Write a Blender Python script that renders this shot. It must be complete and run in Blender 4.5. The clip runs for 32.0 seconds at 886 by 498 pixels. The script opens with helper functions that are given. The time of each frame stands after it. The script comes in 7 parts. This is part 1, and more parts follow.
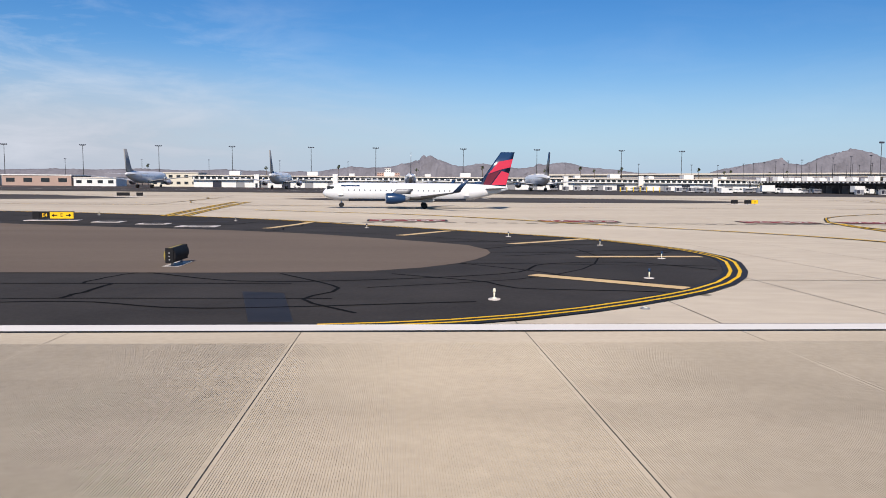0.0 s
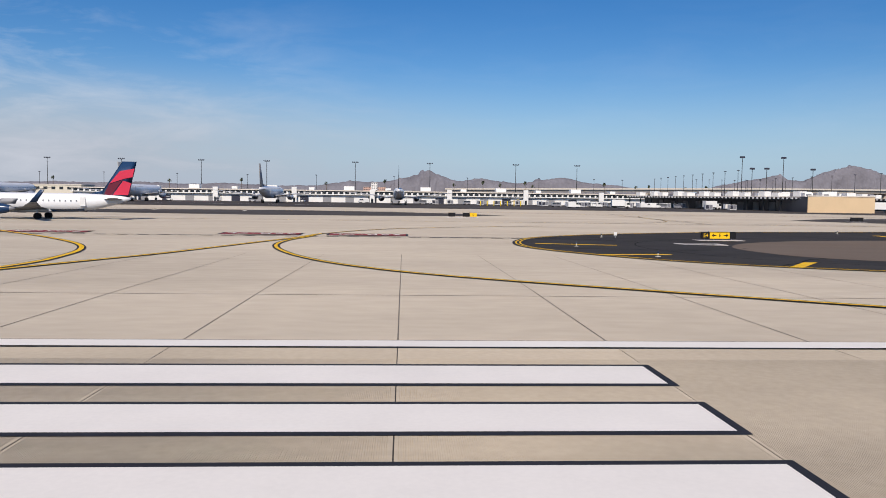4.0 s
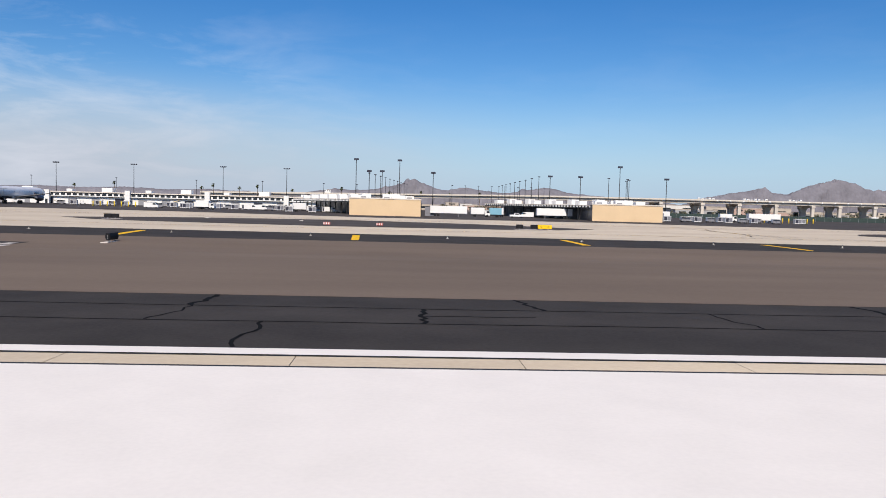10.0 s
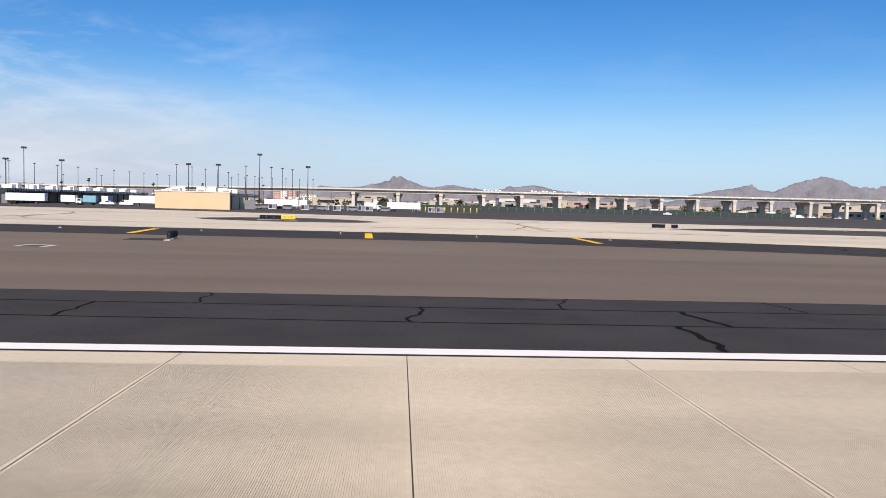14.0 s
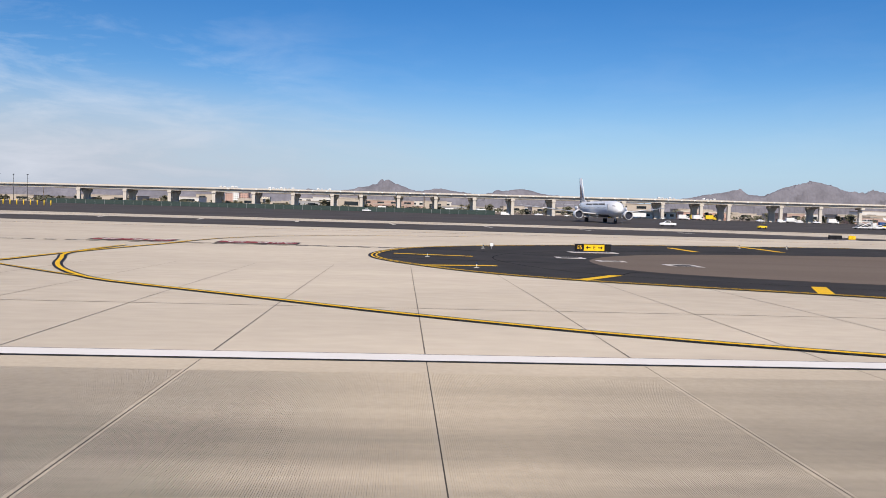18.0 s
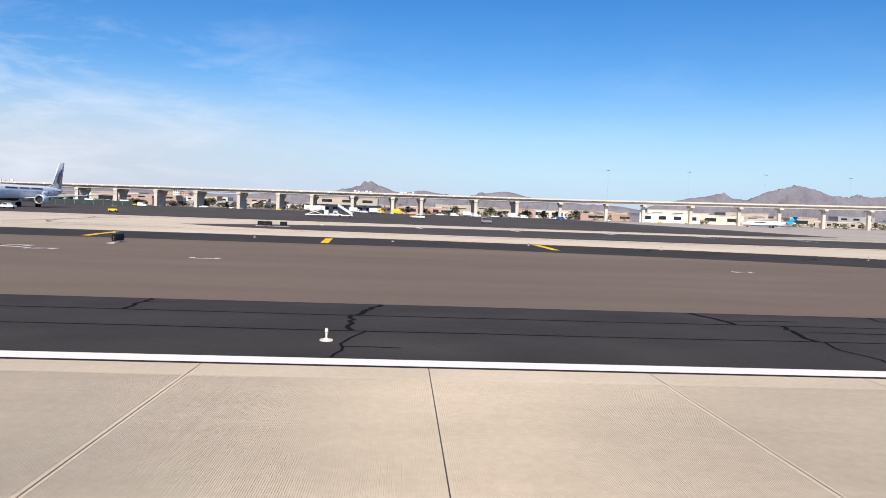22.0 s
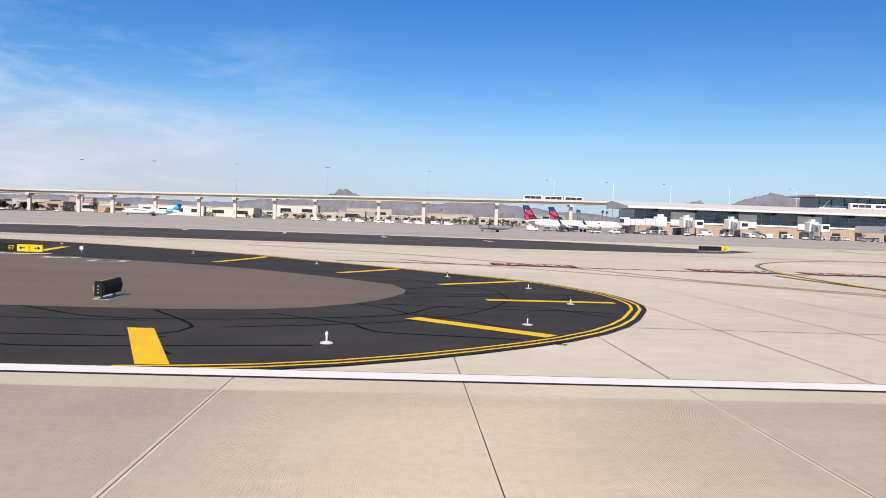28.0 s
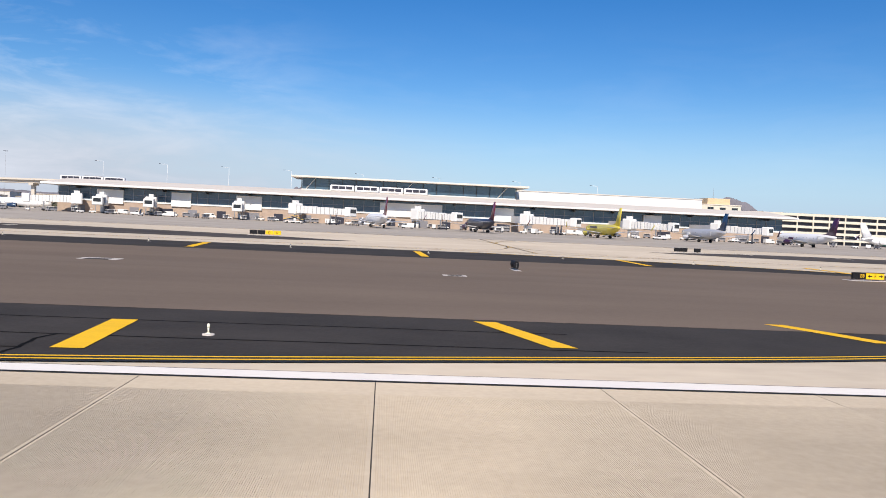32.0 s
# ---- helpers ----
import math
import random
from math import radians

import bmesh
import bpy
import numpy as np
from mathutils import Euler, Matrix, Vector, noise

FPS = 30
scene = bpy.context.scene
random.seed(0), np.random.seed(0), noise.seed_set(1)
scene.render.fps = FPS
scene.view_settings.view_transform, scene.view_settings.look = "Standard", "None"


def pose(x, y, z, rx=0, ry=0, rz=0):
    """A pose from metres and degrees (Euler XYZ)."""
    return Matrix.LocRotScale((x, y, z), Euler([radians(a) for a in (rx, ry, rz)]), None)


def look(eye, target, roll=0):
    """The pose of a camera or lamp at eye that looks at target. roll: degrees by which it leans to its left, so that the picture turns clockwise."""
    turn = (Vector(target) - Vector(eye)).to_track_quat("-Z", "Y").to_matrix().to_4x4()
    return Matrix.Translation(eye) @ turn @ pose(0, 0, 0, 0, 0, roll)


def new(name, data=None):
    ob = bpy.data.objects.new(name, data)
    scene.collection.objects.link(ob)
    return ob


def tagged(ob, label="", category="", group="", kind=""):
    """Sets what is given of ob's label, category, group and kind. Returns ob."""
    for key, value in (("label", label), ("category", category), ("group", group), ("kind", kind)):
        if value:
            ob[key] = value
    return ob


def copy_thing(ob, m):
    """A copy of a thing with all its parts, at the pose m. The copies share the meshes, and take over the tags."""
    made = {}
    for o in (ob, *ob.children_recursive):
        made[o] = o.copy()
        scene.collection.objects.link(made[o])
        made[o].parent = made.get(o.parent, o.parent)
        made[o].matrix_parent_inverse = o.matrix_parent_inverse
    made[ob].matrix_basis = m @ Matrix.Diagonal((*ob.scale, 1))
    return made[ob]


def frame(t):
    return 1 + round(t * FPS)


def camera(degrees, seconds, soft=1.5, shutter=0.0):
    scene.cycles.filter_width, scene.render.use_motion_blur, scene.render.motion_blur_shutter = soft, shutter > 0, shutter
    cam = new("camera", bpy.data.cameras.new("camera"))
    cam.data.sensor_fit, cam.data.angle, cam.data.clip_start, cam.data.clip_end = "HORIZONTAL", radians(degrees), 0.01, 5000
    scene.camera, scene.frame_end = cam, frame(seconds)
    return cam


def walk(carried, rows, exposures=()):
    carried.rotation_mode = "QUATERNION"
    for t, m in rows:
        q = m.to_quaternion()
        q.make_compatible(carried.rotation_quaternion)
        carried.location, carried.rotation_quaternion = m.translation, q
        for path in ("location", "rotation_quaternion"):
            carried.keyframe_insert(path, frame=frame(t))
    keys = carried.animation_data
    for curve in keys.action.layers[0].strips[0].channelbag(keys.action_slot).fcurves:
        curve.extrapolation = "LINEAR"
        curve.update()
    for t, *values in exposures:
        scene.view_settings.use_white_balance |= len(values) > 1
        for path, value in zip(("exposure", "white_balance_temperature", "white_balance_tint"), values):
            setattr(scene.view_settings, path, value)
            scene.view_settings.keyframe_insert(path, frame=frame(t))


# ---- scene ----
# ---- lengths ----
# All lengths below are written in true metres and built at half size, which keeps the take-off roll
# within the pace that the camera may have.
S = 0.5

cam = camera(60.16, 32.0, soft=0.9)
# seconds, metres along the runway, metres left of its centre line, height, yaw, pitch, roll
PATH = [
    (0.0, 106.36, 1.32, 4.10, -3.26, -5.06, 0.49), (0.5, 112.18, 1.32, 4.10, -3.36, -5.36, 0.43), (1.0, 118.80, 1.32, 4.11, -3.27, -5.49, 0.26),
    (1.5, 125.78, 1.32, 4.12, -3.25, -5.33, 0.44), (2.0, 133.67, 1.32, 4.12, -3.21, -4.96, 0.61), (2.5, 142.04, 1.31, 4.13, -3.15, -4.55, 0.75),
    (3.0, 151.06, 1.31, 4.14, -3.13, -4.31, 0.79), (3.5, 160.66, 1.30, 4.14, -3.05, -4.13, 0.85), (4.0, 170.89, 1.29, 4.15, -3.00, -3.97, 0.79),
    (4.5, 181.69, 1.29, 4.15, -3.00, -3.83, 0.68), (5.0, 193.06, 1.28, 4.16, -3.07, -3.71, 0.62), (5.5, 204.99, 1.27, 4.16, -3.20, -3.59, 0.71),
    (6.0, 217.40, 1.25, 4.17, -3.40, -3.52, 0.94), (6.5, 230.54, 1.24, 4.17, -3.63, -3.58, 1.01), (7.0, 244.18, 1.23, 4.18, -3.82, -3.65, 1.14),
    (7.5, 258.42, 1.21, 4.18, -3.87, -3.76, 1.20), (8.0, 273.18, 1.20, 4.19, -3.77, -3.73, 1.32), (8.5, 288.52, 1.18, 4.19, -3.49, -3.63, 1.24),
    (9.0, 304.49, 1.16, 4.20, -3.26, -3.46, 1.20), (9.5, 321.02, 1.14, 4.20, -3.15, -3.36, 1.34), (10.0, 338.13, 1.12, 4.21, -3.18, -3.28, 1.50),
    (10.5, 355.69, 1.10, 4.21, -3.19, -3.17, 1.50), (11.0, 373.71, 1.08, 4.21, -3.16, -3.05, 1.48), (11.5, 392.46, 1.07, 4.22, -3.21, -2.91, 1.56),
    (12.0, 411.59, 1.05, 4.22, -3.20, -2.83, 1.31), (12.5, 431.43, 1.03, 4.23, -3.32, -3.01, 1.27), (13.0, 451.54, 1.02, 4.23, -3.39, -3.26, 1.31),
    (13.5, 472.28, 1.01, 4.24, -3.37, -3.40, 1.42), (14.0, 493.58, 1.00, 4.24, -3.29, -3.45, 1.46), (14.5, 515.41, 1.00, 4.24, -3.20, -3.44, 1.44),
    (15.0, 537.78, 0.99, 4.25, -3.09, -3.38, 1.42), (15.5, 560.64, 0.99, 4.26, -2.97, -3.30, 1.47), (16.0, 583.86, 1.00, 4.26, -2.84, -3.17, 1.54),
    (16.5, 607.73, 1.01, 4.27, -2.63, -2.88, 1.38), (17.0, 631.86, 1.02, 4.27, -2.66, -2.74, 1.54), (17.5, 656.73, 1.03, 4.28, -2.87, -2.92, 1.67),
    (18.0, 681.96, 1.05, 4.29, -3.10, -3.16, 1.64), (18.5, 707.66, 1.07, 4.29, -3.10, -3.25, 1.69), (19.0, 733.98, 1.10, 4.30, -3.05, -3.18, 1.69),
    (19.5, 760.74, 1.12, 4.31, -3.03, -3.14, 1.78), (20.0, 787.87, 1.15, 4.32, -3.00, -3.07, 1.78), (20.5, 815.59, 1.18, 4.32, -3.07, -3.04, 1.80),
    (21.0, 843.73, 1.21, 4.33, -3.06, -2.95, 1.83), (21.5, 872.23, 1.24, 4.34, -3.09, -2.89, 1.78), (22.0, 901.35, 1.27, 4.34, -3.08, -2.96, 1.96),
    (22.5, 930.96, 1.30, 4.35, -3.03, -2.96, 2.02), (23.0, 960.87, 1.33, 4.36, -2.89, -2.86, 1.94), (23.5, 991.52, 1.36, 4.36, -2.67, -2.70, 1.97),
    (24.0, 1022.19, 1.39, 4.37, -2.50, -2.60, 1.93), (24.5, 1053.30, 1.42, 4.37, -2.36, -2.65, 1.97), (25.0, 1083.90, 1.45, 4.38, -2.34, -2.69, 2.13),
    (25.5, 1114.81, 1.47, 4.38, -2.24, -2.63, 2.05), (26.0, 1145.60, 1.50, 4.39, -2.27, -2.53, 1.98), (26.5, 1176.36, 1.52, 4.39, -2.41, -2.44, 1.97),
    (27.0, 1207.17, 1.54, 4.39, -2.59, -2.36, 1.98), (27.5, 1238.13, 1.56, 4.40, -2.72, -2.31, 1.98), (28.0, 1269.72, 1.58, 4.40, -2.79, -2.32, 1.96),
    (28.5, 1301.33, 1.60, 4.40, -2.98, -2.42, 1.96), (29.0, 1333.18, 1.61, 4.40, -3.13, -2.35, 1.94), (29.5, 1365.49, 1.63, 4.40, -3.34, -2.34, 2.15),
    (30.0, 1398.29, 1.64, 4.40, -3.58, -2.32, 2.28), (30.5, 1431.39, 1.66, 4.40, -3.81, -2.34, 2.38), (31.0, 1465.02, 1.67, 4.40, -4.09, -2.35, 2.54),
    (31.5, 1499.03, 1.68, 4.40, -4.33, -2.32, 2.65), (32.0, 1533.32, 1.68, 4.40, -4.48, -2.21, 2.66),
]


def cam_pose(x, y, z, yaw, pitch, roll):
    ya, pi, ro = radians(yaw), radians(pitch), radians(roll)
    ahead = Vector((-math.sin(ya) * math.cos(pi), math.cos(ya) * math.cos(pi), math.sin(pi)))
    level = Vector((math.cos(ya), math.sin(ya), 0))
    above = level.cross(ahead)
    right = math.cos(ro) * level + math.sin(ro) * above
    up = math.cos(ro) * above - math.sin(ro) * level
    m = Matrix((right, up, -ahead)).transposed().to_4x4()
    return Matrix.Translation((S * x, S * y, S * z)) @ m


walk(cam, [(t, cam_pose(x, y, z, a, b, c)) for t, x, y, z, a, b, c in PATH],
     exposures=((0, 0.13), (1, -0.1), (2, -0.08), (3, -0.08), (6, 0.03), (7, 0.1), (8, 0.19), (9, 0.22), (10, 0.12), (11, 0.27), (13, 0.33), (16, 0.33), (17, 0.15), (18, 0.15), (19, 0.27), (20, 0.22), (21, 0.43),
                (23, 0.40), (25, 0.21), (28, 0.31), (29, 0.17), (30, 0.21), (31, 0.29), (32, 0.28)))

# ---- light ----
SUN_AZ, SUN_EL = 187.0, 40.0   # compass bearing (y is north), degrees
world = bpy.data.worlds.new("world")
scene.world = world
world.use_nodes = True
wn = world.node_tree
wn.nodes.clear()


def wnode(kind, **kw):
    n = wn.nodes.new(kind)
    for k, v in kw.items():
        n.inputs[k].default_value = v
    return n


sky = wn.nodes.new("ShaderNodeTexSky")
sky.sky_type = 'NISHITA'
sky.sun_disc = False
sky.sun_elevation = radians(SUN_EL)
sky.sun_rotation = radians(SUN_AZ)
sky.altitude, sky.air_density, sky.dust_density, sky.ozone_density = 340, 1.0, 0.35, 3.5
coord = wn.nodes.new("ShaderNodeTexCoord")
mapc = wn.nodes.new("ShaderNodeMapping")
mapc.inputs["Scale"].default_value = (2.6, 2.6, 11.0)
mapc.inputs["Rotation"].default_value = (0, radians(-7), 0)
mapc.inputs["Location"].default_value = (0.35, 0.0, 0.2)
cl = wnode("ShaderNodeTexNoise", Scale=2.3, Detail=9.0, Roughness=0.6, Distortion=0.35)
ramp = wn.nodes.new("ShaderNodeMapRange")
ramp.inputs["From Min"].default_value, ramp.inputs["From Max"].default_value = 0.47, 0.72
ramp.inputs["To Min"].default_value, ramp.inputs["To Max"].default_value = 0.0, 0.5
sep = wn.nodes.new("ShaderNodeSeparateXYZ")
west = wn.nodes.new("ShaderNodeMapRange")     # thin cloud lies to the west
west.inputs["From Min"].default_value, west.inputs["From Max"].default_value = -0.02, -0.46
west.inputs["To Min"].default_value, west.inputs["To Max"].default_value = 0.10, 0.9
mul = wn.nodes.new("ShaderNodeMath")
mul.operation = 'MULTIPLY'
haze = wn.nodes.new("ShaderNodeMapRange")     # desert haze along the horizon
haze.interpolation_type = 'SMOOTHSTEP'
haze.inputs["From Min"].default_value, haze.inputs["From Max"].default_value = 0.17, -0.01
haze.inputs["To Min"].default_value, haze.inputs["To Max"].default_value = 0.0, 0.85
mixc = wn.nodes.new("ShaderNodeMix")
mixc.data_type = 'RGBA'
mixc.inputs["B"].default_value = (4.9, 5.1, 5.8, 1)
mixw = wn.nodes.new("ShaderNodeMix")
mixw.data_type = 'RGBA'
mixw.inputs["B"].default_value = (7.2, 7.8, 8.8, 1)
mixh = wn.nodes.new("ShaderNodeMix")
mixh.data_type = 'RGBA'
mixh.inputs["B"].default_value = (3.5, 4.9, 7.0, 1)
bg = wnode("ShaderNodeBackground", Strength=0.10)
wout = wn.nodes.new("ShaderNodeOutputWorld")
wl = wn.links.new
wl(coord.outputs["Generated"], mapc.inputs["Vector"])
wl(mapc.outputs["Vector"], cl.inputs["Vector"])
wl(cl.outputs["Fac"], ramp.inputs["Value"])
wl(coord.outputs["Generated"], sep.inputs["Vector"])
wl(sep.outputs["X"], west.inputs["Value"])
wl(ramp.outputs["Result"], mul.inputs[0])
wl(west.outputs["Result"], mul.inputs[1])
wl(sep.outputs["Z"], haze.inputs["Value"])
hsv = wnode("ShaderNodeHueSaturation", Hue=0.509, Saturation=1.38, Value=0.94)
wl(sky.outputs["Color"], hsv.inputs["Color"])
wl(hsv.outputs["Color"], mixh.inputs["A"])
wl(haze.outputs["Result"], mixh.inputs["Factor"])
wl(mixh.outputs["Result"], mixc.inputs["A"])
low = wn.nodes.new("ShaderNodeMapRange")      # pale bank of haze low in the west
low.interpolation_type = 'SMOOTHSTEP'
low.inputs["From Min"].default_value, low.inputs["From Max"].default_value = 0.17, 0.04
west2 = wn.nodes.new("ShaderNodeMapRange")
west2.inputs["From Min"].default_value, west2.inputs["From Max"].default_value = 0.15, -0.35
west2.inputs["To Min"].default_value, west2.inputs["To Max"].default_value = 0.0, 0.8
bank = wn.nodes.new("ShaderNodeMath")
bank.operation = 'MULTIPLY'
torn = wn.nodes.new("ShaderNodeMapRange")      # the bank's upper side is torn
torn.inputs["From Min"].default_value, torn.inputs["From Max"].default_value = 0.3, 0.7
torn.inputs["To Min"].default_value, torn.inputs["To Max"].default_value = 0.65, 1.25
frayed = wn.nodes.new("ShaderNodeMath")
frayed.operation = 'MULTIPLY'
frayed.use_clamp = True
wl(cl.outputs["Fac"], torn.inputs["Value"])
wl(sep.outputs["Z"], low.inputs["Value"])
wl(sep.outputs["X"], west2.inputs["Value"])
wl(low.outputs["Result"], bank.inputs[0])
wl(west2.outputs["Result"], bank.inputs[1])
wl(bank.outputs["Value"], frayed.inputs[0])
wl(torn.outputs["Result"], frayed.inputs[1])
wl(frayed.outputs["Value"], mixc.inputs["Factor"])
wl(mixc.outputs["Result"], mixw.inputs["A"])
height = wn.nodes.new("ShaderNodeMapRange")      # no cloud high up
height.interpolation_type = 'SMOOTHSTEP'
height.inputs["From Min"].default_value, height.inputs["From Max"].default_value = 0.27, 0.15
height.inputs["To Min"].default_value = 0.06
wisp = wn.nodes.new("ShaderNodeMath")
wisp.operation = 'MULTIPLY'
wl(sep.outputs["Z"], height.inputs["Value"])
wl(mul.outputs["Value"], wisp.inputs[0])
wl(height.outputs["Result"], wisp.inputs[1])
wl(wisp.outputs["Value"], mixw.inputs["Factor"])
wl(mixw.outputs["Result"], bg.inputs["Color"])
wl(bg.outputs["Background"], wout.inputs["Surface"])

sun_data = bpy.data.lights.new("sun", 'SUN')
sun_data.energy, sun_data.angle, sun_data.color = 4.6, radians(0.53), (1.0, 0.90, 0.79)
sun = new("sun", sun_data)
a, e = radians(SUN_AZ), radians(SUN_EL)
SUN_DIR = Vector((math.sin(a) * math.cos(e), math.cos(a) * math.cos(e), math.sin(e)))
sun.matrix_world = look(SUN_DIR * 300, (0, 0, 0))


# ---- materials ----
def mat(name, col, rough=0.8, metal=0.0, var=0.12, scale=1.0, fine=14.0, bump=0.0, stretch=(1, 1, 1), tint=None, obj=0.0, spec=0.3, streak=0.0, rubber=0.0, matte=0.0):
    """A surface with stains at one scale and grain at another; scale and fine are features per true metre."""
    m = bpy.data.materials.new(name)
    m.use_nodes = True
    nt = m.node_tree
    b = nt.nodes["Principled BSDF"]
    b.inputs["Roughness"].default_value, b.inputs["Metallic"].default_value = rough, metal
    b.inputs["Specular IOR Level"].default_value = spec
    b.inputs["Diffuse Roughness"].default_value = matte
    geo = nt.nodes.new("ShaderNodeNewGeometry")
    mp = nt.nodes.new("ShaderNodeMapping")
    mp.inputs["Scale"].default_value = [k / S for k in stretch]
    nt.links.new(geo.outputs["Position"], mp.inputs["Vector"])
    n1 = nt.nodes.new("ShaderNodeTexNoise")
    n1.inputs["Scale"].default_value, n1.inputs["Detail"].default_value = scale, 5
    n2 = nt.nodes.new("ShaderNodeTexNoise")
    n2.inputs["Scale"].default_value, n2.inputs["Detail"].default_value = fine, 3
    for n in (n1, n2):
        nt.links.new(mp.outputs["Vector"], n.inputs["Vector"])
    add = nt.nodes.new("ShaderNodeMath")
    add.operation = 'ADD'
    nt.links.new(n1.outputs["Fac"], add.inputs[0])
    half = nt.nodes.new("ShaderNodeMath")
    half.operation = 'MULTIPLY'
    half.inputs[1].default_value = 0.6
    nt.links.new(n2.outputs["Fac"], half.inputs[0])
    nt.links.new(half.outputs[0], add.inputs[1])
    src = add.outputs[0]
    if obj:
        inf = nt.nodes.new("ShaderNodeObjectInfo")
        k = nt.nodes.new("ShaderNodeMath")
        k.operation = 'MULTIPLY_ADD'
        k.inputs[1].default_value = obj
        nt.links.new(inf.outputs["Random"], k.inputs[0])
        nt.links.new(src, k.inputs[2])
        src = k.outputs[0]
    mr = nt.nodes.new("ShaderNodeMapRange")
    mr.inputs["From Min"].default_value, mr.inputs["From Max"].default_value = 0.45 + obj * 0.5, 1.15 + obj * 0.5
    nt.links.new(src, mr.inputs["Value"])
    mx = nt.nodes.new("ShaderNodeMix")
    mx.data_type = 'RGBA'
    t = tint or (1, 1, 1)
    mx.inputs["A"].default_value = (*[c * (1 - var) for c in col], 1)
    mx.inputs["B"].default_value = (*[min(1, c * (1 + var) * k) for c, k in zip(col, t)], 1)
    nt.links.new(mr.outputs["Result"], mx.inputs["Factor"])
    col_out = mx.outputs["Result"]

    def darken(fac, amount, col_in):
        k = nt.nodes.new("ShaderNodeMapRange")
        k.inputs["To Min"].default_value, k.inputs["To Max"].default_value = 1 + amount * 0.5, 1 - amount
        nt.links.new(fac, k.inputs["Value"])
        v = nt.nodes.new("ShaderNodeVectorMath")
        v.operation = 'SCALE'
        nt.links.new(col_in, v.inputs[0])
        nt.links.new(k.outputs["Result"], v.inputs["Scale"])
        return v.outputs["Vector"]

    if streak:
        ms = nt.nodes.new("ShaderNodeMapping")
        ms.inputs["Scale"].default_value = (0.012 / S, 0.22 / S, 1)
        nt.links.new(geo.outputs["Position"], ms.inputs["Vector"])
        ns = nt.nodes.new("ShaderNodeTexNoise")
        ns.inputs["Scale"].default_value, ns.inputs["Detail"].default_value = 1.0, 6
        nt.links.new(ms.outputs["Vector"], ns.inputs["Vector"])
        sr = nt.nodes.new("ShaderNodeMapRange")
        sr.inputs["From Min"].default_value, sr.inputs["From Max"].default_value = 0.38, 0.68
        nt.links.new(ns.outputs["Fac"], sr.inputs["Value"])
        col_out = darken(sr.outputs["Result"], streak, col_out)
    if rubber:      # touchdown rubber: dark smears drawn along the runway, thickest some way down it
        rx = nt.nodes.new("ShaderNodeSeparateXYZ")
        nt.links.new(geo.outputs["Position"], rx.inputs["Vector"])
        zone = nt.nodes.new("ShaderNodeMapRange")
        zone.interpolation_type = 'SMOOTHSTEP'
        zone.inputs["From Min"].default_value, zone.inputs["From Max"].default_value = 590 * S, 645 * S
        nt.links.new(rx.outputs["X"], zone.inputs["Value"])
        gone = nt.nodes.new("ShaderNodeMapRange")
        gone.inputs["From Min"].default_value, gone.inputs["From Max"].default_value = 800 * S, 690 * S
        gone.inputs["To Min"].default_value = 0.12
        nt.links.new(rx.outputs["X"], gone.inputs["Value"])
        mid = nt.nodes.new("ShaderNodeMapRange")
        mid.interpolation_type = 'SMOOTHSTEP'
        mid.inputs["From Min"].default_value, mid.inputs["From Max"].default_value = 24 * S, 11 * S
        nt.links.new(rx.outputs["Y"], mid.inputs["Value"])
        mq = nt.nodes.new("ShaderNodeMapping")
        mq.inputs["Scale"].default_value = (0.05 / S, 0.45 / S, 1)
        nt.links.new(geo.outputs["Position"], mq.inputs["Vector"])
        nq = nt.nodes.new("ShaderNodeTexNoise")
        nq.inputs["Scale"].default_value, nq.inputs["Detail"].default_value, nq.inputs["Roughness"].default_value = 1.0, 7, 0.62
        nt.links.new(mq.outputs["Vector"], nq.inputs["Vector"])
        fac = nt.nodes.new("ShaderNodeMapRange")
        fac.inputs["From Min"].default_value, fac.inputs["From Max"].default_value = 0.30, 0.66
        nt.links.new(nq.outputs["Fac"], fac.inputs["Value"])
        # a second, shorter patch where aircraft turn on to the runway
        turn_in, turn_out = nt.nodes.new("ShaderNodeMapRange"), nt.nodes.new("ShaderNodeMapRange")
        for nd, a, b_ in ((turn_in, 128, 145), (turn_out, 185, 156)):
            nd.interpolation_type = 'SMOOTHSTEP'
            nd.inputs["From Min"].default_value, nd.inputs["From Max"].default_value = a * S, b_ * S
            nt.links.new(rx.outputs["X"], nd.inputs["Value"])

        def math_node(op, a, b_):
            mm = nt.nodes.new("ShaderNodeMath")
            mm.operation = op
            nt.links.new(a, mm.inputs[0])
            nt.links.new(b_, mm.inputs[1])
            return mm.outputs["Value"]

        where = math_node('ADD', math_node('MULTIPLY', zone.outputs["Result"], gone.outputs["Result"]), math_node('MULTIPLY', turn_in.outputs["Result"], turn_out.outputs["Result"]))
        out = math_node('MULTIPLY', math_node('MULTIPLY', fac.outputs["Result"], mid.outputs["Result"]), where)
        rk = nt.nodes.new("ShaderNodeMath")
        rk.operation = 'MULTIPLY'
        rk.inputs[1].default_value = rubber
        nt.links.new(out, rk.inputs[0])
        rm = nt.nodes.new("ShaderNodeMix")
        rm.data_type = 'RGBA'
        rm.inputs["B"].default_value = (0.09, 0.085, 0.075, 1)
        nt.links.new(rk.outputs["Value"], rm.inputs["Factor"])
        nt.links.new(col_out, rm.inputs["A"])
        col_out = rm.outputs["Result"]
    nt.links.new(col_out, b.inputs["Base Color"])
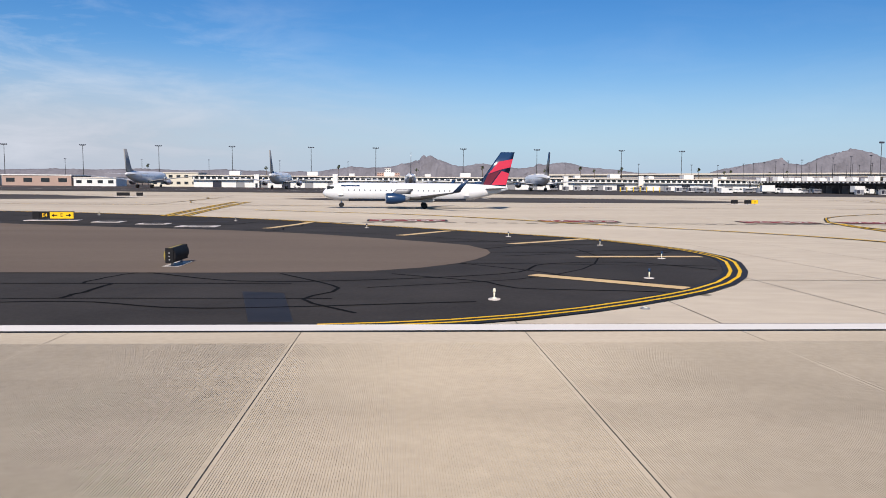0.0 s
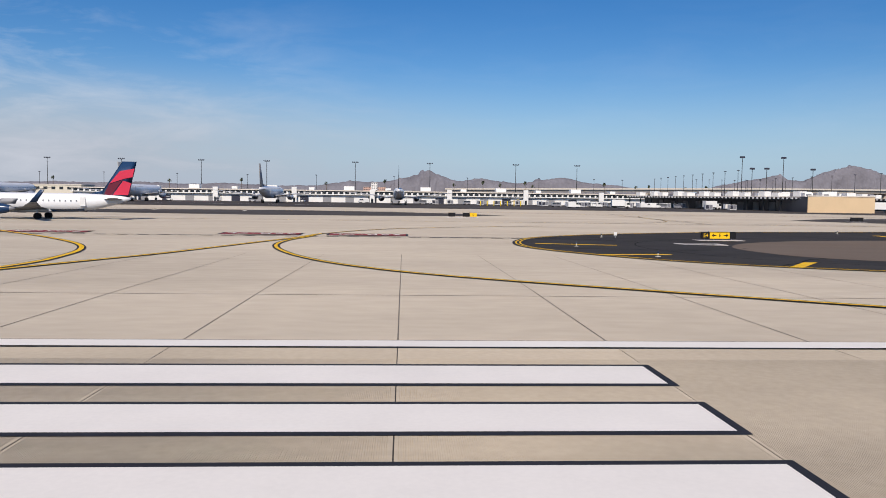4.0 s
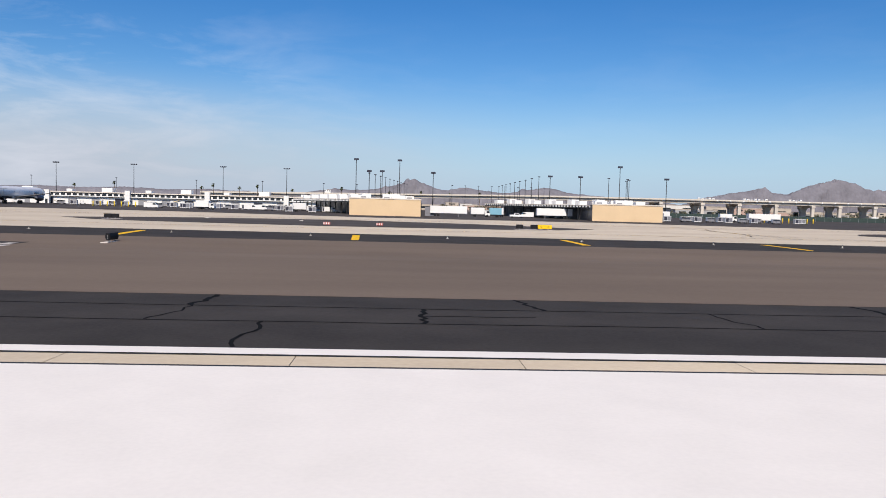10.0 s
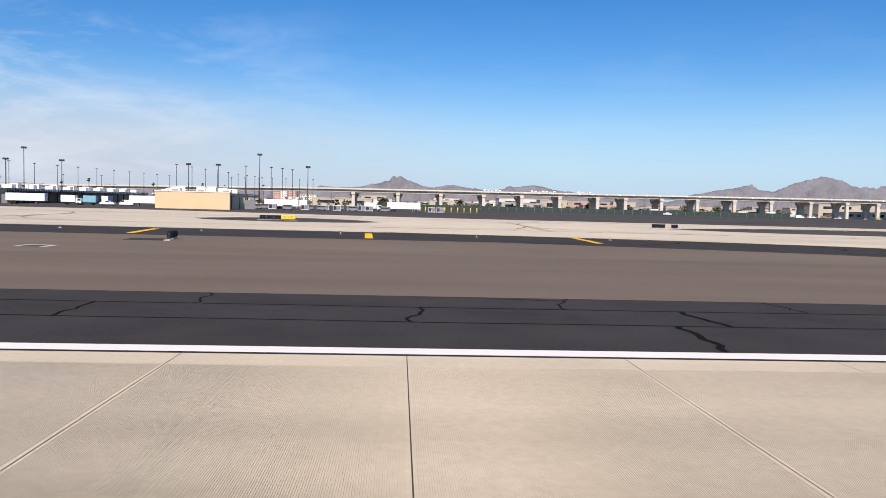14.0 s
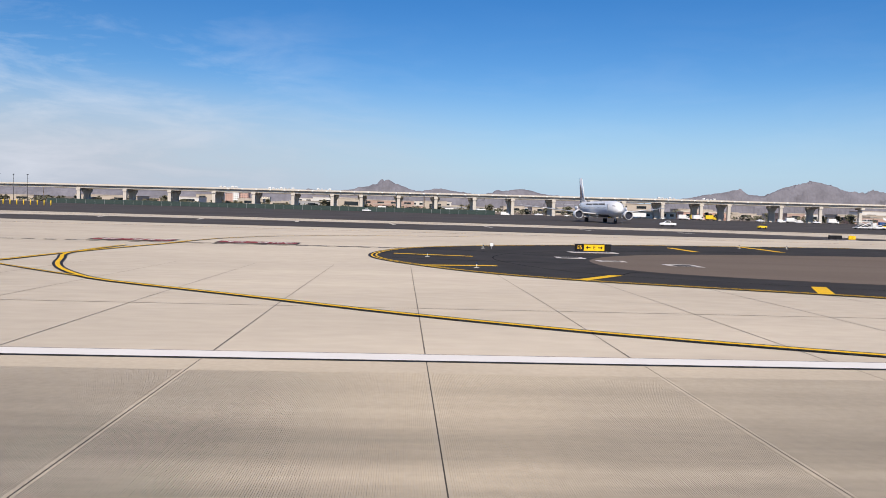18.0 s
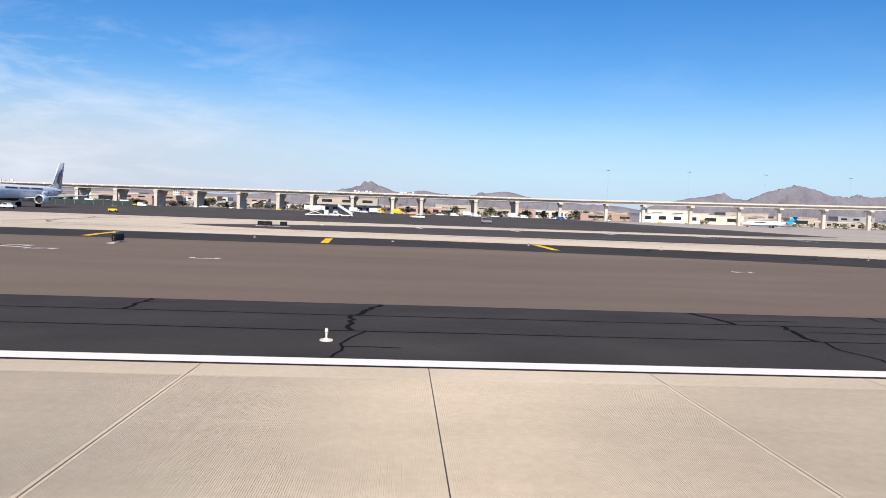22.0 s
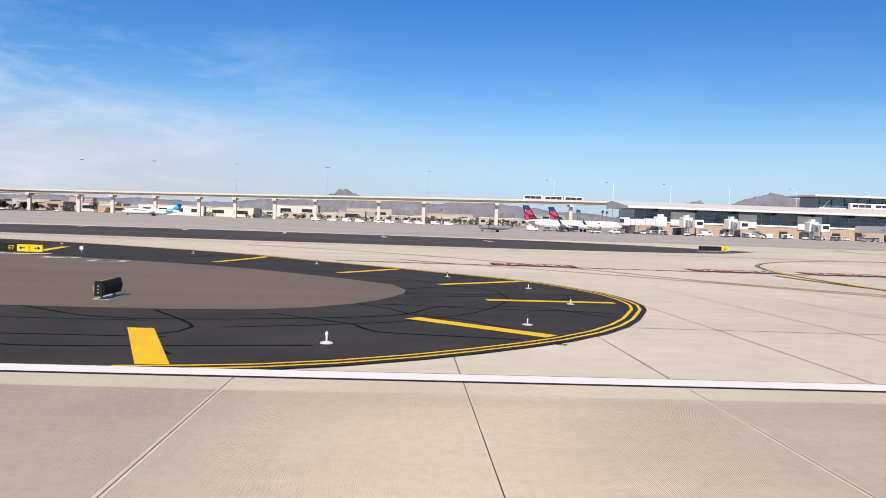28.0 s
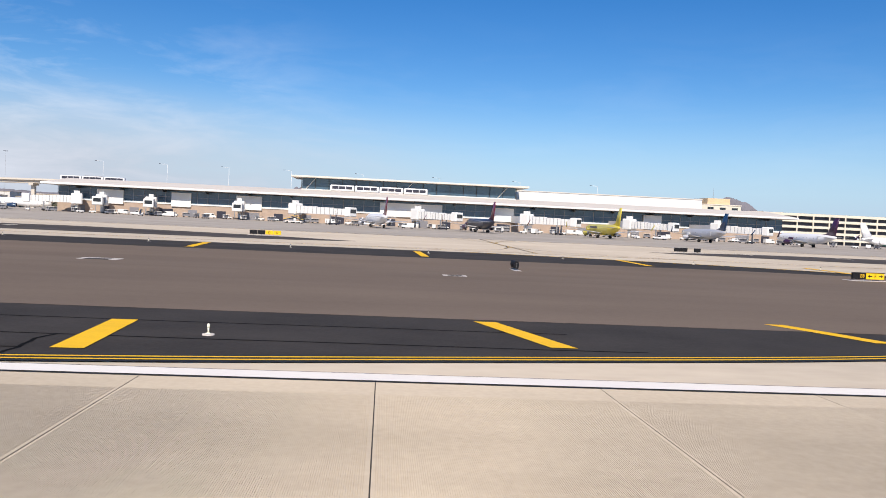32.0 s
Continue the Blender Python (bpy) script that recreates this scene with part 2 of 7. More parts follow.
    if bump:
        bp = nt.nodes.new("ShaderNodeBump")
        bp.inputs["Strength"].default_value, bp.inputs["Distance"].default_value = bump, 0.01
        nt.links.new(n2.outputs["Fac"], bp.inputs["Height"])
        nt.links.new(bp.outputs["Normal"], b.inputs["Normal"])
    return m


M = {
    "slab": mat("runway_concrete", (0.375, 0.321, 0.250), 0.85, var=0.15, scale=0.16, fine=5, bump=0.15, obj=0.22, matte=1.0, streak=0.12, rubber=0.62, spec=0.15),
    "concrete": mat("taxiway_concrete", (0.362, 0.315, 0.256), 0.9, var=0.17, scale=0.07, fine=1.3, stretch=(0.5, 1, 1), streak=0.05, spec=0.15, matte=1.0),
    "worn_joint": mat("worn_joint", (0.17, 0.147, 0.12), 0.9, scale=.4, fine=4, var=.5),
    "joint": mat("joint_sealant", (0.055, 0.05, 0.045), 0.9, scale=1, fine=9),
    "asphalt": mat("shoulder_asphalt", (0.0475, 0.0418, 0.0375), 0.9, var=0.30, scale=0.25, fine=7, bump=0.3, streak=0.08, spec=0.12),
    "seal": mat("crack_sealant", (0.009, 0.009, 0.009), 0.95, scale=1, fine=9, spec=0.05),
    "infield": mat("infield_gravel", (0.171, 0.132, 0.1015), 0.95, var=0.15, scale=0.09, fine=6, bump=0.5, stretch=(0.4, 1, 1), streak=0.05, spec=0.1),
    "apron": mat("apron_asphalt", (0.080, 0.070, 0.064), 0.92, var=0.25, scale=0.03, fine=0.6, streak=0.2, spec=0.1),
    "ramp": mat("ramp_concrete", (0.41, 0.365, 0.31), 0.9, var=0.12, scale=0.03, fine=0.4, streak=0.14, spec=0.1),
    "desert": mat("desert_ground", (0.24, 0.19, 0.145), 0.95, var=0.3, scale=0.012, fine=0.2),
    "white_line": mat("white_paint", (0.84, 0.785, 0.71), 0.7, var=0.05, scale=0.5, fine=9, spec=0.15),
    "yellow_line": mat("yellow_paint", (0.87, 0.51, 0.018), 0.7, var=0.10, scale=0.8, fine=9, spec=0.15),
    "white_far": mat("dusty_white_paint", (0.62, 0.57, 0.47), 0.7, var=0.14, scale=0.8, fine=9),
    "faded_yellow": mat("faded_yellow_paint", (0.72, 0.50, 0.24), 0.7, var=0.14, scale=0.8, fine=9),
    "black_line": mat("black_border_paint", (0.022, 0.020, 0.022), 0.7, var=0.3, scale=0.8, fine=9),
    "red_line": mat("red_paint", (0.30, 0.055, 0.05), 0.7, var=0.2, scale=0.8, fine=9),
    "white": mat("white_coating", (0.80, 0.80, 0.80), 0.35, var=0.05, scale=0.2, fine=3, spec=0.5),
    "bridge": mat("cast_concrete", (0.57, 0.52, 0.45), 0.85, var=0.1, scale=0.1, fine=2),
    "beige": mat("beige_block", (0.66, 0.49, 0.30), 0.85, var=0.06, scale=0.2, fine=3),
    "cream": mat("cream_wall", (0.66, 0.61, 0.50), 0.8, var=0.1, scale=0.1, fine=2),
    "glass": mat("tinted_glazing", (0.055, 0.10, 0.145), 0.08, var=0.3, scale=0.08, fine=1, spec=0.8),
    "dark": mat("dark_steel", (0.03, 0.031, 0.033), 0.5, var=0.2, scale=1, fine=8),
    "grey": mat("grey_metal", (0.28, 0.28, 0.29), 0.5, 0.2, var=0.1, scale=1, fine=8),
    "roof": mat("roof_membrane", (0.66, 0.60, 0.52), 0.7, var=0.08, scale=0.05, fine=1),
    # distance haze is mixed into this rock colour: paler and bluer
    "mountain": mat("haze_tinted_rock", (0.178, 0.172, 0.192), 1.0, var=0.26, scale=0.006, fine=0.03, spec=0.0),
    "leaf": mat("leaves", (0.055, 0.065, 0.030), 0.8, var=0.4, scale=0.3, fine=3),
    "bark": mat("bark", (0.16, 0.12, 0.09), 0.9, var=0.2, scale=1, fine=8),
}


M.update({
    "town_white": mat("sun_bleached_stucco", (0.60, 0.58, 0.54), 0.85, var=0.12, scale=0.1, fine=1),
    "town_tan": mat("tan_stucco", (0.45, 0.39, 0.32), 0.85, var=0.12, scale=0.1, fine=1),
    "town_pink": mat("reddish_stucco", (0.42, 0.30, 0.25), 0.85, var=0.12, scale=0.1, fine=1),
    "town_grey": mat("grey_stucco", (0.33, 0.33, 0.33), 0.85, var=0.12, scale=0.1, fine=1),
})


# ---- more materials ----
M.update({
    "lamp_white": mat("lamp_body", (0.82, 0.79, 0.62), 0.4, var=0.06, scale=2, fine=20),
    "pad": mat("pad_concrete", (0.58, 0.53, 0.48), 0.85, var=0.12, scale=1, fine=6),
    "sign_black": mat("sign_black", (0.014, 0.014, 0.016), 0.7, var=0.2, scale=2, fine=12, spec=0.15),
    "sign_yellow": mat("sign_yellow", (0.86, 0.52, 0.015), 0.4, var=0.05, scale=2, fine=12),
    # dirty old yellow, also darkened to stand for the face's shade
    "sign_old": mat("weathered_shaded_sign_yellow", (0.30, 0.235, 0.05), 0.6, var=0.2, scale=2, fine=12),
    "tyre_smear": mat("tyre_smear", (0.31, 0.265, 0.208), 0.9, var=0.2, scale=0.3, fine=2, stretch=(.2, 1, 1), spec=0.1, matte=1.0),
    "orange": mat("faded_red", (0.45, 0.115, 0.095), 0.6, var=0.12, scale=1, fine=9),
    "navy": mat("navy_paint", (0.016, 0.045, 0.11), 0.25, var=0.1, scale=0.3, fine=3, spec=0.5),
    "crimson": mat("crimson_paint", (0.62, 0.035, 0.075), 0.3, var=0.08, scale=0.3, fine=3, spec=0.5),
    "maroon": mat("maroon_paint", (0.14, 0.015, 0.032), 0.3, var=0.08, scale=0.3, fine=3, spec=0.5),
    "tailgrey": mat("grey_tail_paint", (0.20, 0.20, 0.22), 0.4, var=0.08, scale=0.3, fine=3, spec=0.5),
    "silver": mat("bare_metal", (0.56, 0.56, 0.57), 0.4, 0.3, var=0.06, scale=0.3, fine=3),
    "charcoal": mat("charcoal_paint", (0.035, 0.035, 0.05), 0.3, var=0.1, scale=0.3, fine=3, spec=0.5),
    "pale_blue": mat("pale_blue_paint", (0.20, 0.40, 0.50), 0.4, var=0.08, scale=0.3, fine=3),
    "cyan": mat("cyan_paint", (0.02, 0.36, 0.62), 0.3, var=0.08, scale=0.3, fine=3, spec=0.5),
    "deepgreen": mat("dark_green_paint", (0.02, 0.13, 0.10), 0.3, var=0.08, scale=0.3, fine=3, spec=0.5),
    "lime": mat("yellow_aircraft_paint", (0.66, 0.55, 0.08), 0.3, var=0.05, scale=0.3, fine=3, spec=0.5),
    "purple": mat("dark_purple_paint", (0.055, 0.02, 0.06), 0.3, var=0.1, scale=0.3, fine=3, spec=0.5),
    "tyre": mat("rubber", (0.018, 0.018, 0.019), 0.8, var=0.2, scale=2, fine=12),
    "cabin_pane": mat("cabin_window", (0.20, 0.21, 0.23), 0.2, var=0.2, scale=0.5, fine=4, spec=0.7),
    "pane": mat("dark_window", (0.02, 0.025, 0.03), 0.1, var=0.2, scale=0.5, fine=4, spec=0.7),
    "brick": mat("red_sand_brick", (0.40, 0.31, 0.245), 0.85, var=0.12, scale=0.5, fine=5),
    "panel_white": mat("white_panel", (0.76, 0.75, 0.72), 0.5, var=0.06, scale=0.2, fine=2),
    "pink": mat("pinkish_stucco", (0.52, 0.34, 0.28), 0.85, var=0.1, scale=0.1, fine=2),
    "green_screen": mat("green_windscreen", (0.035, 0.055, 0.05), 0.8, var=0.2, scale=0.3, fine=4),
    "safety_yellow": mat("safety_yellow", (0.80, 0.55, 0.03), 0.5, var=0.1, scale=1, fine=9),
    "blue_van": mat("blue_paint", (0.03, 0.09, 0.25), 0.35, var=0.1, scale=1, fine=6),
    "olive": mat("dusty_scrub", (0.118, 0.112, 0.072), 0.9, var=0.4, scale=0.2, fine=2),
})


# ---- mesh helpers ----
APEX = [(None, 125), (183.5, 621.2), (680, 1024), (1081.5, 1282.7), (1331, None)]     # ends of the infield islands
CROWN = 0.0105
FALL_Y = (23, 36, 60, 88, 110, 165, 300)
DIP_Y = (50, 58, 67, 80, 86, 92, 104, 112, 130)
YCUT = [-22.9, 0, 22.9] + sorted(FALL_Y[1:] + DIP_Y)


def zg(x, y):
    """Height of the ground: a crowned runway, a fall towards the taxiway, and a drainage swale along each island."""
    if abs(y) < 22.9:
        return CROWN * (22.9 - abs(y))
    z = float(np.interp(y, FALL_Y, (0, -.12, -.5, -.75, -.55, -.6, 0)))
    if 50 < y < 130:
        for lo, hi in APEX:
            room = min(x - lo if lo else 1e3, hi - x if hi else 1e3)
            if room > 15:
                z -= min(1, (room - 15) / 40) * (1 if lo == 183.5 else .5) * float(np.interp(y, DIP_Y, (0, .04, .12, .5, .4, .24, .18, .16, 0)))
    return z


XCUT = sorted(e + k * (15 + 5 * i) for pair in APEX for e, k in zip(pair, (1, -1)) if e for i in range(9))


def link_mesh(name, bm, material, parent=None, label="", recalc=True):
    for v in bm.verts:
        v.co *= S
    if recalc:
        bmesh.ops.recalc_face_normals(bm, faces=bm.faces)
    me = bpy.data.meshes.new(name)
    bm.to_mesh(me)
    bm.free()
    for mm in (material if isinstance(material, (list, tuple)) else [material]):
        me.materials.append(M[mm] if isinstance(mm, str) else mm)
    ob = new(name, me)
    if parent is not None:
        ob.parent = parent
    if label:
        ob["label"] = label
    return ob


def part(name, bm, material, parent, label=""):
    return link_mesh(name, bm, material, parent, label)


def at(x, y, z=None, rz=0):
    return pose(S * x, S * y, S * (zg(x, y) if z is None else z), 0, 0, rz)


def thing(name, label, category, x=0, y=0, z=None, rz=0, group="", kind=""):
    ob = new(name)
    ob.empty_display_size = 0.2
    ob.matrix_world = at(x, y, z, rz)
    return tagged(ob, label, category, group, kind)


def box(bm, x0, y0, z0, x1, y1, z1, bevel=0.0, mi=0):
    co = [(x, y, z) for x in (x0, x1) for y in (y0, y1) for z in (z0, z1)]
    v = [bm.verts.new(c) for c in co]
    fs = [bm.faces.new([v[i] for i in q]) for q in ((0, 1, 3, 2), (4, 6, 7, 5), (0, 4, 5, 1), (2, 3, 7, 6), (0, 2, 6, 4), (1, 5, 7, 3))]
    for f in fs:
        f.material_index = mi
    if bevel:
        es = list({e for f in fs for e in f.edges})
        bmesh.ops.bevel(bm, geom=es, offset=bevel, segments=1, affect='EDGES')
    return bm


def boxes(*items, bevel=0.0):
    bm = bmesh.new()
    for it in items:
        box(bm, *it, bevel=bevel)
    return bm


def prism(bm, poly, z0, z1):
    """An upright prism over a plan polygon."""
    lo = [bm.verts.new((x, y, z0)) for x, y in poly]
    hi = [bm.verts.new((x, y, z1)) for x, y in poly]
    n = len(poly)
    bm.faces.new(hi)
    bm.faces.new(lo[::-1])
    for i in range(n):
        bm.faces.new((lo[i], lo[(i + 1) % n], hi[(i + 1) % n], hi[i]))
    return bm


def loft(bm, rings, cap=True):
    """Skin through rings of equal length."""
    vs = [[bm.verts.new(p) for p in r] for r in rings]
    n = len(rings[0])
    for a_, b_ in zip(vs, vs[1:]):
        for i in range(n):
            f = bm.faces.new((a_[i], a_[(i + 1) % n], b_[(i + 1) % n], b_[i]))
            f.smooth = True
    if cap:
        bm.faces.new(vs[0][::-1])
        bm.faces.new(vs[-1])
    return bm


def tube(bm, p, q, r0, r1=None, n=8):
    p, q = Vector(p), Vector(q)
    r1 = r0 if r1 is None else r1
    d = (q - p).normalized()
    u = d.orthogonal().normalized()
    w = d.cross(u)
    rings = []
    for c, r in ((p, r0), (q, r1)):
        rings.append([c + r * (math.cos(2 * math.pi * i / n) * u + math.sin(2 * math.pi * i / n) * w) for i in range(n)])
    return loft(bm, rings)


def drape(name, polys, material, dz, label="", category="", kind="structure", parent=None, thick=0.0):
    """Flat ground areas laid on the ground's slope."""
    bm = bmesh.new()
    for poly in polys:
        bm.faces.new([bm.verts.new((x, y, 0)) for x, y in poly])
    ys = [v.co.y for v in bm.verts]
    cuts = [((0, c, 0), (0, 1, 0)) for c in YCUT if min(ys) < c < max(ys)]
    if name in ("taxiway", "island", "infield"):
        xs = [v.co.x for v in bm.verts]
        cuts += [((c, 0, 0), (1, 0, 0)) for c in XCUT if min(xs) < c < max(xs)]
    for co, no in cuts:
        bmesh.ops.bisect_plane(bm, geom=bm.verts[:] + bm.edges[:] + bm.faces[:], plane_co=co, plane_no=no, dist=1e-5)
    bmesh.ops.triangulate(bm, faces=bm.faces)
    for v in bm.verts:
        v.co.z = zg(v.co.x, v.co.y) + dz
    for f in bm.faces:
        f.normal_update()
        if f.normal.z < 0:
            f.normal_flip()
    ob = link_mesh(name, bm, material, parent, recalc=False)
    if parent is None:
        tagged(ob, label, category, kind=kind)
    elif label:
        ob["label"] = label
    return ob


def ribbon(points, w, off=0.0):
    """Polygons, a quad a step, along a plan line: width w, shifted off to its left."""
    pts = [Vector((x, y)) for x, y in points]
    nrm = []
    for i in range(len(pts)):
        d = (pts[min(i + 1, len(pts) - 1)] - pts[max(i - 1, 0)]).normalized()
        nrm.append(Vector((-d.y, d.x)))
    L_ = [p + n * (off + w / 2) for p, n in zip(pts, nrm)]
    R_ = [p + n * (off - w / 2) for p, n in zip(pts, nrm)]
    return [[tuple(L_[i]), tuple(L_[i + 1]), tuple(R_[i + 1]), tuple(R_[i])] for i in range(len(pts) - 1)]


def smooth_line(points, step=2.5):
    """A rounded plan line through the given points."""
    p = [Vector(q) for q in points]
    p = [2 * p[0] - p[1]] + p + [2 * p[-1] - p[-2]]
    out = []
    for i in range(1, len(p) - 2):
        n = max(2, int((p[i + 1] - p[i]).length / step))
        for k in range(n):
            t = k / n
            out.append(0.5 * ((2 * p[i]) + (-p[i - 1] + p[i + 1]) * t + (2 * p[i - 1] - 5 * p[i] + 4 * p[i + 1] - p[i + 2]) * t * t
                              + (-p[i - 1] + 3 * p[i] - 3 * p[i + 1] + p[i + 2]) * t ** 3))
    out.append(p[-2])
    return [(q.x, q.y) for q in out]


# ---- ground and pavement ----
PITCH = 6.096          # one concrete slab
EDGE = 22.86           # half the runway's width
XS = [-9000, -3000, -900, 0, 500, 1000, 1500, 2600, 5000, 11000]
YS = [-9000, -1500, -200, -22.9, 0, 22.9, 30, 36, 60, 110, 165, 300] + [500, 900, 2000, 5000, 9900]
bm = bmesh.new()
gv = [[bm.verts.new((x, y, zg(x, y) - (1.5 if 29 < y < 166 else 0.06))) for y in YS] for x in XS]
for i in range(len(XS) - 1):
    for j in range(len(YS) - 1):
        bm.faces.new((gv[i][j], gv[i + 1][j], gv[i + 1][j + 1], gv[i][j + 1]))
tagged(link_mesh("ground", bm, "desert"), "dusty tan desert ground reaching the horizon", "ground", kind="structure")

X0, X1 = -300.0, 2100.0
drape("taxiway", [[(X0, EDGE), (X1, EDGE), (X1, 262), (X0, 262)]], "concrete", -0.03,
      "tan concrete taxiways and exits beside the runway", "taxiway")
APRON_EDGE = [(X0, 268), (250, 266), (330, 244), (410, 250), (500, 230), (700, 226), (900, 222), (1000, 217), (1040, 236), (1030, 300), (1024, 400), (1024, 560), (X0, 560)]
drape("apron", [APRON_EDGE], "apron", -0.022, "dark asphalt apron in front of the concourse", "apron")
drape("ramp", [[(1000, 205), (X1, 205), (X1, 560), (1000, 560)]], "ramp", -0.026, "pale grey concrete ramp at the terminal gates", "apron")

def slab_x(k):
    """Where slab k begins: the joints jump where exits meet the runway, and creep after the last one."""
    x = k * PITCH
    if k >= 206:
        return x - 2.68 - 0.0009 * (x - 1270)
    return x + (.08 if x < 640 else -.03 if x < 1043 else -1.23)


# near infield islands between the exits: asphalt shoulder outside, brown gravel inside
RIGHT = [(-21, 23.05), (-17.2, 23.8), (-12.8, 26.0), (-7.2, 30.6), (-3.8, 35.2), (-1.6, 40.2), (-0.1, 45), (0, 51.5), (-1.5, 58), (-3.8, 63.5), (-10.5, 71.5), (-28.7, 91), (-48, 102.8), (-67, 110.5), (-95, 117), (-130, 121.5)]
RIGHT_IN = [(-27, 36.3), (-20, 37.2), (-15.5, 41.4), (-13, 48.5), (-13.4, 53.5), (-16, 58.5), (-31, 72.4), (-53, 84.1), (-80, 94), (-115, 101.5)]
LEFT = [(75, 121.5), (40, 113), (18, 103), (5, 94), (0.5, 85), (0, 73), (5.5, 61.2), (13, 52.8), (27, 45.5), (42, 38.3), (57, 33.0), (72, 28.8), (87.5, 25.9), (97, 24.4), (107, 23.5), (122, 23.05)]
LEFT_LAST = [(75, 112), (40, 104), (20, 95.5), (9, 87), (5.3, 78), (4.9, 70), (6.4, 63), (9.5, 57)] + LEFT[7:]
LEFT_IN = [(85, 101.5), (50, 97), (30, 90), (22, 80), (20, 70), (22, 62), (32, 55.5), (50, 49.7), (63.5, 45), (78, 38.4), (97, 36.3)]
EXITS = [147.8, 654.0, 1056.2, 1313.0]
LEAD = [0, -11, -13, -18]          # where the second lead line leaves each exit
for lo, hi in APEX:
    xl, xr = (X0 if lo is None else lo), (X1 if hi is None else hi)
    lft = [(X0, 121.5), (X0, 23.05)] if lo is None else [(xl + x, y) for x, y in (LEFT_LAST if lo == 1331 else LEFT)]
    # the last island tapers off towards a shallow exit
    rgt = [(1622 - x, y) for x, y in LEFT[::-1]] if hi is None else [(xr + x, y) for x, y in RIGHT]
    line = smooth_line(lft) + smooth_line(rgt)
    isl = drape("island", [line], "asphalt", 0.0, "dark asphalt shoulder round a gravel infield island", "shoulder")
    li = [(X0, 101.5), (X0, 36.3)] if lo is None else [(xl + x, y) for x, y in LEFT_IN]
    ri = [(1668 - x, y) for x, y in LEFT_IN[::-1]] if hi is None else [(xr + x, y) for x, y in RIGHT_IN]
    drape("infield", [smooth_line(li) + smooth_line(ri)], "infield", 0.012, "brown gravel infield between runway and taxiway", "infield")
    # double yellow edge line with a dark rim
    rim, yel = [], []
    for cur, lim in ((lft, lo), (rgt, hi)):
        if lim is None and cur is lft:
            continue
        pts = smooth_line(cur, 2.0)
        rim += ribbon(pts, 1.15, -0.35)
        yel += ribbon(pts, 0.17, -0.12) + ribbon(pts, 0.17, -0.56)
    if rim:
        drape("edge_rim", rim, "black_line", 0.017, "", parent=None, category="marking", kind="structure")
        drape("edge_line", yel, "yellow_line", 0.026, "double yellow line round the island", "marking")

# islands between the two taxiways
FAR_ISLES = [(-300, 44, 172, 216), (78, 196, 174, 216), (262, 383, 157, 205), (447, 489, 166, 196), (556, 800, 160, 200), (854, 1083, 148, 196), (1141, 1344, 136, 194), (1408, 1528, 139, 170), (1590, 1800, 150, 180)]
for x0, x1, y0, y1 in FAR_ISLES:
    ym, e = (y0 + y1) / 2 - 4, min(60, (x1 - x0) * .45)
    p = smooth_line([(x0, ym), (x0 + e * .3, y0 + (ym - y0) * .35), (x0 + e, y0), (x1 - e, y0), (x1 - e * .3, y0 + (ym - y0) * .3), (x1, ym)]) + smooth_line([(x1, ym + .5), (x1 - e * .4, y1 - (y1 - ym) * .35), (x1 - e, y1), (x0 + e, y1), (x0 + e * .4, y1 - (y1 - ym) * .35), (x0, ym + .5)])
    drape("far_island", [p], "apron", 0.0, "dark asphalt island between the taxiways", "shoulder")

# runway edge stripe and touchdown marks
stripe = drape("edge_stripe", [[(X0, 21.95), (X1, 21.95), (X1, EDGE), (X0, EDGE)]], "white_line", 0.029, "white runway edge stripe with black borders", "marking")
drape("stripe_border", [[(X0, 21.83), (X1, 21.83), (X1, 21.95), (X0, 21.95)], [(X0, EDGE), (X1, EDGE), (X1, EDGE + .12), (X0, EDGE + .12)]], "black_line", 0.014, "", parent=stripe)


def bar_mark(x0, x1, y0, y1):
    w = drape("touchdown_bar", [[(x0, y0), (x1, y0), (x1, y1), (x0, y1)]], "white_line", 0.02, "white touchdown bar outlined in black on the runway", "marking")
    b = 0.2
    drape("bar_border", [[(x0 - b, y0 - b), (x1 + b, y0 - b), (x1 + b, y1 + b), (x0 - b, y1 + b)]], "black_line", 0.014, "", parent=w)


for k, rows in ((25.25, 3), (75.25, 2), (100.25, 2), (125.25, 1), (150.25, 1)):
    for y0, y1 in ((17.70, 19.52), (14.17, 15.97), (10.7, 12.45))[3 - rows:]:
        bar_mark(k * PITCH, k * PITCH + 22.86, y0, y1)
bar_mark(50.25 * PITCH, 50.25 * PITCH + 45.72, 11.0, 20.3)

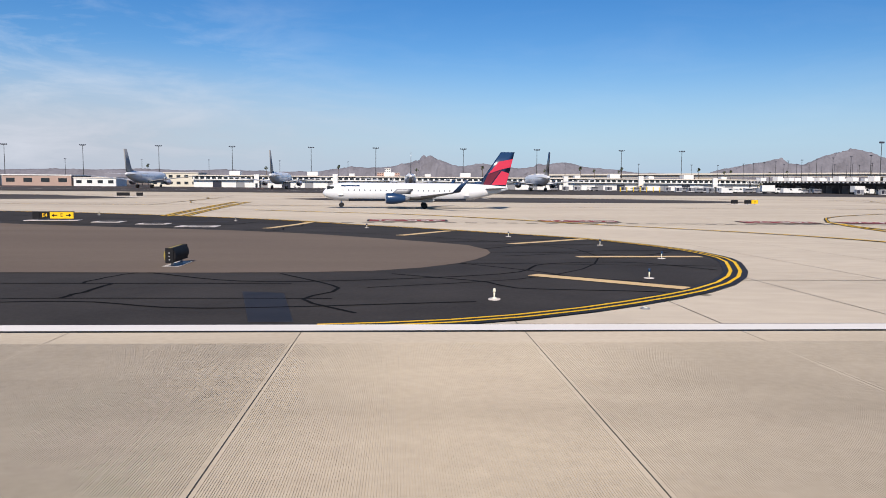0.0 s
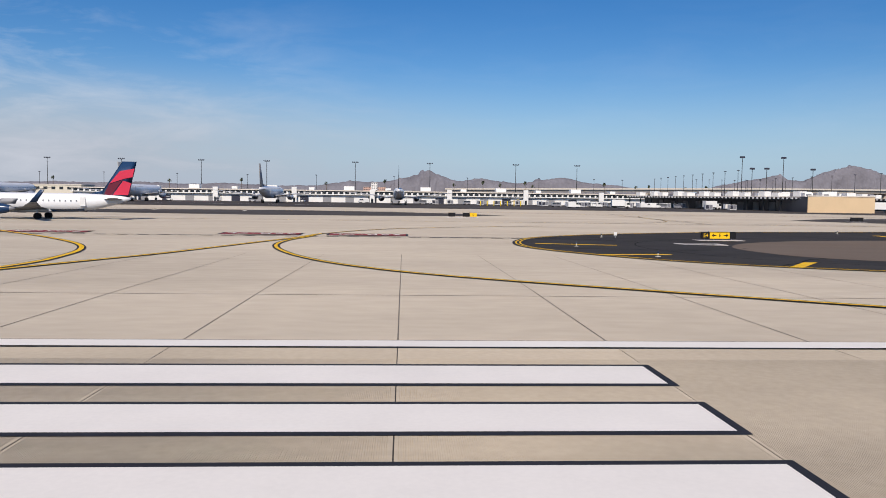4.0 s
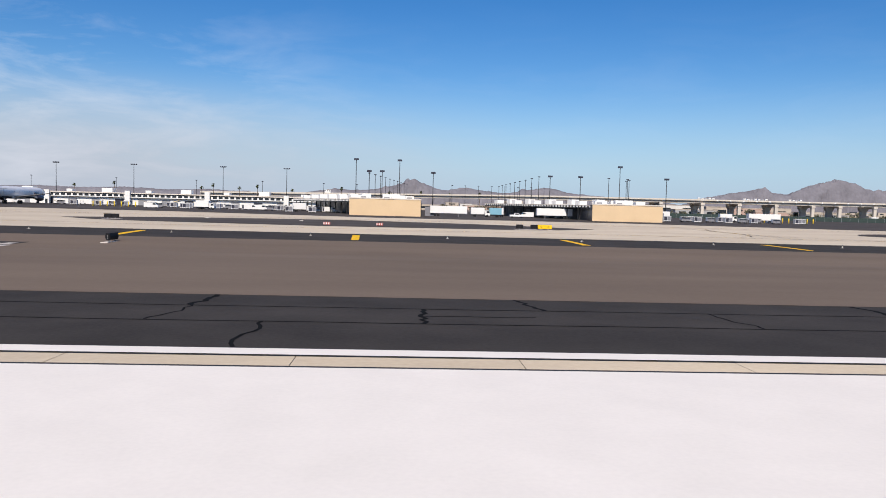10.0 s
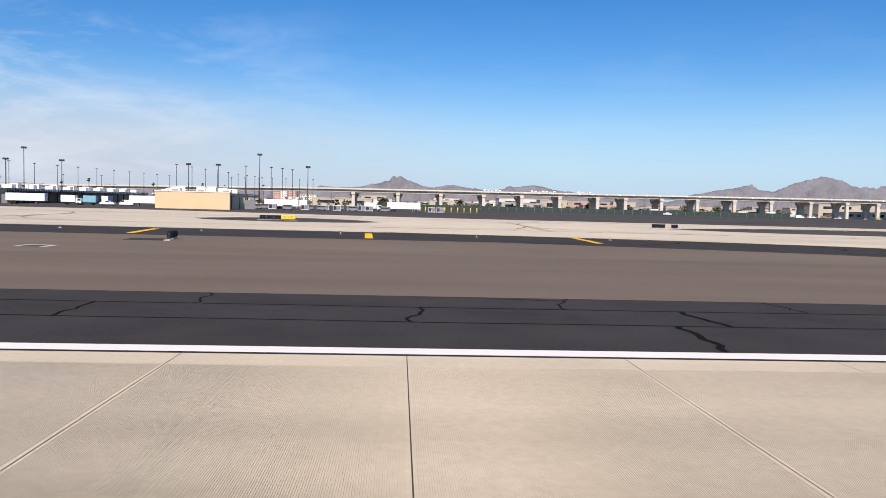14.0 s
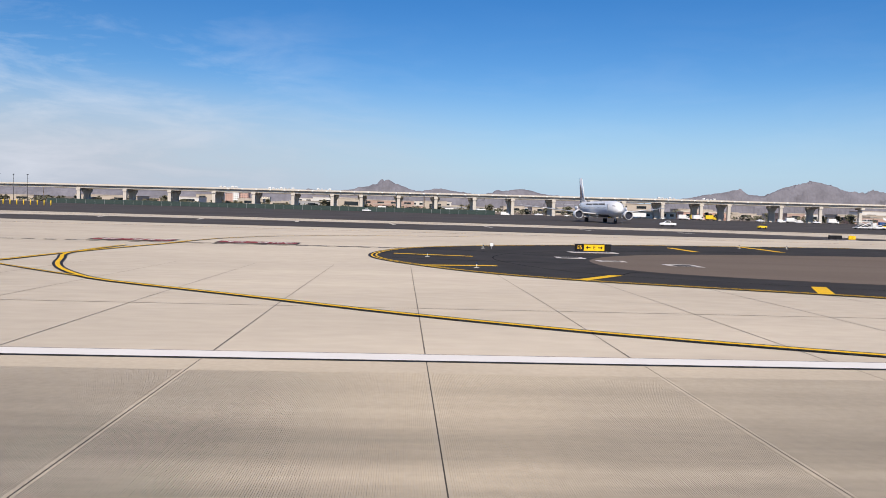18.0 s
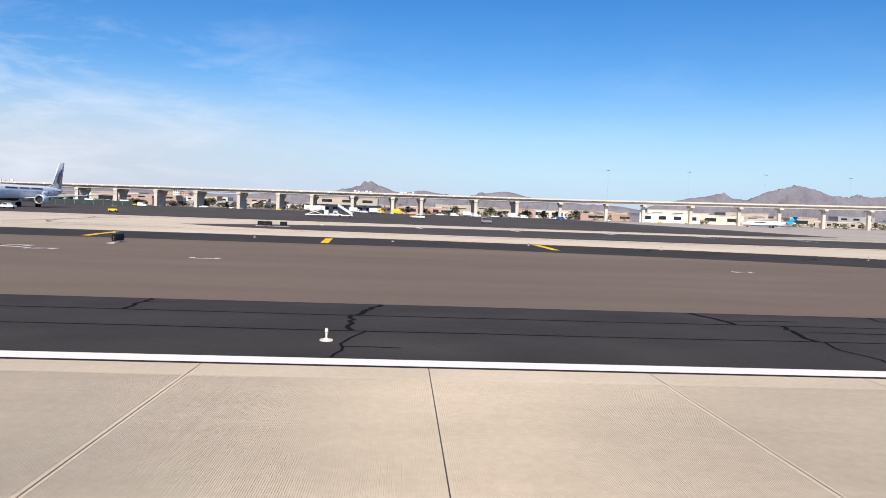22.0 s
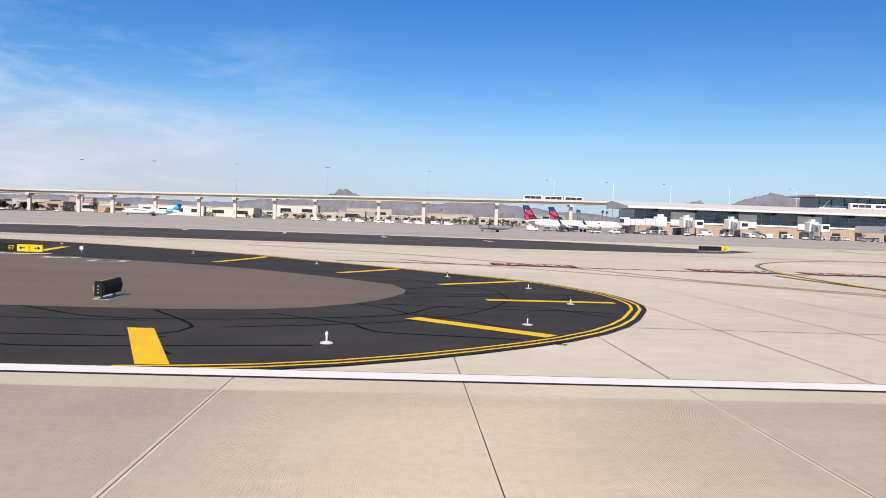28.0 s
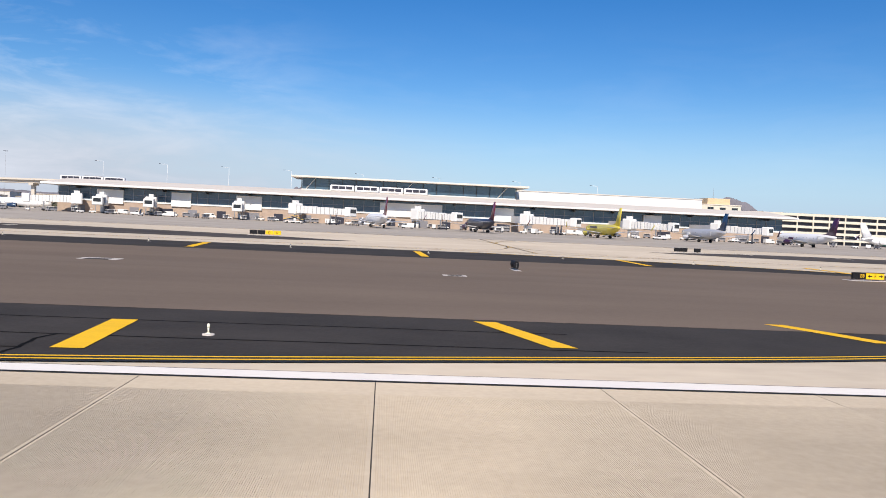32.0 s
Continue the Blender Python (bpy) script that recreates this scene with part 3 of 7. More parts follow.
# far hills, their distance haze painted into the rock colour
def hills(name, label, dist, prof, seed, depth=300.0):
    rnd = random.Random(seed)
    bm_ = bmesh.new()
    rows = 9
    rings = []
    n = 330
    xs_ = [prof[0][0] + (prof[-1][0] - prof[0][0]) * i / n for i in range(n + 1)]
    for r in range(rows):
        f = r / (rows - 1)
        row = []
        for x in xs_:
            hgt = float(np.interp(x, [p[0] for p in prof], [p[1] for p in prof]))
            k = math.sin(math.pi * f) ** 0.8
            nz = noise.noise(Vector((x * 0.004, f * 5, seed))) + 0.5 * noise.noise(Vector((x * 0.012, f * 9, seed))) + 0.35 * noise.noise(Vector((x * 0.04, f * 14, seed)))
            z = hgt * k * (1 + 0.22 * nz * (1 if 0.1 < f < 0.45 or f > 0.55 else 0.2)) if hgt > 0 else 0
            rough = 15 * noise.noise(Vector((x * .007, seed, f))) + 15 * noise.noise(Vector((x * .019, seed + 5, 2 * f))) + 9 * noise.noise(Vector((x * .05, seed + 9, 3 * f)))
            z += rough * k * min(1, hgt / 220) * (0.55 if 0.45 < f < 0.55 else 1)
            row.append(bm_.verts.new((x, dist - depth / 2 + depth * f + 40 * nz, z - 2)))
        rings.append(row)
    for r0_, r1_ in zip(rings, rings[1:]):
        for i in range(n):
            bm_.faces.new((r0_[i], r0_[i + 1], r1_[i + 1], r1_[i]))
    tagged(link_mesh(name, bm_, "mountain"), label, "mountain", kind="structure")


hills("hills", "brown desert mountain ridge with a sharp peak, greyed by haze in its colour", 9740,
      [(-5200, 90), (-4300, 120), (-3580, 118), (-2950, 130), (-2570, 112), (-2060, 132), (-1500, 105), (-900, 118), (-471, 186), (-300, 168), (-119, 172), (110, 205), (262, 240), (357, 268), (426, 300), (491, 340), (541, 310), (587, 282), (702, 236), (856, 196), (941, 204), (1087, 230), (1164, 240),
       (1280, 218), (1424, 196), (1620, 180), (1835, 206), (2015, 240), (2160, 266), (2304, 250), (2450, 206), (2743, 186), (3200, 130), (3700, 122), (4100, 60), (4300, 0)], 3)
hills("hills", "brown desert mountain with a broad rounded summit, greyed by haze in its colour", 9720,
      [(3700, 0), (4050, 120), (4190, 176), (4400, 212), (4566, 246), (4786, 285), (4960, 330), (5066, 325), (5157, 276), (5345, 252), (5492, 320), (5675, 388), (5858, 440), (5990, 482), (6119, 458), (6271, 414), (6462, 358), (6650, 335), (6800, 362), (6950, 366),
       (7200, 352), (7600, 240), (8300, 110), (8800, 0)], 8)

# ---- chevrons and exit lines ----
def bar_poly(p, q, w):
    """A slanted paint bar whose ends run along the runway."""
    return [(p[0] - w / 2, p[1]), (p[0] + w / 2, p[1]), (q[0] + w / 2, q[1]), (q[0] - w / 2, q[1])]


def slim_poly(p, q, w):
    return ribbon([p, q], w)[0]


RIGHT_CHEV = [((-12.6, 35.6), (-7.2, 30.9)), ((-8.2, 45.6), (-0.6, 46.0)), ((-10.5, 57.0), (-3.4, 63.3)), ((-18.6, 66.8), (-13.8, 74.3)), ((-32, 78.6), (-29, 90.8))]
LEFT_CHEV = [((13.9, 51.4), (17.9, 56.4)), ((27.3, 45.1), (29.8, 50.0)), ((41.8, 38.3), (44.4, 44.0)), ((57.5, 32.7), (60.1, 38.9)), ((72.9, 28.9), (74.6, 35.2)), ((89.2, 25.9), (89.5, 32.2)), ((104.8, 24.1), (105.0, 31.0))]
TIP_CHEV = [((3.6, 63.5), (10.0, 64.8)), ((1.2, 80.5), (9.2, 78.3))]


def chevrons(polys, paint="yellow_line"):
    word = {"yellow_line": "bright yellow", "faded_yellow": "faded pale yellow", "white_far": "dusty white"}[paint]
    for pl in polys:
        drape("chevron", [pl], paint, 0.022, word + " slanted shoulder bar painted on asphalt", "marking")


for lo, hi in APEX:
    if hi is not None:
        chevrons([slim_poly((hi + p[0], p[1]), (hi + q[0], q[1]), 0.92) for p, q in RIGHT_CHEV], "faded_yellow" if hi == 125 else "yellow_line")
    if lo is not None:
        along = [0, -1.0, -2.7, -5.4, -5.6, -5.6, -5.6] if lo == 1331 else [1.2 if lo == 1081.5 else 0] * 7
        chevrons([bar_poly((lo + d + p[0], p[1] + (.9 if lo == 1331 else 0)), (lo + d + q[0], q[1] + .5), 1.05) for d, (p, q) in zip(along, LEFT_CHEV)])
        tip = 3.0 if lo == 1331 else 0
        chevrons([slim_poly((lo + tip + p[0], p[1]), (lo + tip + q[0], q[1]), 0.92) for p, q in TIP_CHEV])
chevrons([bar_poly((304.2, 23.3), (304.2, 30.1), 0.98), bar_poly((1002.2, 23.8), (999.4, 30.4), 0.98), bar_poly((1262.7, 23.3), (1260.0, 30.3), 0.98),
          bar_poly((1510.3, 23.9), (1510.1, 30.9), 1.0), bar_poly((1523.9, 25.5), (1523.4, 32.3), 1.0), bar_poly((1540, 28.7), (1538.0, 35.6), 1.0), bar_poly((1555.2, 33), (1553.2, 38.9), 1.0)])
chevrons([bar_poly((x + .4, y - 4), (x - .4, y + 4), 1.1) for x, y in ((239.2, 104), (720.2, 103.5), (966.7, 95.5), (1102.3, 98), (1228, 94.5), (1361.5, 91.2), (1390.4, 97.2))])
far_x = [269 + 31.5 * k for k in range(11)] + [734.5 + 31.3 * k for k in range(8)] + [1117 + 31 * k for k in range(4)] + [1419.5, 1433, 1448, 1477.2, 1508, 1539, 1570, 1600, 1631]
for lo, hi in APEX[1:]:
    for x in far_x:
        if lo + 34 < x < (1690 if hi is None else hi - 100):
            chevrons([bar_poly((x, 104), (x - .6, 117), 1.1)])
for x0, x1, y0, y1 in FAR_ISLES:
    for k in range(int((x1 - x0 - 50) / 24)):
        x = x0 + 28 + 24 * k
        drop = max(0, (x - x1 + 110) / 110) * (y1 - y0) * .45
        chevrons([bar_poly((x, y1 - drop - 9), (x - 1.0, y1 - drop - 1), 0.9)], "white_far")


def yellow_track(pts, w=0.38, rim=0.8):
    p = smooth_line(pts, 1.6)
    y = drape("taxi_line", ribbon(p, w), "yellow_line", 0.030, "yellow taxi line with a black border", "marking")
    drape("taxi_line_border", ribbon(p, rim), "black_line", 0.022, "", parent=y)


LEAD_IN = [(-44, 2.0), (-29, 5.0), (-21.7, 8.0), (-17.15, 11.1), (-13.4, 14.9), (-10.3, 18.4), (-8, 21.5), (-5.1, 27.2), (-3, 31.9), (-0.8, 38.6)]
TURN = [(-1.2, 44), (-1.2, 60), (-.8, 70), (.6, 84), (2.4, 95), (5, 103), (11, 111.7), (22, 121), (45, 130)]
OUT = [(-1.4, 84), (-1.2, 74.6), (-.4, 67.2), (1.6, 61.8), (4, 55.6), (6.8, 50.2), (10.6, 44.8), (14.2, 41.8), (19.5, 38), (25, 34), (30, 30.7), (38, 26.4), (52, 21), (70, 15), (95, 8.5), (120, 4)]
BACK = [(9.8, 45.7), (6, 49.1), (-1.1, 56.1), (-14.7, 69.8), (-26.5, 89.1), (-45, 105), (-70, 120)]
for n, xc in enumerate(EXITS):
    if n == 0:
        tail = [(0, 42), (2.4, 51.5), (5, 61.5), (9, 79), (13, 95.7), (19, 106), (30, 116), (46, 126)]
        yellow_track([(xc + .3, 1), (xc + .3, 15), (xc + .2, 30), (xc, 42), (xc, 50), (xc - .6, 54.5), (xc - 2.8, 64), (xc - 6.7, 72.5), (xc - 14, 83), (xc - 21.3, 91.4), (xc - 38, 107), (xc - 64, 122)], 0.40, 0.68)
        out = [(12.6, 92), (11, 82), (11.6, 71), (15.2, 59), (20.4, 49), (28, 41), (44, 30), (58, 23.5), (66, 20.1), (79, 15.4), (100, 9), (130, 4)]
    else:
        tail = [(x - (.9, .9, 1.5)[n - 1] + .9, y) for x, y in TURN]
        out = [(x + (0, 1.4, -1.2)[n - 1], y) for x, y in OUT]
        yellow_track([(xc + x, y) for x, y in BACK], 0.15, 0.38)
        if n == 2:
            drape("tyre_mark", [q for o, w_ in ((-2.6, .5), (2.2, .45)) for q in ribbon(smooth_line([(xc + x, y) for x, y in out[:9]]), w_, o)], "tyre_smear", 0.012, "faint dark tyre marks curving over the exit concrete", "tyre mark")
        yellow_track([(xc - 1.9, 45.5), (xc - 2.8, 49.8), (xc - 4, 53.2), (xc - 6, 57.3), (xc - 12, 64.7), (xc - 26, 79), (xc - 44, 93)], 0.18, 0.42)
    yellow_track([(xc + x, y) for x, y in LEAD_IN + tail[:5]], 0.38, 0.74)
    yellow_track([(xc + x, y) for x, y in tail[4:]], 0.15, 0.5)
    yellow_track([(xc + x, y) for x, y in out], 0.15 if n == 3 else 0.30, 0.62 if n == 3 else 0.66)
drape("tyre_mark", ribbon(smooth_line([(1321.6, 23.7), (1321.7, 27.5), (1321.9, 33.1)]), 2.2), "tyre_smear", 0.012, "faint dark rubber smear over the exit concrete", "tyre mark")
yellow_track([(X0, 143), (1000, 141), (1150, 128), (X1, 128)], 0.1, 0.45)
yellow_track([(X0, 215), (1000, 212), (1150, 206), (X1, 206)], 0.1, 0.45)

# four-line holding position across the first taxiway, and the lines of the service road on the apron
for k in range(4):
    d = .8 * k + .7 * (k > 1)
    yellow_track([(75.6 + d, 102), (74.2 + d, 125), (71.4 + 1.1 * d, 166)], 0.24, 0.46)
drape("road_line", [[(X0, 365.5), (85, 365.5), (85, 367), (X0, 367)]], "orange", -0.004, "faded red line along the apron service road", "marking")
drape("road_line", [[(X0, 367.2), (85, 367.2), (85, 368), (X0, 368)]], "white_far", -0.004, "white edge line along the apron service road", "marking")
for k in range(40):
    drape("road_dash", [[(-290 + 11 * k, 305), (-284.5 + 11 * k, 305), (-284.5 + 11 * k, 306.2), (-290 + 11 * k, 306.2)]], "white_far", -0.004, "white dash of the apron service road", "marking")

# crossings between the two taxiways, with rounded turn lines
for c in (61, 229, 415, 522, 827, 1112, 1376, 1559):
    ya, yb = (143, 214) if c < 1100 else (128, 206)
    yellow_track([(c, ya), (c, yb)], 0.05, 0.28)
    for sx in (-1, 1):
        yellow_track([(c + sx * 34, ya), (c + sx * 18, ya + 2), (c + sx * 6, ya + 10), (c + sx * 1, ya + 24), (c, ya + 34)], 0.05, 0.28)
        yellow_track([(c + sx * 34, yb), (c + sx * 18, yb - 2), (c + sx * 6, yb - 10), (c + sx * 1, yb - 24), (c, yb - 34)], 0.05, 0.28)

# ---- large forms: bridge, beige sheds, concourse, terminal ----
PIERS = [461, 492, 522, 552, 579, 606, 633, 653, 679, 705, 732, 759, 788, 815, 838, 866, 894, 914, 952, 981, 1012, 1045, 1070, 1101, 1132, 1157, 1184, 1211, 1252, 1280, 1325, 1371, 1403]


def track_y(x):
    return float(np.interp(x, (380, 1045, 1120, 1210, 1252, 1330, 1430), (540, 538, 520, 496, 482, 474, 470)))


def track_z(x):
    return float(np.interp(x, (200, 435, 650, 800, 1000, 1200, 1290, 1430), (6, 9.3, 9.9, 10.6, 11.0, 12.4, 13.4, 15.0)))


bridge = thing("train_viaduct", "long tan concrete train viaduct on square piers", "viaduct")
xs_ = [200 + 20 * i for i in range(62)]
xr_ = [440 + 20 * i for i in range(30)]


def beam(name, xs, sect, label=""):
    """A beam along the track; sect: offsets across it and up from its underside."""
    bm_ = bmesh.new()
    loft(bm_, [[(x, track_y(x) + dy, track_z(x) + dz) for dy, dz in sect] for x in xs])
    for f in bm_.faces:
        f.smooth = False
    part(name, bm_, "bridge", bridge, label)


for side in (-1, 1):
    beam("girder", xs_, [(side * 2.5 + dy, dz) for dy, dz in ((-.8, .5), (.8, .5), (1.2, 2.3), (-1.2, 2.3))])
beam("deck", xs_, [(-5.0, 2.3), (5.0, 2.3), (5.0, 2.65), (-5.0, 2.65)])
for side in (-1, 1):
    beam("parapet", xs_, [(side * 4.8 + dy, dz) for dy, dz in ((-.12, 2.65), (.12, 2.65), (.12, 3.35), (-.12, 3.35))])
beam("rear_girder", xr_, [(8.6, .3), (13.4, .3), (15.0, 2.3), (7.0, 2.3)])
beam("rear_deck", xr_, [(6.4, 2.3), (16, 2.3), (16, 2.7), (6.4, 2.7)])
for k in range(44):
    x = 562 + 9.6 * k
    y, z = track_y(x), track_z(x)
    part("rail_bracket", boxes((x - .6, y - 5.15, z + 2.2, x + .6, y - 4.95, z + 3.0)), "panel_white", bridge, "white bracket")
for x0, n in ((554, 5), (588, 7), (622, 4), (867, 5), (900, 4)):
    for k in range(n):
        x = x0 + 2.7 * k
        y, z = track_y(x) + 9, track_z(x)
        cab = thing("equipment_cabinet", "white equipment cabinet standing on the viaduct deck", "cabinet", x, y, z + 2.7, group="cabinets on the viaduct")
        part("body", boxes((-.85, -.8, 0, .85, .8, 2.3 - .3 * (k % 3)), bevel=.06), "panel_white", cab)
        part("door", boxes((-.6, -.84, .2, .6, -.8, 1.6)), "town_grey", cab)
for i, x in enumerate(PIERS):
    y, z = track_y(x), track_z(x)
    if x < 985:      # straddle bent: front column, shaded rear column and crossbeam
        bm = boxes((x - 1.1, y - 3.8, -0.3, x + 1.1, y - 1.6, z - 0.9), bevel=0.08)
        part("pier", bm, "bridge", bridge)
        bm = bmesh.new()
        prism(bm, [(x - 1.35, y - 4.2), (x + 1.35, y - 4.2), (x + 1.35, y + 14.5), (x - 1.35, y + 14.5)], z - 0.9, z + .5)
        part("crossbeam", bm, "bridge", bridge)
        bm = bmesh.new()
        loft(bm, [[(x + sx * w_, y + 11 + sy * 1.5, zz) for sx, sy in ((-1, -1), (1, -1), (1, 1), (-1, 1))] for w_, zz in ((1.9, -.3), (1.9, z - 3.4), (3.3, z - 1.2), (3.3, z + .3))])
        for f in bm.faces:
            f.smooth = False
        part("rear_pier", bm, "bridge", bridge)
        continue
    bm = boxes((x - 1.05, y - 1.3, -0.3, x + 1.05, y + 1.1, z - .7), bevel=0.08)
    prism(bm, [(x - 1.3, y - 4.0), (x + 1.3, y - 4.0), (x + 1.3, y + 4.0), (x - 1.3, y + 4.0)], z - .7, z + .5)
    part("pier", bm, "bridge", bridge)




def text_mesh(body, size, depth=0.01):
    """Lettering in the built-in font as a mesh, centred, upright in x and z."""
    cu = bpy.data.curves.new("lettering", 'FONT')
    cu.body, cu.size, cu.extrude, cu.align_x, cu.align_y = body, size, depth, 'CENTER', 'CENTER'
    cu.resolution_u = 2
    ob = bpy.data.objects.new("lettering", cu)
    scene.collection.objects.link(ob)
    me = bpy.data.meshes.new_from_object(ob.evaluated_get(bpy.context.evaluated_depsgraph_get()))
    bpy.data.objects.remove(ob)
    bm_ = bmesh.new()
    bm_.from_mesh(me)
    bpy.data.meshes.remove(me)
    bmesh.ops.rotate(bm_, verts=bm_.verts, cent=(0, 0, 0), matrix=Matrix.Rotation(radians(90), 3, 'X'))
    return bm_


def arrow(bm_, x, z, s, way):
    """A flat arrow in x and z."""
    pts = [(0.5, 0), (0.08, 0.36), (0.08, 0.1), (-0.5, 0.1), (-0.5, -0.1), (0.08, -0.1), (0.08, -0.36)]
    f = [bm_.verts.new((x + way * px * s, -0.008, z + pz * s)) for px, pz in pts]
    bm_.faces.new(f)


def moved(bm_, x=0, y=0, z=0, rz=0):
    if rz:
        bmesh.ops.rotate(bm_, verts=bm_.verts, cent=(0, 0, 0), matrix=Matrix.Rotation(radians(rz), 3, 'Z'))
    bmesh.ops.translate(bm_, verts=bm_.verts, vec=(x, y, z))
    return bm_


# ---- paint on exits: hold lines and red hold boxes ----
HOLD = [(90.3, 93.2, (102.7, 123.9, 149.2, 162)), (91.0, 93.4, (598.2, 619.6, 645.2, 660)), (91.3, 92.6, (1001.9, 1021.6, 1047.4, 1061)), (87.0, 88.6, (1280, 1303.5, 1317.2))]
for (x0, x1), (y, yb, xb) in zip(((78, 196), (588, 690), (1000, 1092), (1262, 1340)), HOLD):
    dash = []
    for k in range(int((x1 - x0) / 2.4)):
        xa = x0 + 2.4 * k
        dash += [[(xa, y), (xa + 1.4, y), (xa + 1.4, y + 0.5), (xa, y + 0.5)]]
    drape("hold_line", dash, "black_line", 0.02, "dashed dark hold line across the taxiway exit", "marking")
    drape("hold_line", [[(x0, y + 0.9), (x1, y + 0.9), (x1, y + 1.3), (x0, y + 1.3)]], "black_line", 0.02, "solid dark hold line across the taxiway exit", "marking")
    for xa in xb:
        rim = drape("hold_box", [[(xa - .3, yb - .4), (xa + 9.5, yb - .4), (xa + 9.5, yb + 3.4), (xa - .3, yb + 3.4)]], "black_line", 0.016, "red runway hold box with dark rim and white lettering", "marking")
        boxm = drape("red_panel", [[(xa, yb), (xa + 9.2, yb), (xa + 9.2, yb + 3.0), (xa, yb + 3.0)]], "red_line", 0.024, "faded red paint", parent=rim)
        tm = text_mesh("25R-7L", 3.0, 0.002)
        bmesh.ops.rotate(tm, verts=tm.verts, cent=(0, 0, 0), matrix=Matrix.Rotation(radians(-90), 3, 'X'))
        bmesh.ops.rotate(tm, verts=tm.verts, cent=(0, 0, 0), matrix=Matrix.Rotation(radians(180), 3, 'Z'))
        moved(tm, xa + 4.6, yb + 1.5, zg(xa, yb + 1.5) + 0.05)
        part("lettering", tm, "white_line", rim, "white painted runway designation")

# ---- cracks and seams in the shoulder asphalt ----
rnd = random.Random(5)


def on_shoulder(x):
    for lo, hi in APEX:
        a_ = X0 if lo is None else lo + 100
        b_ = 1540 if hi is None else hi - 22
        if a_ < x < b_:
            return True
    return False


seams = []
for lo, hi in APEX:
    a_ = -60 if lo is None else lo + 92
    b_ = 1545 if hi is None else hi - 20
    for y in (28.3, 32.45):
        a2 = a_ + (0 if y < 30 else -26)
        seams += ribbon([(x, y + 0.10 * math.sin(x * 0.11) + 0.05 * math.sin(x * 0.53)) for x in np.arange(a2, b_, 4.0)], 0.13)
drape("asphalt_seam", seams, "seal", 0.008, "tar-sealed seams running along the asphalt shoulder", "seam")
LANES = ((23.1, 28.3), (28.3, 32.45), (32.45, 36.4))
CRACKS = ((295.6, 316.9, 333.4, 394.1, 416.4, 448.1, 591.3, 597.6, 778.8, 799.5, 839.2, 856.5, 899.4, 916.7, 930.7, 959.5, 993.7, 1440.8, 1467.5, 1497, 1503.1, 1522.5),
          (295.7, 304.4, 313.8, 329.2, 339, 351.6, 387.2, 395.8, 405.3, 425.1, 440.7, 452.7, 467.3, 580.6, 785, 798.8, 805.8, 840.1, 857, 899.7, 916.7, 931, 941.3, 959.7, 993, 1408.2, 1452.6, 1459, 1469, 1499.3, 1503.2),
          (287.2, 296.2, 302.3, 312, 329.7, 344.2, 387.8, 402.9, 411.5, 446.4, 457.2, 465.2, 581.3, 772.8, 782.2, 790.6, 807, 855.7, 890.3, 899.6, 915.4, 923.4, 927.4, 939.6, 957.4, 974.3, 992.5, 1440, 1453, 1463.1, 1471.8, 1505))
cracks = []
for (y0, y1), known, gap in zip(LANES, CRACKS, (26, 13, 11)):
    spots = list(known)
    x = -40.0
    while x < 1500:      # more of the same between those
        x += rnd.uniform(.6, 1.4) * gap
        if on_shoulder(x) and min(abs(x - k) for k in known) > 14:
            spots.append(x)
    for x in spots:
        cx, pts, lean = x, [], rnd.uniform(-.12, .12)
        n_ = 9
        for k in range(n_ + 1):
            pts.append((cx, y0 + (y1 - y0) * k / n_))
            cx += lean + rnd.uniform(-.09, .09) + rnd.choice((-.16, 0, 0, 0, .16))
        cracks += ribbon(pts, rnd.choice((.1, .14, .2, .26)))
        if rnd.random() < 0.12:      # a branch along the lane
            q = rnd.choice(pts[2:-2])
            sg = rnd.choice((-1, 1))
            cracks += ribbon([(q[0] + sg * .9 * k, q[1] + .12 * math.sin(1.3 * k + x) + .06 * k) for k in range(rnd.randint(3, 6))], 0.1)
drape("crack_seal", cracks, "seal", 0.010, "wandering tar-sealed cracks in the asphalt shoulder", "crack")
end_cracks = []
for lo, hi in APEX:
    if hi is None:
        continue
    for p in ([(-19, 36), (-15, 33), (-14, 31), (-9, 30), (-7, 29)], [(-24, 36), (-21, 31), (-22, 28), (-20, 25)], [(-12.5, 46), (-8, 48), (-4, 47), (-1, 50)], [(-13, 52), (-9, 56), (-4, 57)],
              [(-30, 36.3), (-24, 33), (-14, 36), (-11, 41), (-6, 42), (-3, 38)], [(-38, 26), (-30, 27.5), (-25, 26), (-16, 27.4)]):
        end_cracks += ribbon(smooth_line([(hi + x, y) for x, y in p], 1.0), 0.16)
    for p in ([(-44, 84), (-38, 86), (-35, 91)], [(-70, 99), (-66, 103), (-67, 108)], [(-95, 103), (-88, 108), (-86, 114)]):
        end_cracks += ribbon(smooth_line([(hi + x, y) for x, y in p], 1.0), 0.3)
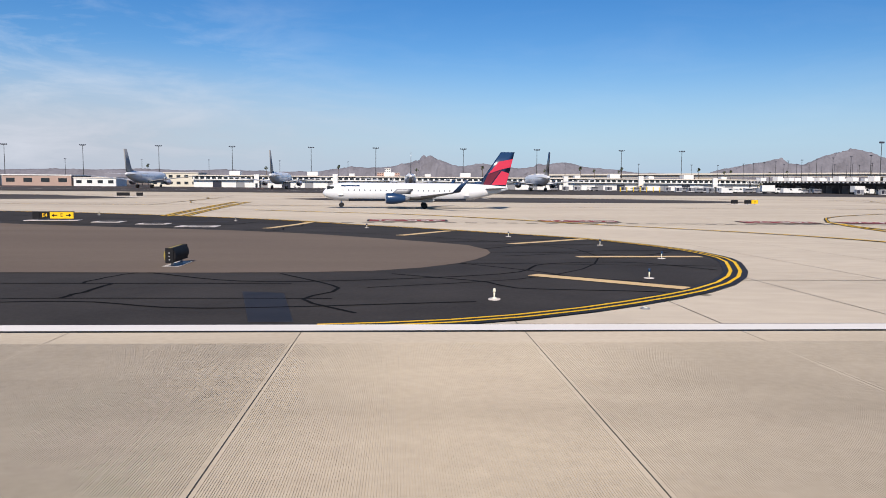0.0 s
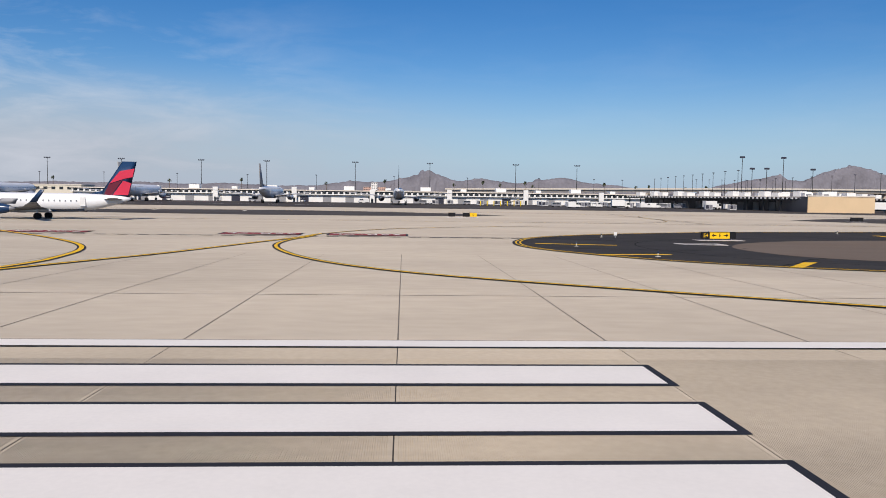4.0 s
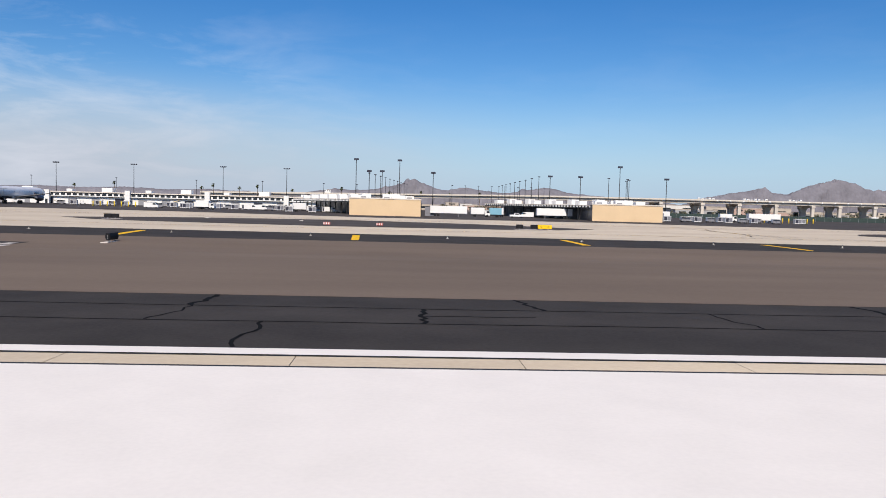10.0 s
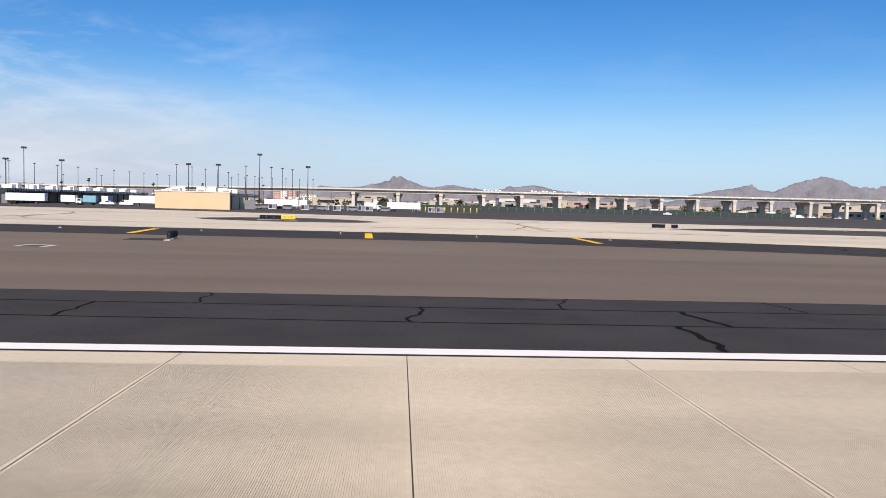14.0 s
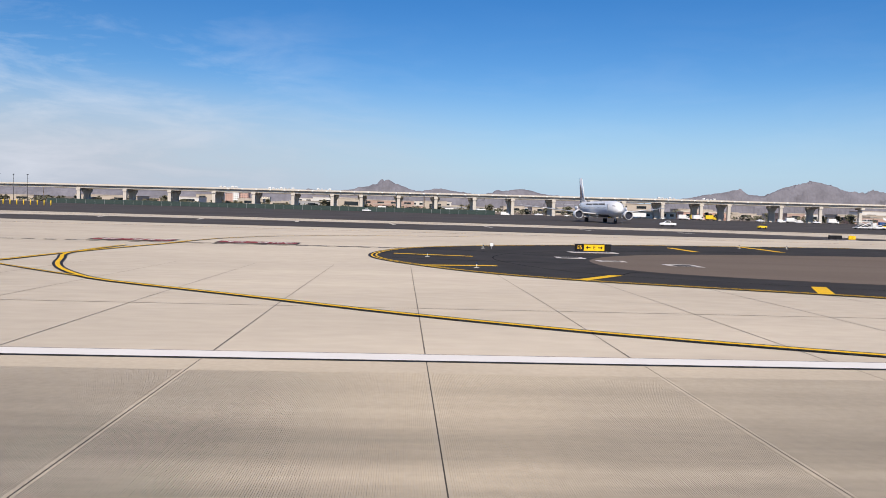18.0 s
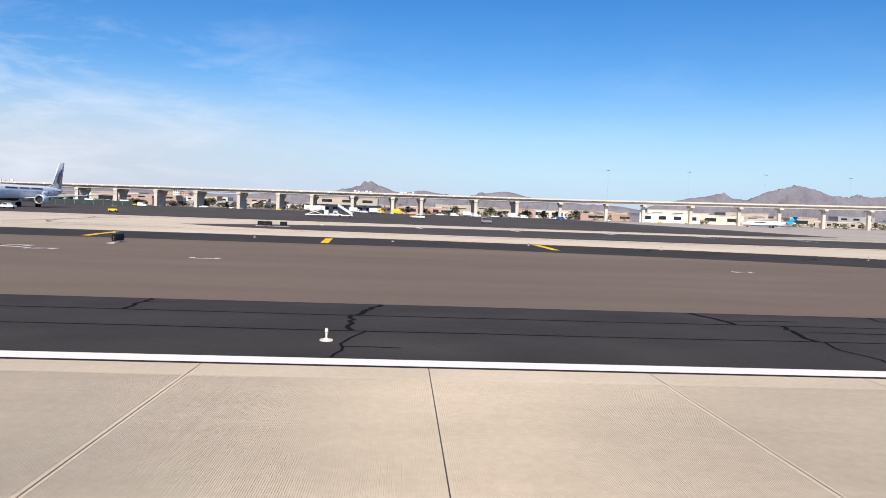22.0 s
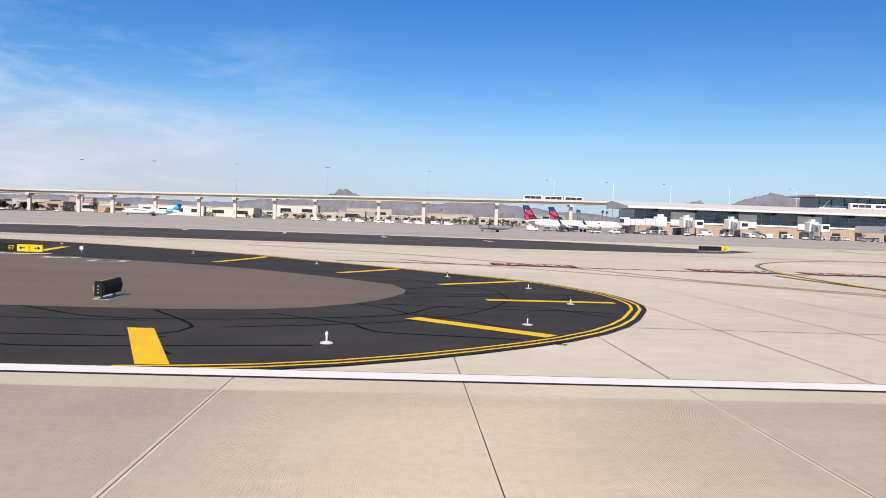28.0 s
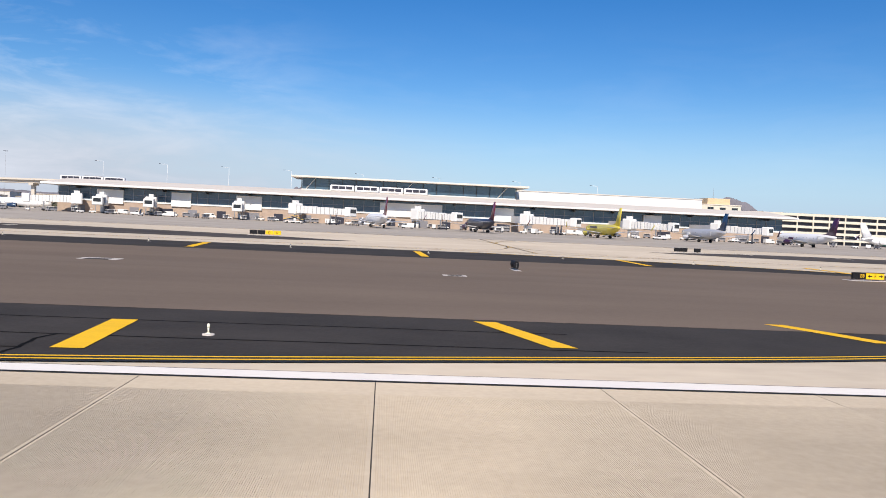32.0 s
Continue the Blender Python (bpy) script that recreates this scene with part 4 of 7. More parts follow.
for lo, hi in APEX:
    for cur, inner, o in ((LEFT, LEFT_IN, lo), (RIGHT, RIGHT_IN, hi)):
        if o is None:
            continue
        mid = [(o + (p[0] + q[0]) / 2, (p[1] + q[1]) / 2) for p, q in zip(cur[2:12], [inner[min(len(inner) - 1, int(k * .9))] for k in range(1, 11)])]
        seams2 = ribbon(smooth_line(mid), 0.11)
        end_cracks += seams2
        for k in range(3, len(cur) - 3, 2):
            p, q = cur[k], min(inner, key=lambda v: (v[0] - cur[k][0]) ** 2 + (v[1] - cur[k][1]) ** 2)
            w_ = [(o + p[0] + (q[0] - p[0]) * f + rnd.uniform(-.6, .6) * (0 < f < 1), p[1] + (q[1] - p[1]) * f + rnd.uniform(-.5, .5) * (0 < f < 1)) for f in (0.03, .2, .4, .6, .8, 1)]
            end_cracks += ribbon(w_, rnd.uniform(.12, .2))
drape("crack_seal", end_cracks, "seal", 0.010, "tar-sealed cracks round the end of an asphalt island", "crack")
drape("asphalt_patch", [[(1447, 24.5), (1449, 24.5), (1449, 27.5), (1447.4, 27.5)]], "seal", 0.006, "darker square repair patch in the asphalt", "patch")
drape("asphalt_patch", [[(100.5, 30), (102.1, 29.6), (103.3, 23.4), (102, 23.4)]], "black_line", 0.006, "darker oblong repair patch in the asphalt", "patch")
# longitudinal joint where the exits meet the runway, and slab joints in the exits
jl = []
for (x0, x1) in ((108, 235), (606, 740), (1010, 1145), (1268, 1395)):
    yj = 33.9 if x0 < 900 else 34.5
    jl += [[(x0, yj), (x1, yj), (x1, yj + .07), (x0, yj + .07)]]
    k = math.ceil(x0 / PITCH)
    while k * PITCH < x1:
        xa = slab_x(k)
        y1 = 62
        jl += [[(xa - 0.02, EDGE + .12), (xa + 0.02, EDGE + .12), (xa + 0.02, y1), (xa - 0.02, y1)]]
        k += 1
drape("exit_joint", jl, "worn_joint", -0.022, "dark sealed joints between the exit's concrete slabs", "joint")


# ---- lights, signs and small airfield furniture ----
def edge_light():
    t = thing("edge_light", "white runway edge lamp on a round concrete base", "light", 0, 0, 0, group="runway edge lights")
    bm_ = bmesh.new()
    tube(bm_, (0, 0, -0.05), (0, 0, 0.045), 0.23, 0.21, 18)
    part("base", bm_, "pad", t)
    bm_ = bmesh.new()
    tube(bm_, (0, 0, 0.04), (0, 0, 0.28), 0.028, 0.035, 8)
    tube(bm_, (0, 0, 0.04), (0, 0, 0.09), 0.12, 0.05, 10)
    part("stem", bm_, "lamp_white", t)
    bm_ = bmesh.new()
    loft(bm_, [[(r * math.cos(i * math.pi / 5), r * math.sin(i * math.pi / 5), z) for i in range(10)] for r, z in ((.042, .26), (.056, .28), (.056, .33), (.045, .39), (.02, .41))])
    part("lamp", bm_, "lamp_white", t)
    return t


def taxi_light():
    t = thing("taxiway_light", "small blue-topped taxiway edge lamp on a pale base", "light", 0, 0, 0, group="taxiway edge lights")
    bm_ = bmesh.new()
    tube(bm_, (0, 0, -0.05), (0, 0, 0.03), 0.24, 0.22, 14)
    part("base", bm_, "pad", t)
    bm_ = bmesh.new()
    tube(bm_, (0, 0, 0.03), (0, 0, 0.33), 0.03, 0.03, 8)
    part("stem", bm_, "lamp_white", t)
    bm_ = bmesh.new()
    tube(bm_, (0, 0, 0.31), (0, 0, 0.44), 0.065, 0.045, 10)
    part("lamp", bm_, "navy", t)
    return t


def spread(proto, spots):
    proto.matrix_world = at(*spots[0])
    for s in spots[1:]:
        copy_thing(proto, at(*s))


spread(edge_light(), [(295.7 + 60.3 * k, 26.0) for k in range(6) if k != 3] + [(778.4 + 60.3 * k, 26.0) for k in range(4)] + [(1189, 25.9), (1248.9, 25.7), (1469.6, 25.9), (1527.3, 29.1)]
       + [(109.7 + d, 27.9) for d in (0, 494.5, 1157.4)] + [(235.2, 37.5), (731.1, 37.8), (1381, 38), (768, 28.7), (272.4, 28.8), (597.6, 26.2), (997.8, 26.4)])
tl = []
for hi in (125, 621.2, 1024, 1282.7):
    tl += [(hi + x, y) for x, y in ((-7.6, 34.4), (-3.5, 44.6), (-4.1, 56.0), (-9.4, 65.8), (-22, 80), (-38, 93), (-58, 104))]
for lo in (183.5, 680, 1081.5, 1331):
    tl += [(lo + x, y) for x, y in ((8, 62), (4.5, 76), (12, 95), (30, 106), (52, 112))]
for a_, b_ in ((245, 540), (740, 950), (1140, 1200), (1400, 1640)):
    tl += [(x, 113.5) for x in np.arange(a_, b_, 20.0)]
spread(taxi_light(), tl)


def taxi_sign(x, y, left, blank_last=False, width=4.5):
    """A lit taxiway sign: a black location panel and a yellow direction panel."""
    t = thing("taxiway_sign", f"black and yellow taxiway sign reading {left} and E with arrows", "sign", x, y, None, 6, group="taxiway signs")
    h0, h1, d = 0.2, 0.98, 0.16
    wb = width * 0.36
    cell = [(-width / 2, -width / 2 + width * 0.18, "sign_black", ""), (-width / 2 + width * 0.18, -width / 2 + width * 0.42, "sign_black", left), (-width / 2 + width * 0.42, width / 2, "sign_yellow", "E")]
    if blank_last:
        cell = [(-width / 2, -width * .26, "sign_black", left), (-width * .26, width * .32, "sign_yellow", "E"), (width * .32, width / 2, "sign_black", "")]
    for x0, x1, m_, txt in cell:
        p = part("panel", boxes((x0 + .01, -d, h0, x1 - .01, d, h1), bevel=0.03), m_, t)
        if txt:
            tm = moved(text_mesh(txt, 0.62, 0.006), (x0 + x1) / 2, -d - 0.008, (h0 + h1) / 2)
            if txt == "E":
                for s_ in (-1, 1):
                    ab = bmesh.new()
                    arrow(ab, (x0 + x1) / 2 + s_ * 0.78, (h0 + h1) / 2, 0.6, s_)
                    moved(ab, 0, -d - 0.004, 0)
                    part("arrow", ab, "sign_black", p, "black arrow")
            part("lettering", tm, "sign_yellow" if m_ == "sign_black" else "sign_black", p, "sign lettering")
    part("frame", boxes((-width / 2 - .05, -d - .02, h1, width / 2 + .05, d + .02, h1 + .05)), "sign_black", t)
    for k in range(4):
        xx = -width / 2 + 0.5 + k * (width - 1) / 3
        part("leg", boxes((xx - .04, -.04, 0.02, xx + .04, .04, h0)), "grey", t)
    part("pad", boxes((-width / 2 - .7, -1.0, -.3, width / 2 + .7, .9, 0.03)), "pad", t, "pale concrete pad")


for x, y, s_ in ((66, 93, "E4"), (209.1, 92.2, "E4"), (562.4, 96, "E5"), (705.1, 92.6, "E5"), (967.2, 88.2, "E6"), (1106.2, 92.9, "E6"), (1228.4, 85.8, "E7"), (1359.7, 84.2, "E7"), (1594, 93, "E8")):
    taxi_sign(x, y, s_, x in (209.1, 705.1, 1106.2, 1359.7))


def far_sign(x, y, order):
    """Sign row on the far island: dark backs and one lit yellow panel."""
    t = thing("taxiway_sign", "row of dark and yellow taxiway sign panels on an island", "sign", x, y, None, 4, group="taxiway signs")
    x0 = -len(order) * 0.8
    for k, c in enumerate(order):
        if c == " ":
            continue
        p = part("panel", boxes((x0 + 1.6 * k, -.2, .22, x0 + 1.6 * k + 1.53, .2, 1.06), bevel=0.05), "sign_yellow" if c == "Y" else "sign_black", t)
        if c == "Y":
            tm = moved(text_mesh("D", 0.65, 0.006), x0 + 1.6 * k + .76, -.21, .64)
            part("lettering", tm, "sign_black", p)
        part("leg", boxes((x0 + 1.6 * k + .66, -.05, 0.0, x0 + 1.6 * k + .86, .05, .25)), "grey", t)
    part("pad", boxes((x0 - .4, -.9, -.3, -x0 + .4, .9, 0.03)), "pad", t)


for x, y, o in ((38, 200, "BB B"), (184, 170, "B BY"), (275, 172, "BB"), (367, 166, "B BYY"), (466, 176, "BBBYY"), (556, 178, "BB B"), (779, 165, "BB Y"), (873, 170, "BB B"), (1067, 160, "BB Y"), (1143, 158, "B B"),
                (1333, 156, "BBBY"), (1423, 160, "BBB"), (1509, 162, "BBYY"), (1602, 170, "BB B")):
    far_sign(x, y, o)


def exit_board(x, y, txt, size=1.0, lit=-1):
    """A barrel-fronted sign across the runway's direction; lit: the side with the yellow face, 0 for none."""
    t = thing("exit_sign", "barrel-fronted black sign on a concrete pad" if lit == 0 else "barrel-fronted exit sign on a concrete pad, one yellow face", "sign", x, y, None, 0, group="exit signs")
    w, h = 2.9 * size, 0.86 * size
    # the yellow face carries its shade in the paint colour, besides dirt
    for side, m_ in ((-1, "sign_old" if lit < 0 else "sign_black"), (1, "sign_old" if lit > 0 else "sign_black")):
        bm_ = bmesh.new()
        rows = []
        for i in range(9):
            z = 0.22 + h * i / 8
            bulge = 0.16 + 0.13 * math.sin(math.pi * i / 8)
            rows.append([bm_.verts.new((side * bulge, yy, z)) for yy in (-w / 2, w / 2)] + [bm_.verts.new((0, w / 2, z)), bm_.verts.new((0, -w / 2, z))])
        for r0_, r1_ in zip(rows, rows[1:]):
            for q in range(4):
                bm_.faces.new((r0_[q], r0_[(q + 1) % 4], r1_[(q + 1) % 4], r1_[q]))
        bm_.faces.new(rows[0]); bm_.faces.new(rows[-1])
        p = part("face", bm_, m_, t)
        if side == lit and txt:
            tm = moved(text_mesh(txt, 0.62 * size, 0.01), 0, 0, 0, 90 * lit)
            moved(tm, lit * 0.31, lit * 0.25, 0.22 + h / 2)
            part("lettering", tm, "sign_black", p)
            ab = bmesh.new()
            arrow(ab, 0, 0, 0.6 * size, -1)
            moved(ab, 0, 0, 0, 90 * lit)
            moved(ab, lit * 0.305, -lit * 0.55, 0.22 + h / 2)
            part("arrow", ab, "sign_black", p)
    for yy in (-w / 2 - .03, w / 2 + .03):
        part("side_cap", boxes((-.2, yy - .03, .2, .2, yy + .03, .24 + h), bevel=0.02), "sign_black", t)
    for k, zz in enumerate((.42, .62, .82)):
        part("reflector", boxes((-.035, -w / 2 - .075, zz * size, .035, -w / 2 - .062, zz * size + .06)), "grey", t)
    for yy in (-w / 3, w / 3):
        part("leg", boxes((-.05, yy - .05, 0, .05, yy + .05, .24)), "grey", t)
    part("pad", boxes((-.4, -w / 2 - 1.1, -.3, .4, w / 2 + .2, .03)), "pad", t, "pale concrete pad")


for x, y, s_ in ((95.2, 40.2, "E4"), (309.4, 39.9, "E4"), (593.6, 39.7, "E5"), (806.0, 40.6, "E5"), (994.7, 39.7, "E6"), (1254.8, 40.8, "E7"), (1451.0, 39.1, "E7"), (1492.9, 40.2, "E8")):
    exit_board(x, y, s_, 0.82, {309.4: 1, 806.0: 1, 1451.0: 1, 1492.9: 0}.get(x, -1))
for x, y in ((304.8, 91.4), (466.5, 94), (748.8, 90.6), (868.0, 93.0), (1114.2, 88.8), (1422.7, 84.6), (1548.3, 87.6)):
    exit_board(x, y, "", 0.9, 0)


def slab_pad(x, y, w, d, rz, dark=False):
    t = thing("utility_pad", "flat pale concrete utility pad with a dark lid in the infield", "pad", x, y, None, rz, group="utility pads")
    part("pad", boxes((-w / 2, -d / 2, -.25, w / 2, d / 2, .03), bevel=0.01), "pad", t)
    part("lid", boxes((-w / 3.2, -d / 4, .03, w / 3.2, d / 4, .045)), "joint", t, "dark metal grate")


for x, y, w_, d_ in ((73.1, 91, 3.2, 2.4), (79.1, 88, 3.4, 2.4), (85.2, 83, 4.2, 2.6), (203.4, 83.4, 5.2, 2.6), (255.4, 80, 3.4, 4.6), (293.7, 86.4, 5.4, 2.6), (295.7, 82.6, 3.2, 2.4), (456.6, 80.5, 3.2, 4.2), (412, 82.4, 4, 1.6), (563.5, 84.2, 2.4, 2.2), (570.4, 88.8, 3.4, 2.0),
                     (699.7, 80.8, 3.0, 2.2), (702.9, 76.3, 2.8, 1.8), (708.5, 71.6, 3.0, 3.4), (800.2, 73.4, 5.0, 3.6), (861.2, 82.9, 2.6, 3.2), (865.2, 79.5, 3.0, 2.0), (884.0, 69.7, 2.6, 1.2), (934.4, 73.5, 1.8, 1.4), (974, 81.2, 3.6, 2.4), (981, 90, 4, 2.4), (1100.1, 80.4, 4.4, 2.4), (1112.5, 74.2, 1.8, 1.4), (1235, 80.4, 3.4, 2.0), (1241.6, 75.4, 3.4, 2.0),
                     (1358.5, 74.8, 2.8, 2.2), (1362.7, 77.2, 2.8, 2.2), (1387.2, 77.8, 1.4, 1.2), (1434.3, 72.2, 4.0, 4.0), (1434, 95.2, 4.0, 2.0), (1439.2, 93.3, 3.6, 1.8), (1450.5, 68.6, 2, 1.4), (1493, 77.6, 3.6, 2.4), (1506.6, 76, 3.6, 3.4), (1540, 71.6, 2.2, 1.6)):
    slab_pad(x, y, w_, d_, 0)
drape("asphalt_patch", [[(290, 83), (296.5, 83), (297, 88.5), (290.5, 88.5)], [(461.5, 91.5), (466.5, 91.5), (466.5, 95), (461.5, 95)], [(1490.5, 75.8), (1496, 75.8), (1496, 80.2), (1490.5, 80.2)], [(801.9, 38.3), (807.2, 38.3), (807.2, 41.5), (801.9, 41.5)], [(856.2, 84.6), (860.0, 84.6), (861.2, 78.6), (857.6, 79.2)], [(747.5, 88.5), (752, 88.5), (752, 91.5), (747.5, 91.5)]], "asphalt", 0.018, "dark asphalt patch in the gravel infield", "patch")
# round manholes in the concrete
for x, y in ((217.5, 19.0), (1054.4, 24.1), (1120, 19), (1373, 19)):
    t = thing("manhole", "round dark iron manhole set in the concrete", "manhole", x, y, 0.0)
    bm = bmesh.new()
    tube(bm, (0, 0, -.05), (0, 0, 0.012), 0.42, 0.42, 18)
    part("ring", bm, "grey", t)
    bm = bmesh.new()
    tube(bm, (0, 0, -.05), (0, 0, 0.016), 0.33, 0.33, 18)
    part("cover", bm, "joint", t)


def inset_light(x, y):
    t = thing("inset_light", "flat grey inset lamp in the concrete", "light", x, y, group="inset lights")
    bm_ = bmesh.new()
    tube(bm_, (0, 0, -.05), (0, 0, 0.012), 0.17, 0.15, 14)
    part("housing", bm_, "grey", t)
    part("lens", boxes((-.05, -.13, .012, .05, .13, .03), bevel=.008), "lamp_white", t)


for x, y in ((114.5, 26), (235.1, 25.8), (699.3, 25.1), (717.8, 25.7), (1019.9, 26.3), (1022.1, 24.7)):
    inset_light(x, y)


def marker_post(x, y):
    t = thing("edge_marker", "small white square marker on a short post", "marker", x, y, group="white edge markers")
    part("post", boxes((-.04, -.04, -.1, .04, .04, .35)), "grey", t)
    part("face", boxes((-.2, -.04, .3, .2, .04, .7), bevel=.03), "panel_white", t, "white face")


for x, y in ((196.8, 93.5), (568.2, 100), (693, 94.5), (971.9, 95), (1094, 94), (1233.2, 89.6), (1349, 88)):
    marker_post(x, y)


def approach_unit(x, y):
    """One lamp unit of the glide path row: red hood over a frame on a pad, with a small white box."""
    t = thing("glide_path_lamp", "red-hooded glide path lamp unit on a steel frame and pad", "lamp", x, y, None, 0, group="glide path lamps")
    part("pad", boxes((-.6, -.6, -.3, .8, .6, .04)), "pad", t)
    bm_ = bmesh.new()
    prof = [(-.55, .62), (-.5, .82), (-.1, .93), (.55, .84), (.6, .62)]
    lo_ = [bm_.verts.new((-.34, yy, zz)) for yy, zz in prof]
    hi_ = [bm_.verts.new((.36, yy, zz)) for yy, zz in prof]
    bm_.faces.new(lo_[::-1]); bm_.faces.new(hi_)
    for i in range(len(prof)):
        bm_.faces.new((lo_[i], lo_[(i + 1) % 5], hi_[(i + 1) % 5], hi_[i]))
    part("hood", bm_, "orange", t, "faded red metal hood")
    part("lens_box", boxes((-.38, -.45, .58, -.33, .5, .8)), "charcoal", t)
    for px, py in ((-.28, -.4), (-.28, .4), (.29, -.4), (.29, .4)):
        part("leg", boxes((px - .03, py - .03, .03, px + .03, py + .03, .64)), "dark", t)
    part("control_box", boxes((.6, -.5, .3, .74, -.34, .56), bevel=0.02), "panel_white", t)
    part("box_post", boxes((.64, -.45, .03, .7, -.39, .31)), "grey", t)


for y in (39.9, 49.0, 58.1, 67.2):
    approach_unit(406.1, y)
drape("asphalt_patch", [[(405.5, 64.5), (411, 65), (412, 75), (407, 77)]], "asphalt", 0.018, "dark gravel patch under the equipment stand", "patch")
t = thing("equipment_stand", "row of white electrical cabinets on a steel stand", "equipment", 408.0, 68.6)
for x0, z0, w_, h_ in ((-1.35, .3, .3, .45), (-.98, .3, .22, .42), (-.62, .22, .36, .55), (-.12, .22, .4, .52), (.5, .26, .26, .46), (.86, .3, .3, .42)):
    c_ = part("cabinet", boxes((x0, -.25, z0, x0 + w_, .2, z0 + h_), bevel=0.02), "panel_white", t)
    part("door", boxes((x0 + .04, -.26, z0 + .05, x0 + w_ - .04, -.25, z0 + h_ - .05)), "lamp_white", c_)
for zz in (.25, .62):
    part("rail", boxes((-1.5, .22, zz, 1.4, .27, zz + .05)), "grey", t)
for k in range(5):
    part("post", boxes((-1.5 + .7 * k, .22, 0, -1.45 + .7 * k, .27, .75)), "grey", t)
part("pad", boxes((-1.8, -.6, -.3, 2.0, .7, .05)), "pad", t)

# limp wind sock
t = thing("wind_sock", "limp red wind sock on a thin white pole", "wind sock", 236.0, 84.8)
bm = bmesh.new()
tube(bm, (0, 0, -.1), (0, 0, 3.35), 0.045, 0.03, 8)
part("pole", bm, "lamp_white", t)
bm = bmesh.new()
rings = []
for k, (cx, cz, r_) in enumerate(((0, 2.35, .24), (-.35, 2.28, .24), (-.8, 2.12, .22), (-1.2, 1.85, .19), (-1.45, 1.5, .16), (-1.6, 1.15, .13))):
    rings.append([(cx + .35 * r_ * math.sin(i * math.pi / 4), r_ * math.cos(i * math.pi / 4), cz + r_ * math.sin(i * math.pi / 4)) for i in range(8)])
loft(bm, rings)
part("sock", bm, "orange", t, "faded red cloth sock")
bm = bmesh.new()
tube(bm, (0, 0, 2.05), (0, 0, 2.62), 0.06, 0.06, 8)
part("swivel", bm, "orange", t)
part("pad", boxes((-.6, -.6, -.3, .6, .6, .03)), "pad", t)

# low orange marker boards on the far island
def marker_board(x, y):
    t = thing("marker_board", "low dark red barrier board on the asphalt", "marker", x, y, None, 8, group="marker boards")
    part("foot", boxes((-.8, -.25, 0, .8, .25, .1), bevel=.02), "dark", t)
    part("board", boxes((-.75, -.05, .1, .75, .05, .62), bevel=.02), "orange", t)
    for k in range(3):
        part("stripe", boxes((-.66 + .5 * k, -.06, .16, -.46 + .5 * k, -.05, .56)), "panel_white", t, "white stripe")


for x, y in ((322.5, 163), (333.5, 166)):
    marker_board(x, y)

# ---- aircraft ----
def ring_yz(x, cy, cz, ry, rz_, n=20):
    return [(x, cy + ry * math.cos(2 * math.pi * i / n), cz + rz_ * math.sin(2 * math.pi * i / n)) for i in range(n)]


def slab_wing(root, tip, thick_r, thick_t):
    """A tapering wing or fin between two chords: each chord is front point, rear point."""
    bm_ = bmesh.new()
    rings = []
    for (f, b_), th in ((root, thick_r), (tip, thick_t)):
        f, b_ = Vector(f), Vector(b_)
        span = (Vector(tip[0]) - Vector(root[0])).normalized()
        up = (b_ - f).cross(span).normalized()
        m_ = f.lerp(b_, 0.32)
        rings.append([f, f.lerp(b_, 0.1) + up * th * .38, m_ + up * th / 2, f.lerp(b_, 0.7) + up * th * .3, b_, f.lerp(b_, 0.7) - up * th * .3, m_ - up * th / 2, f.lerp(b_, 0.1) - up * th * .38])
    loft(bm_, rings)
    return bm_


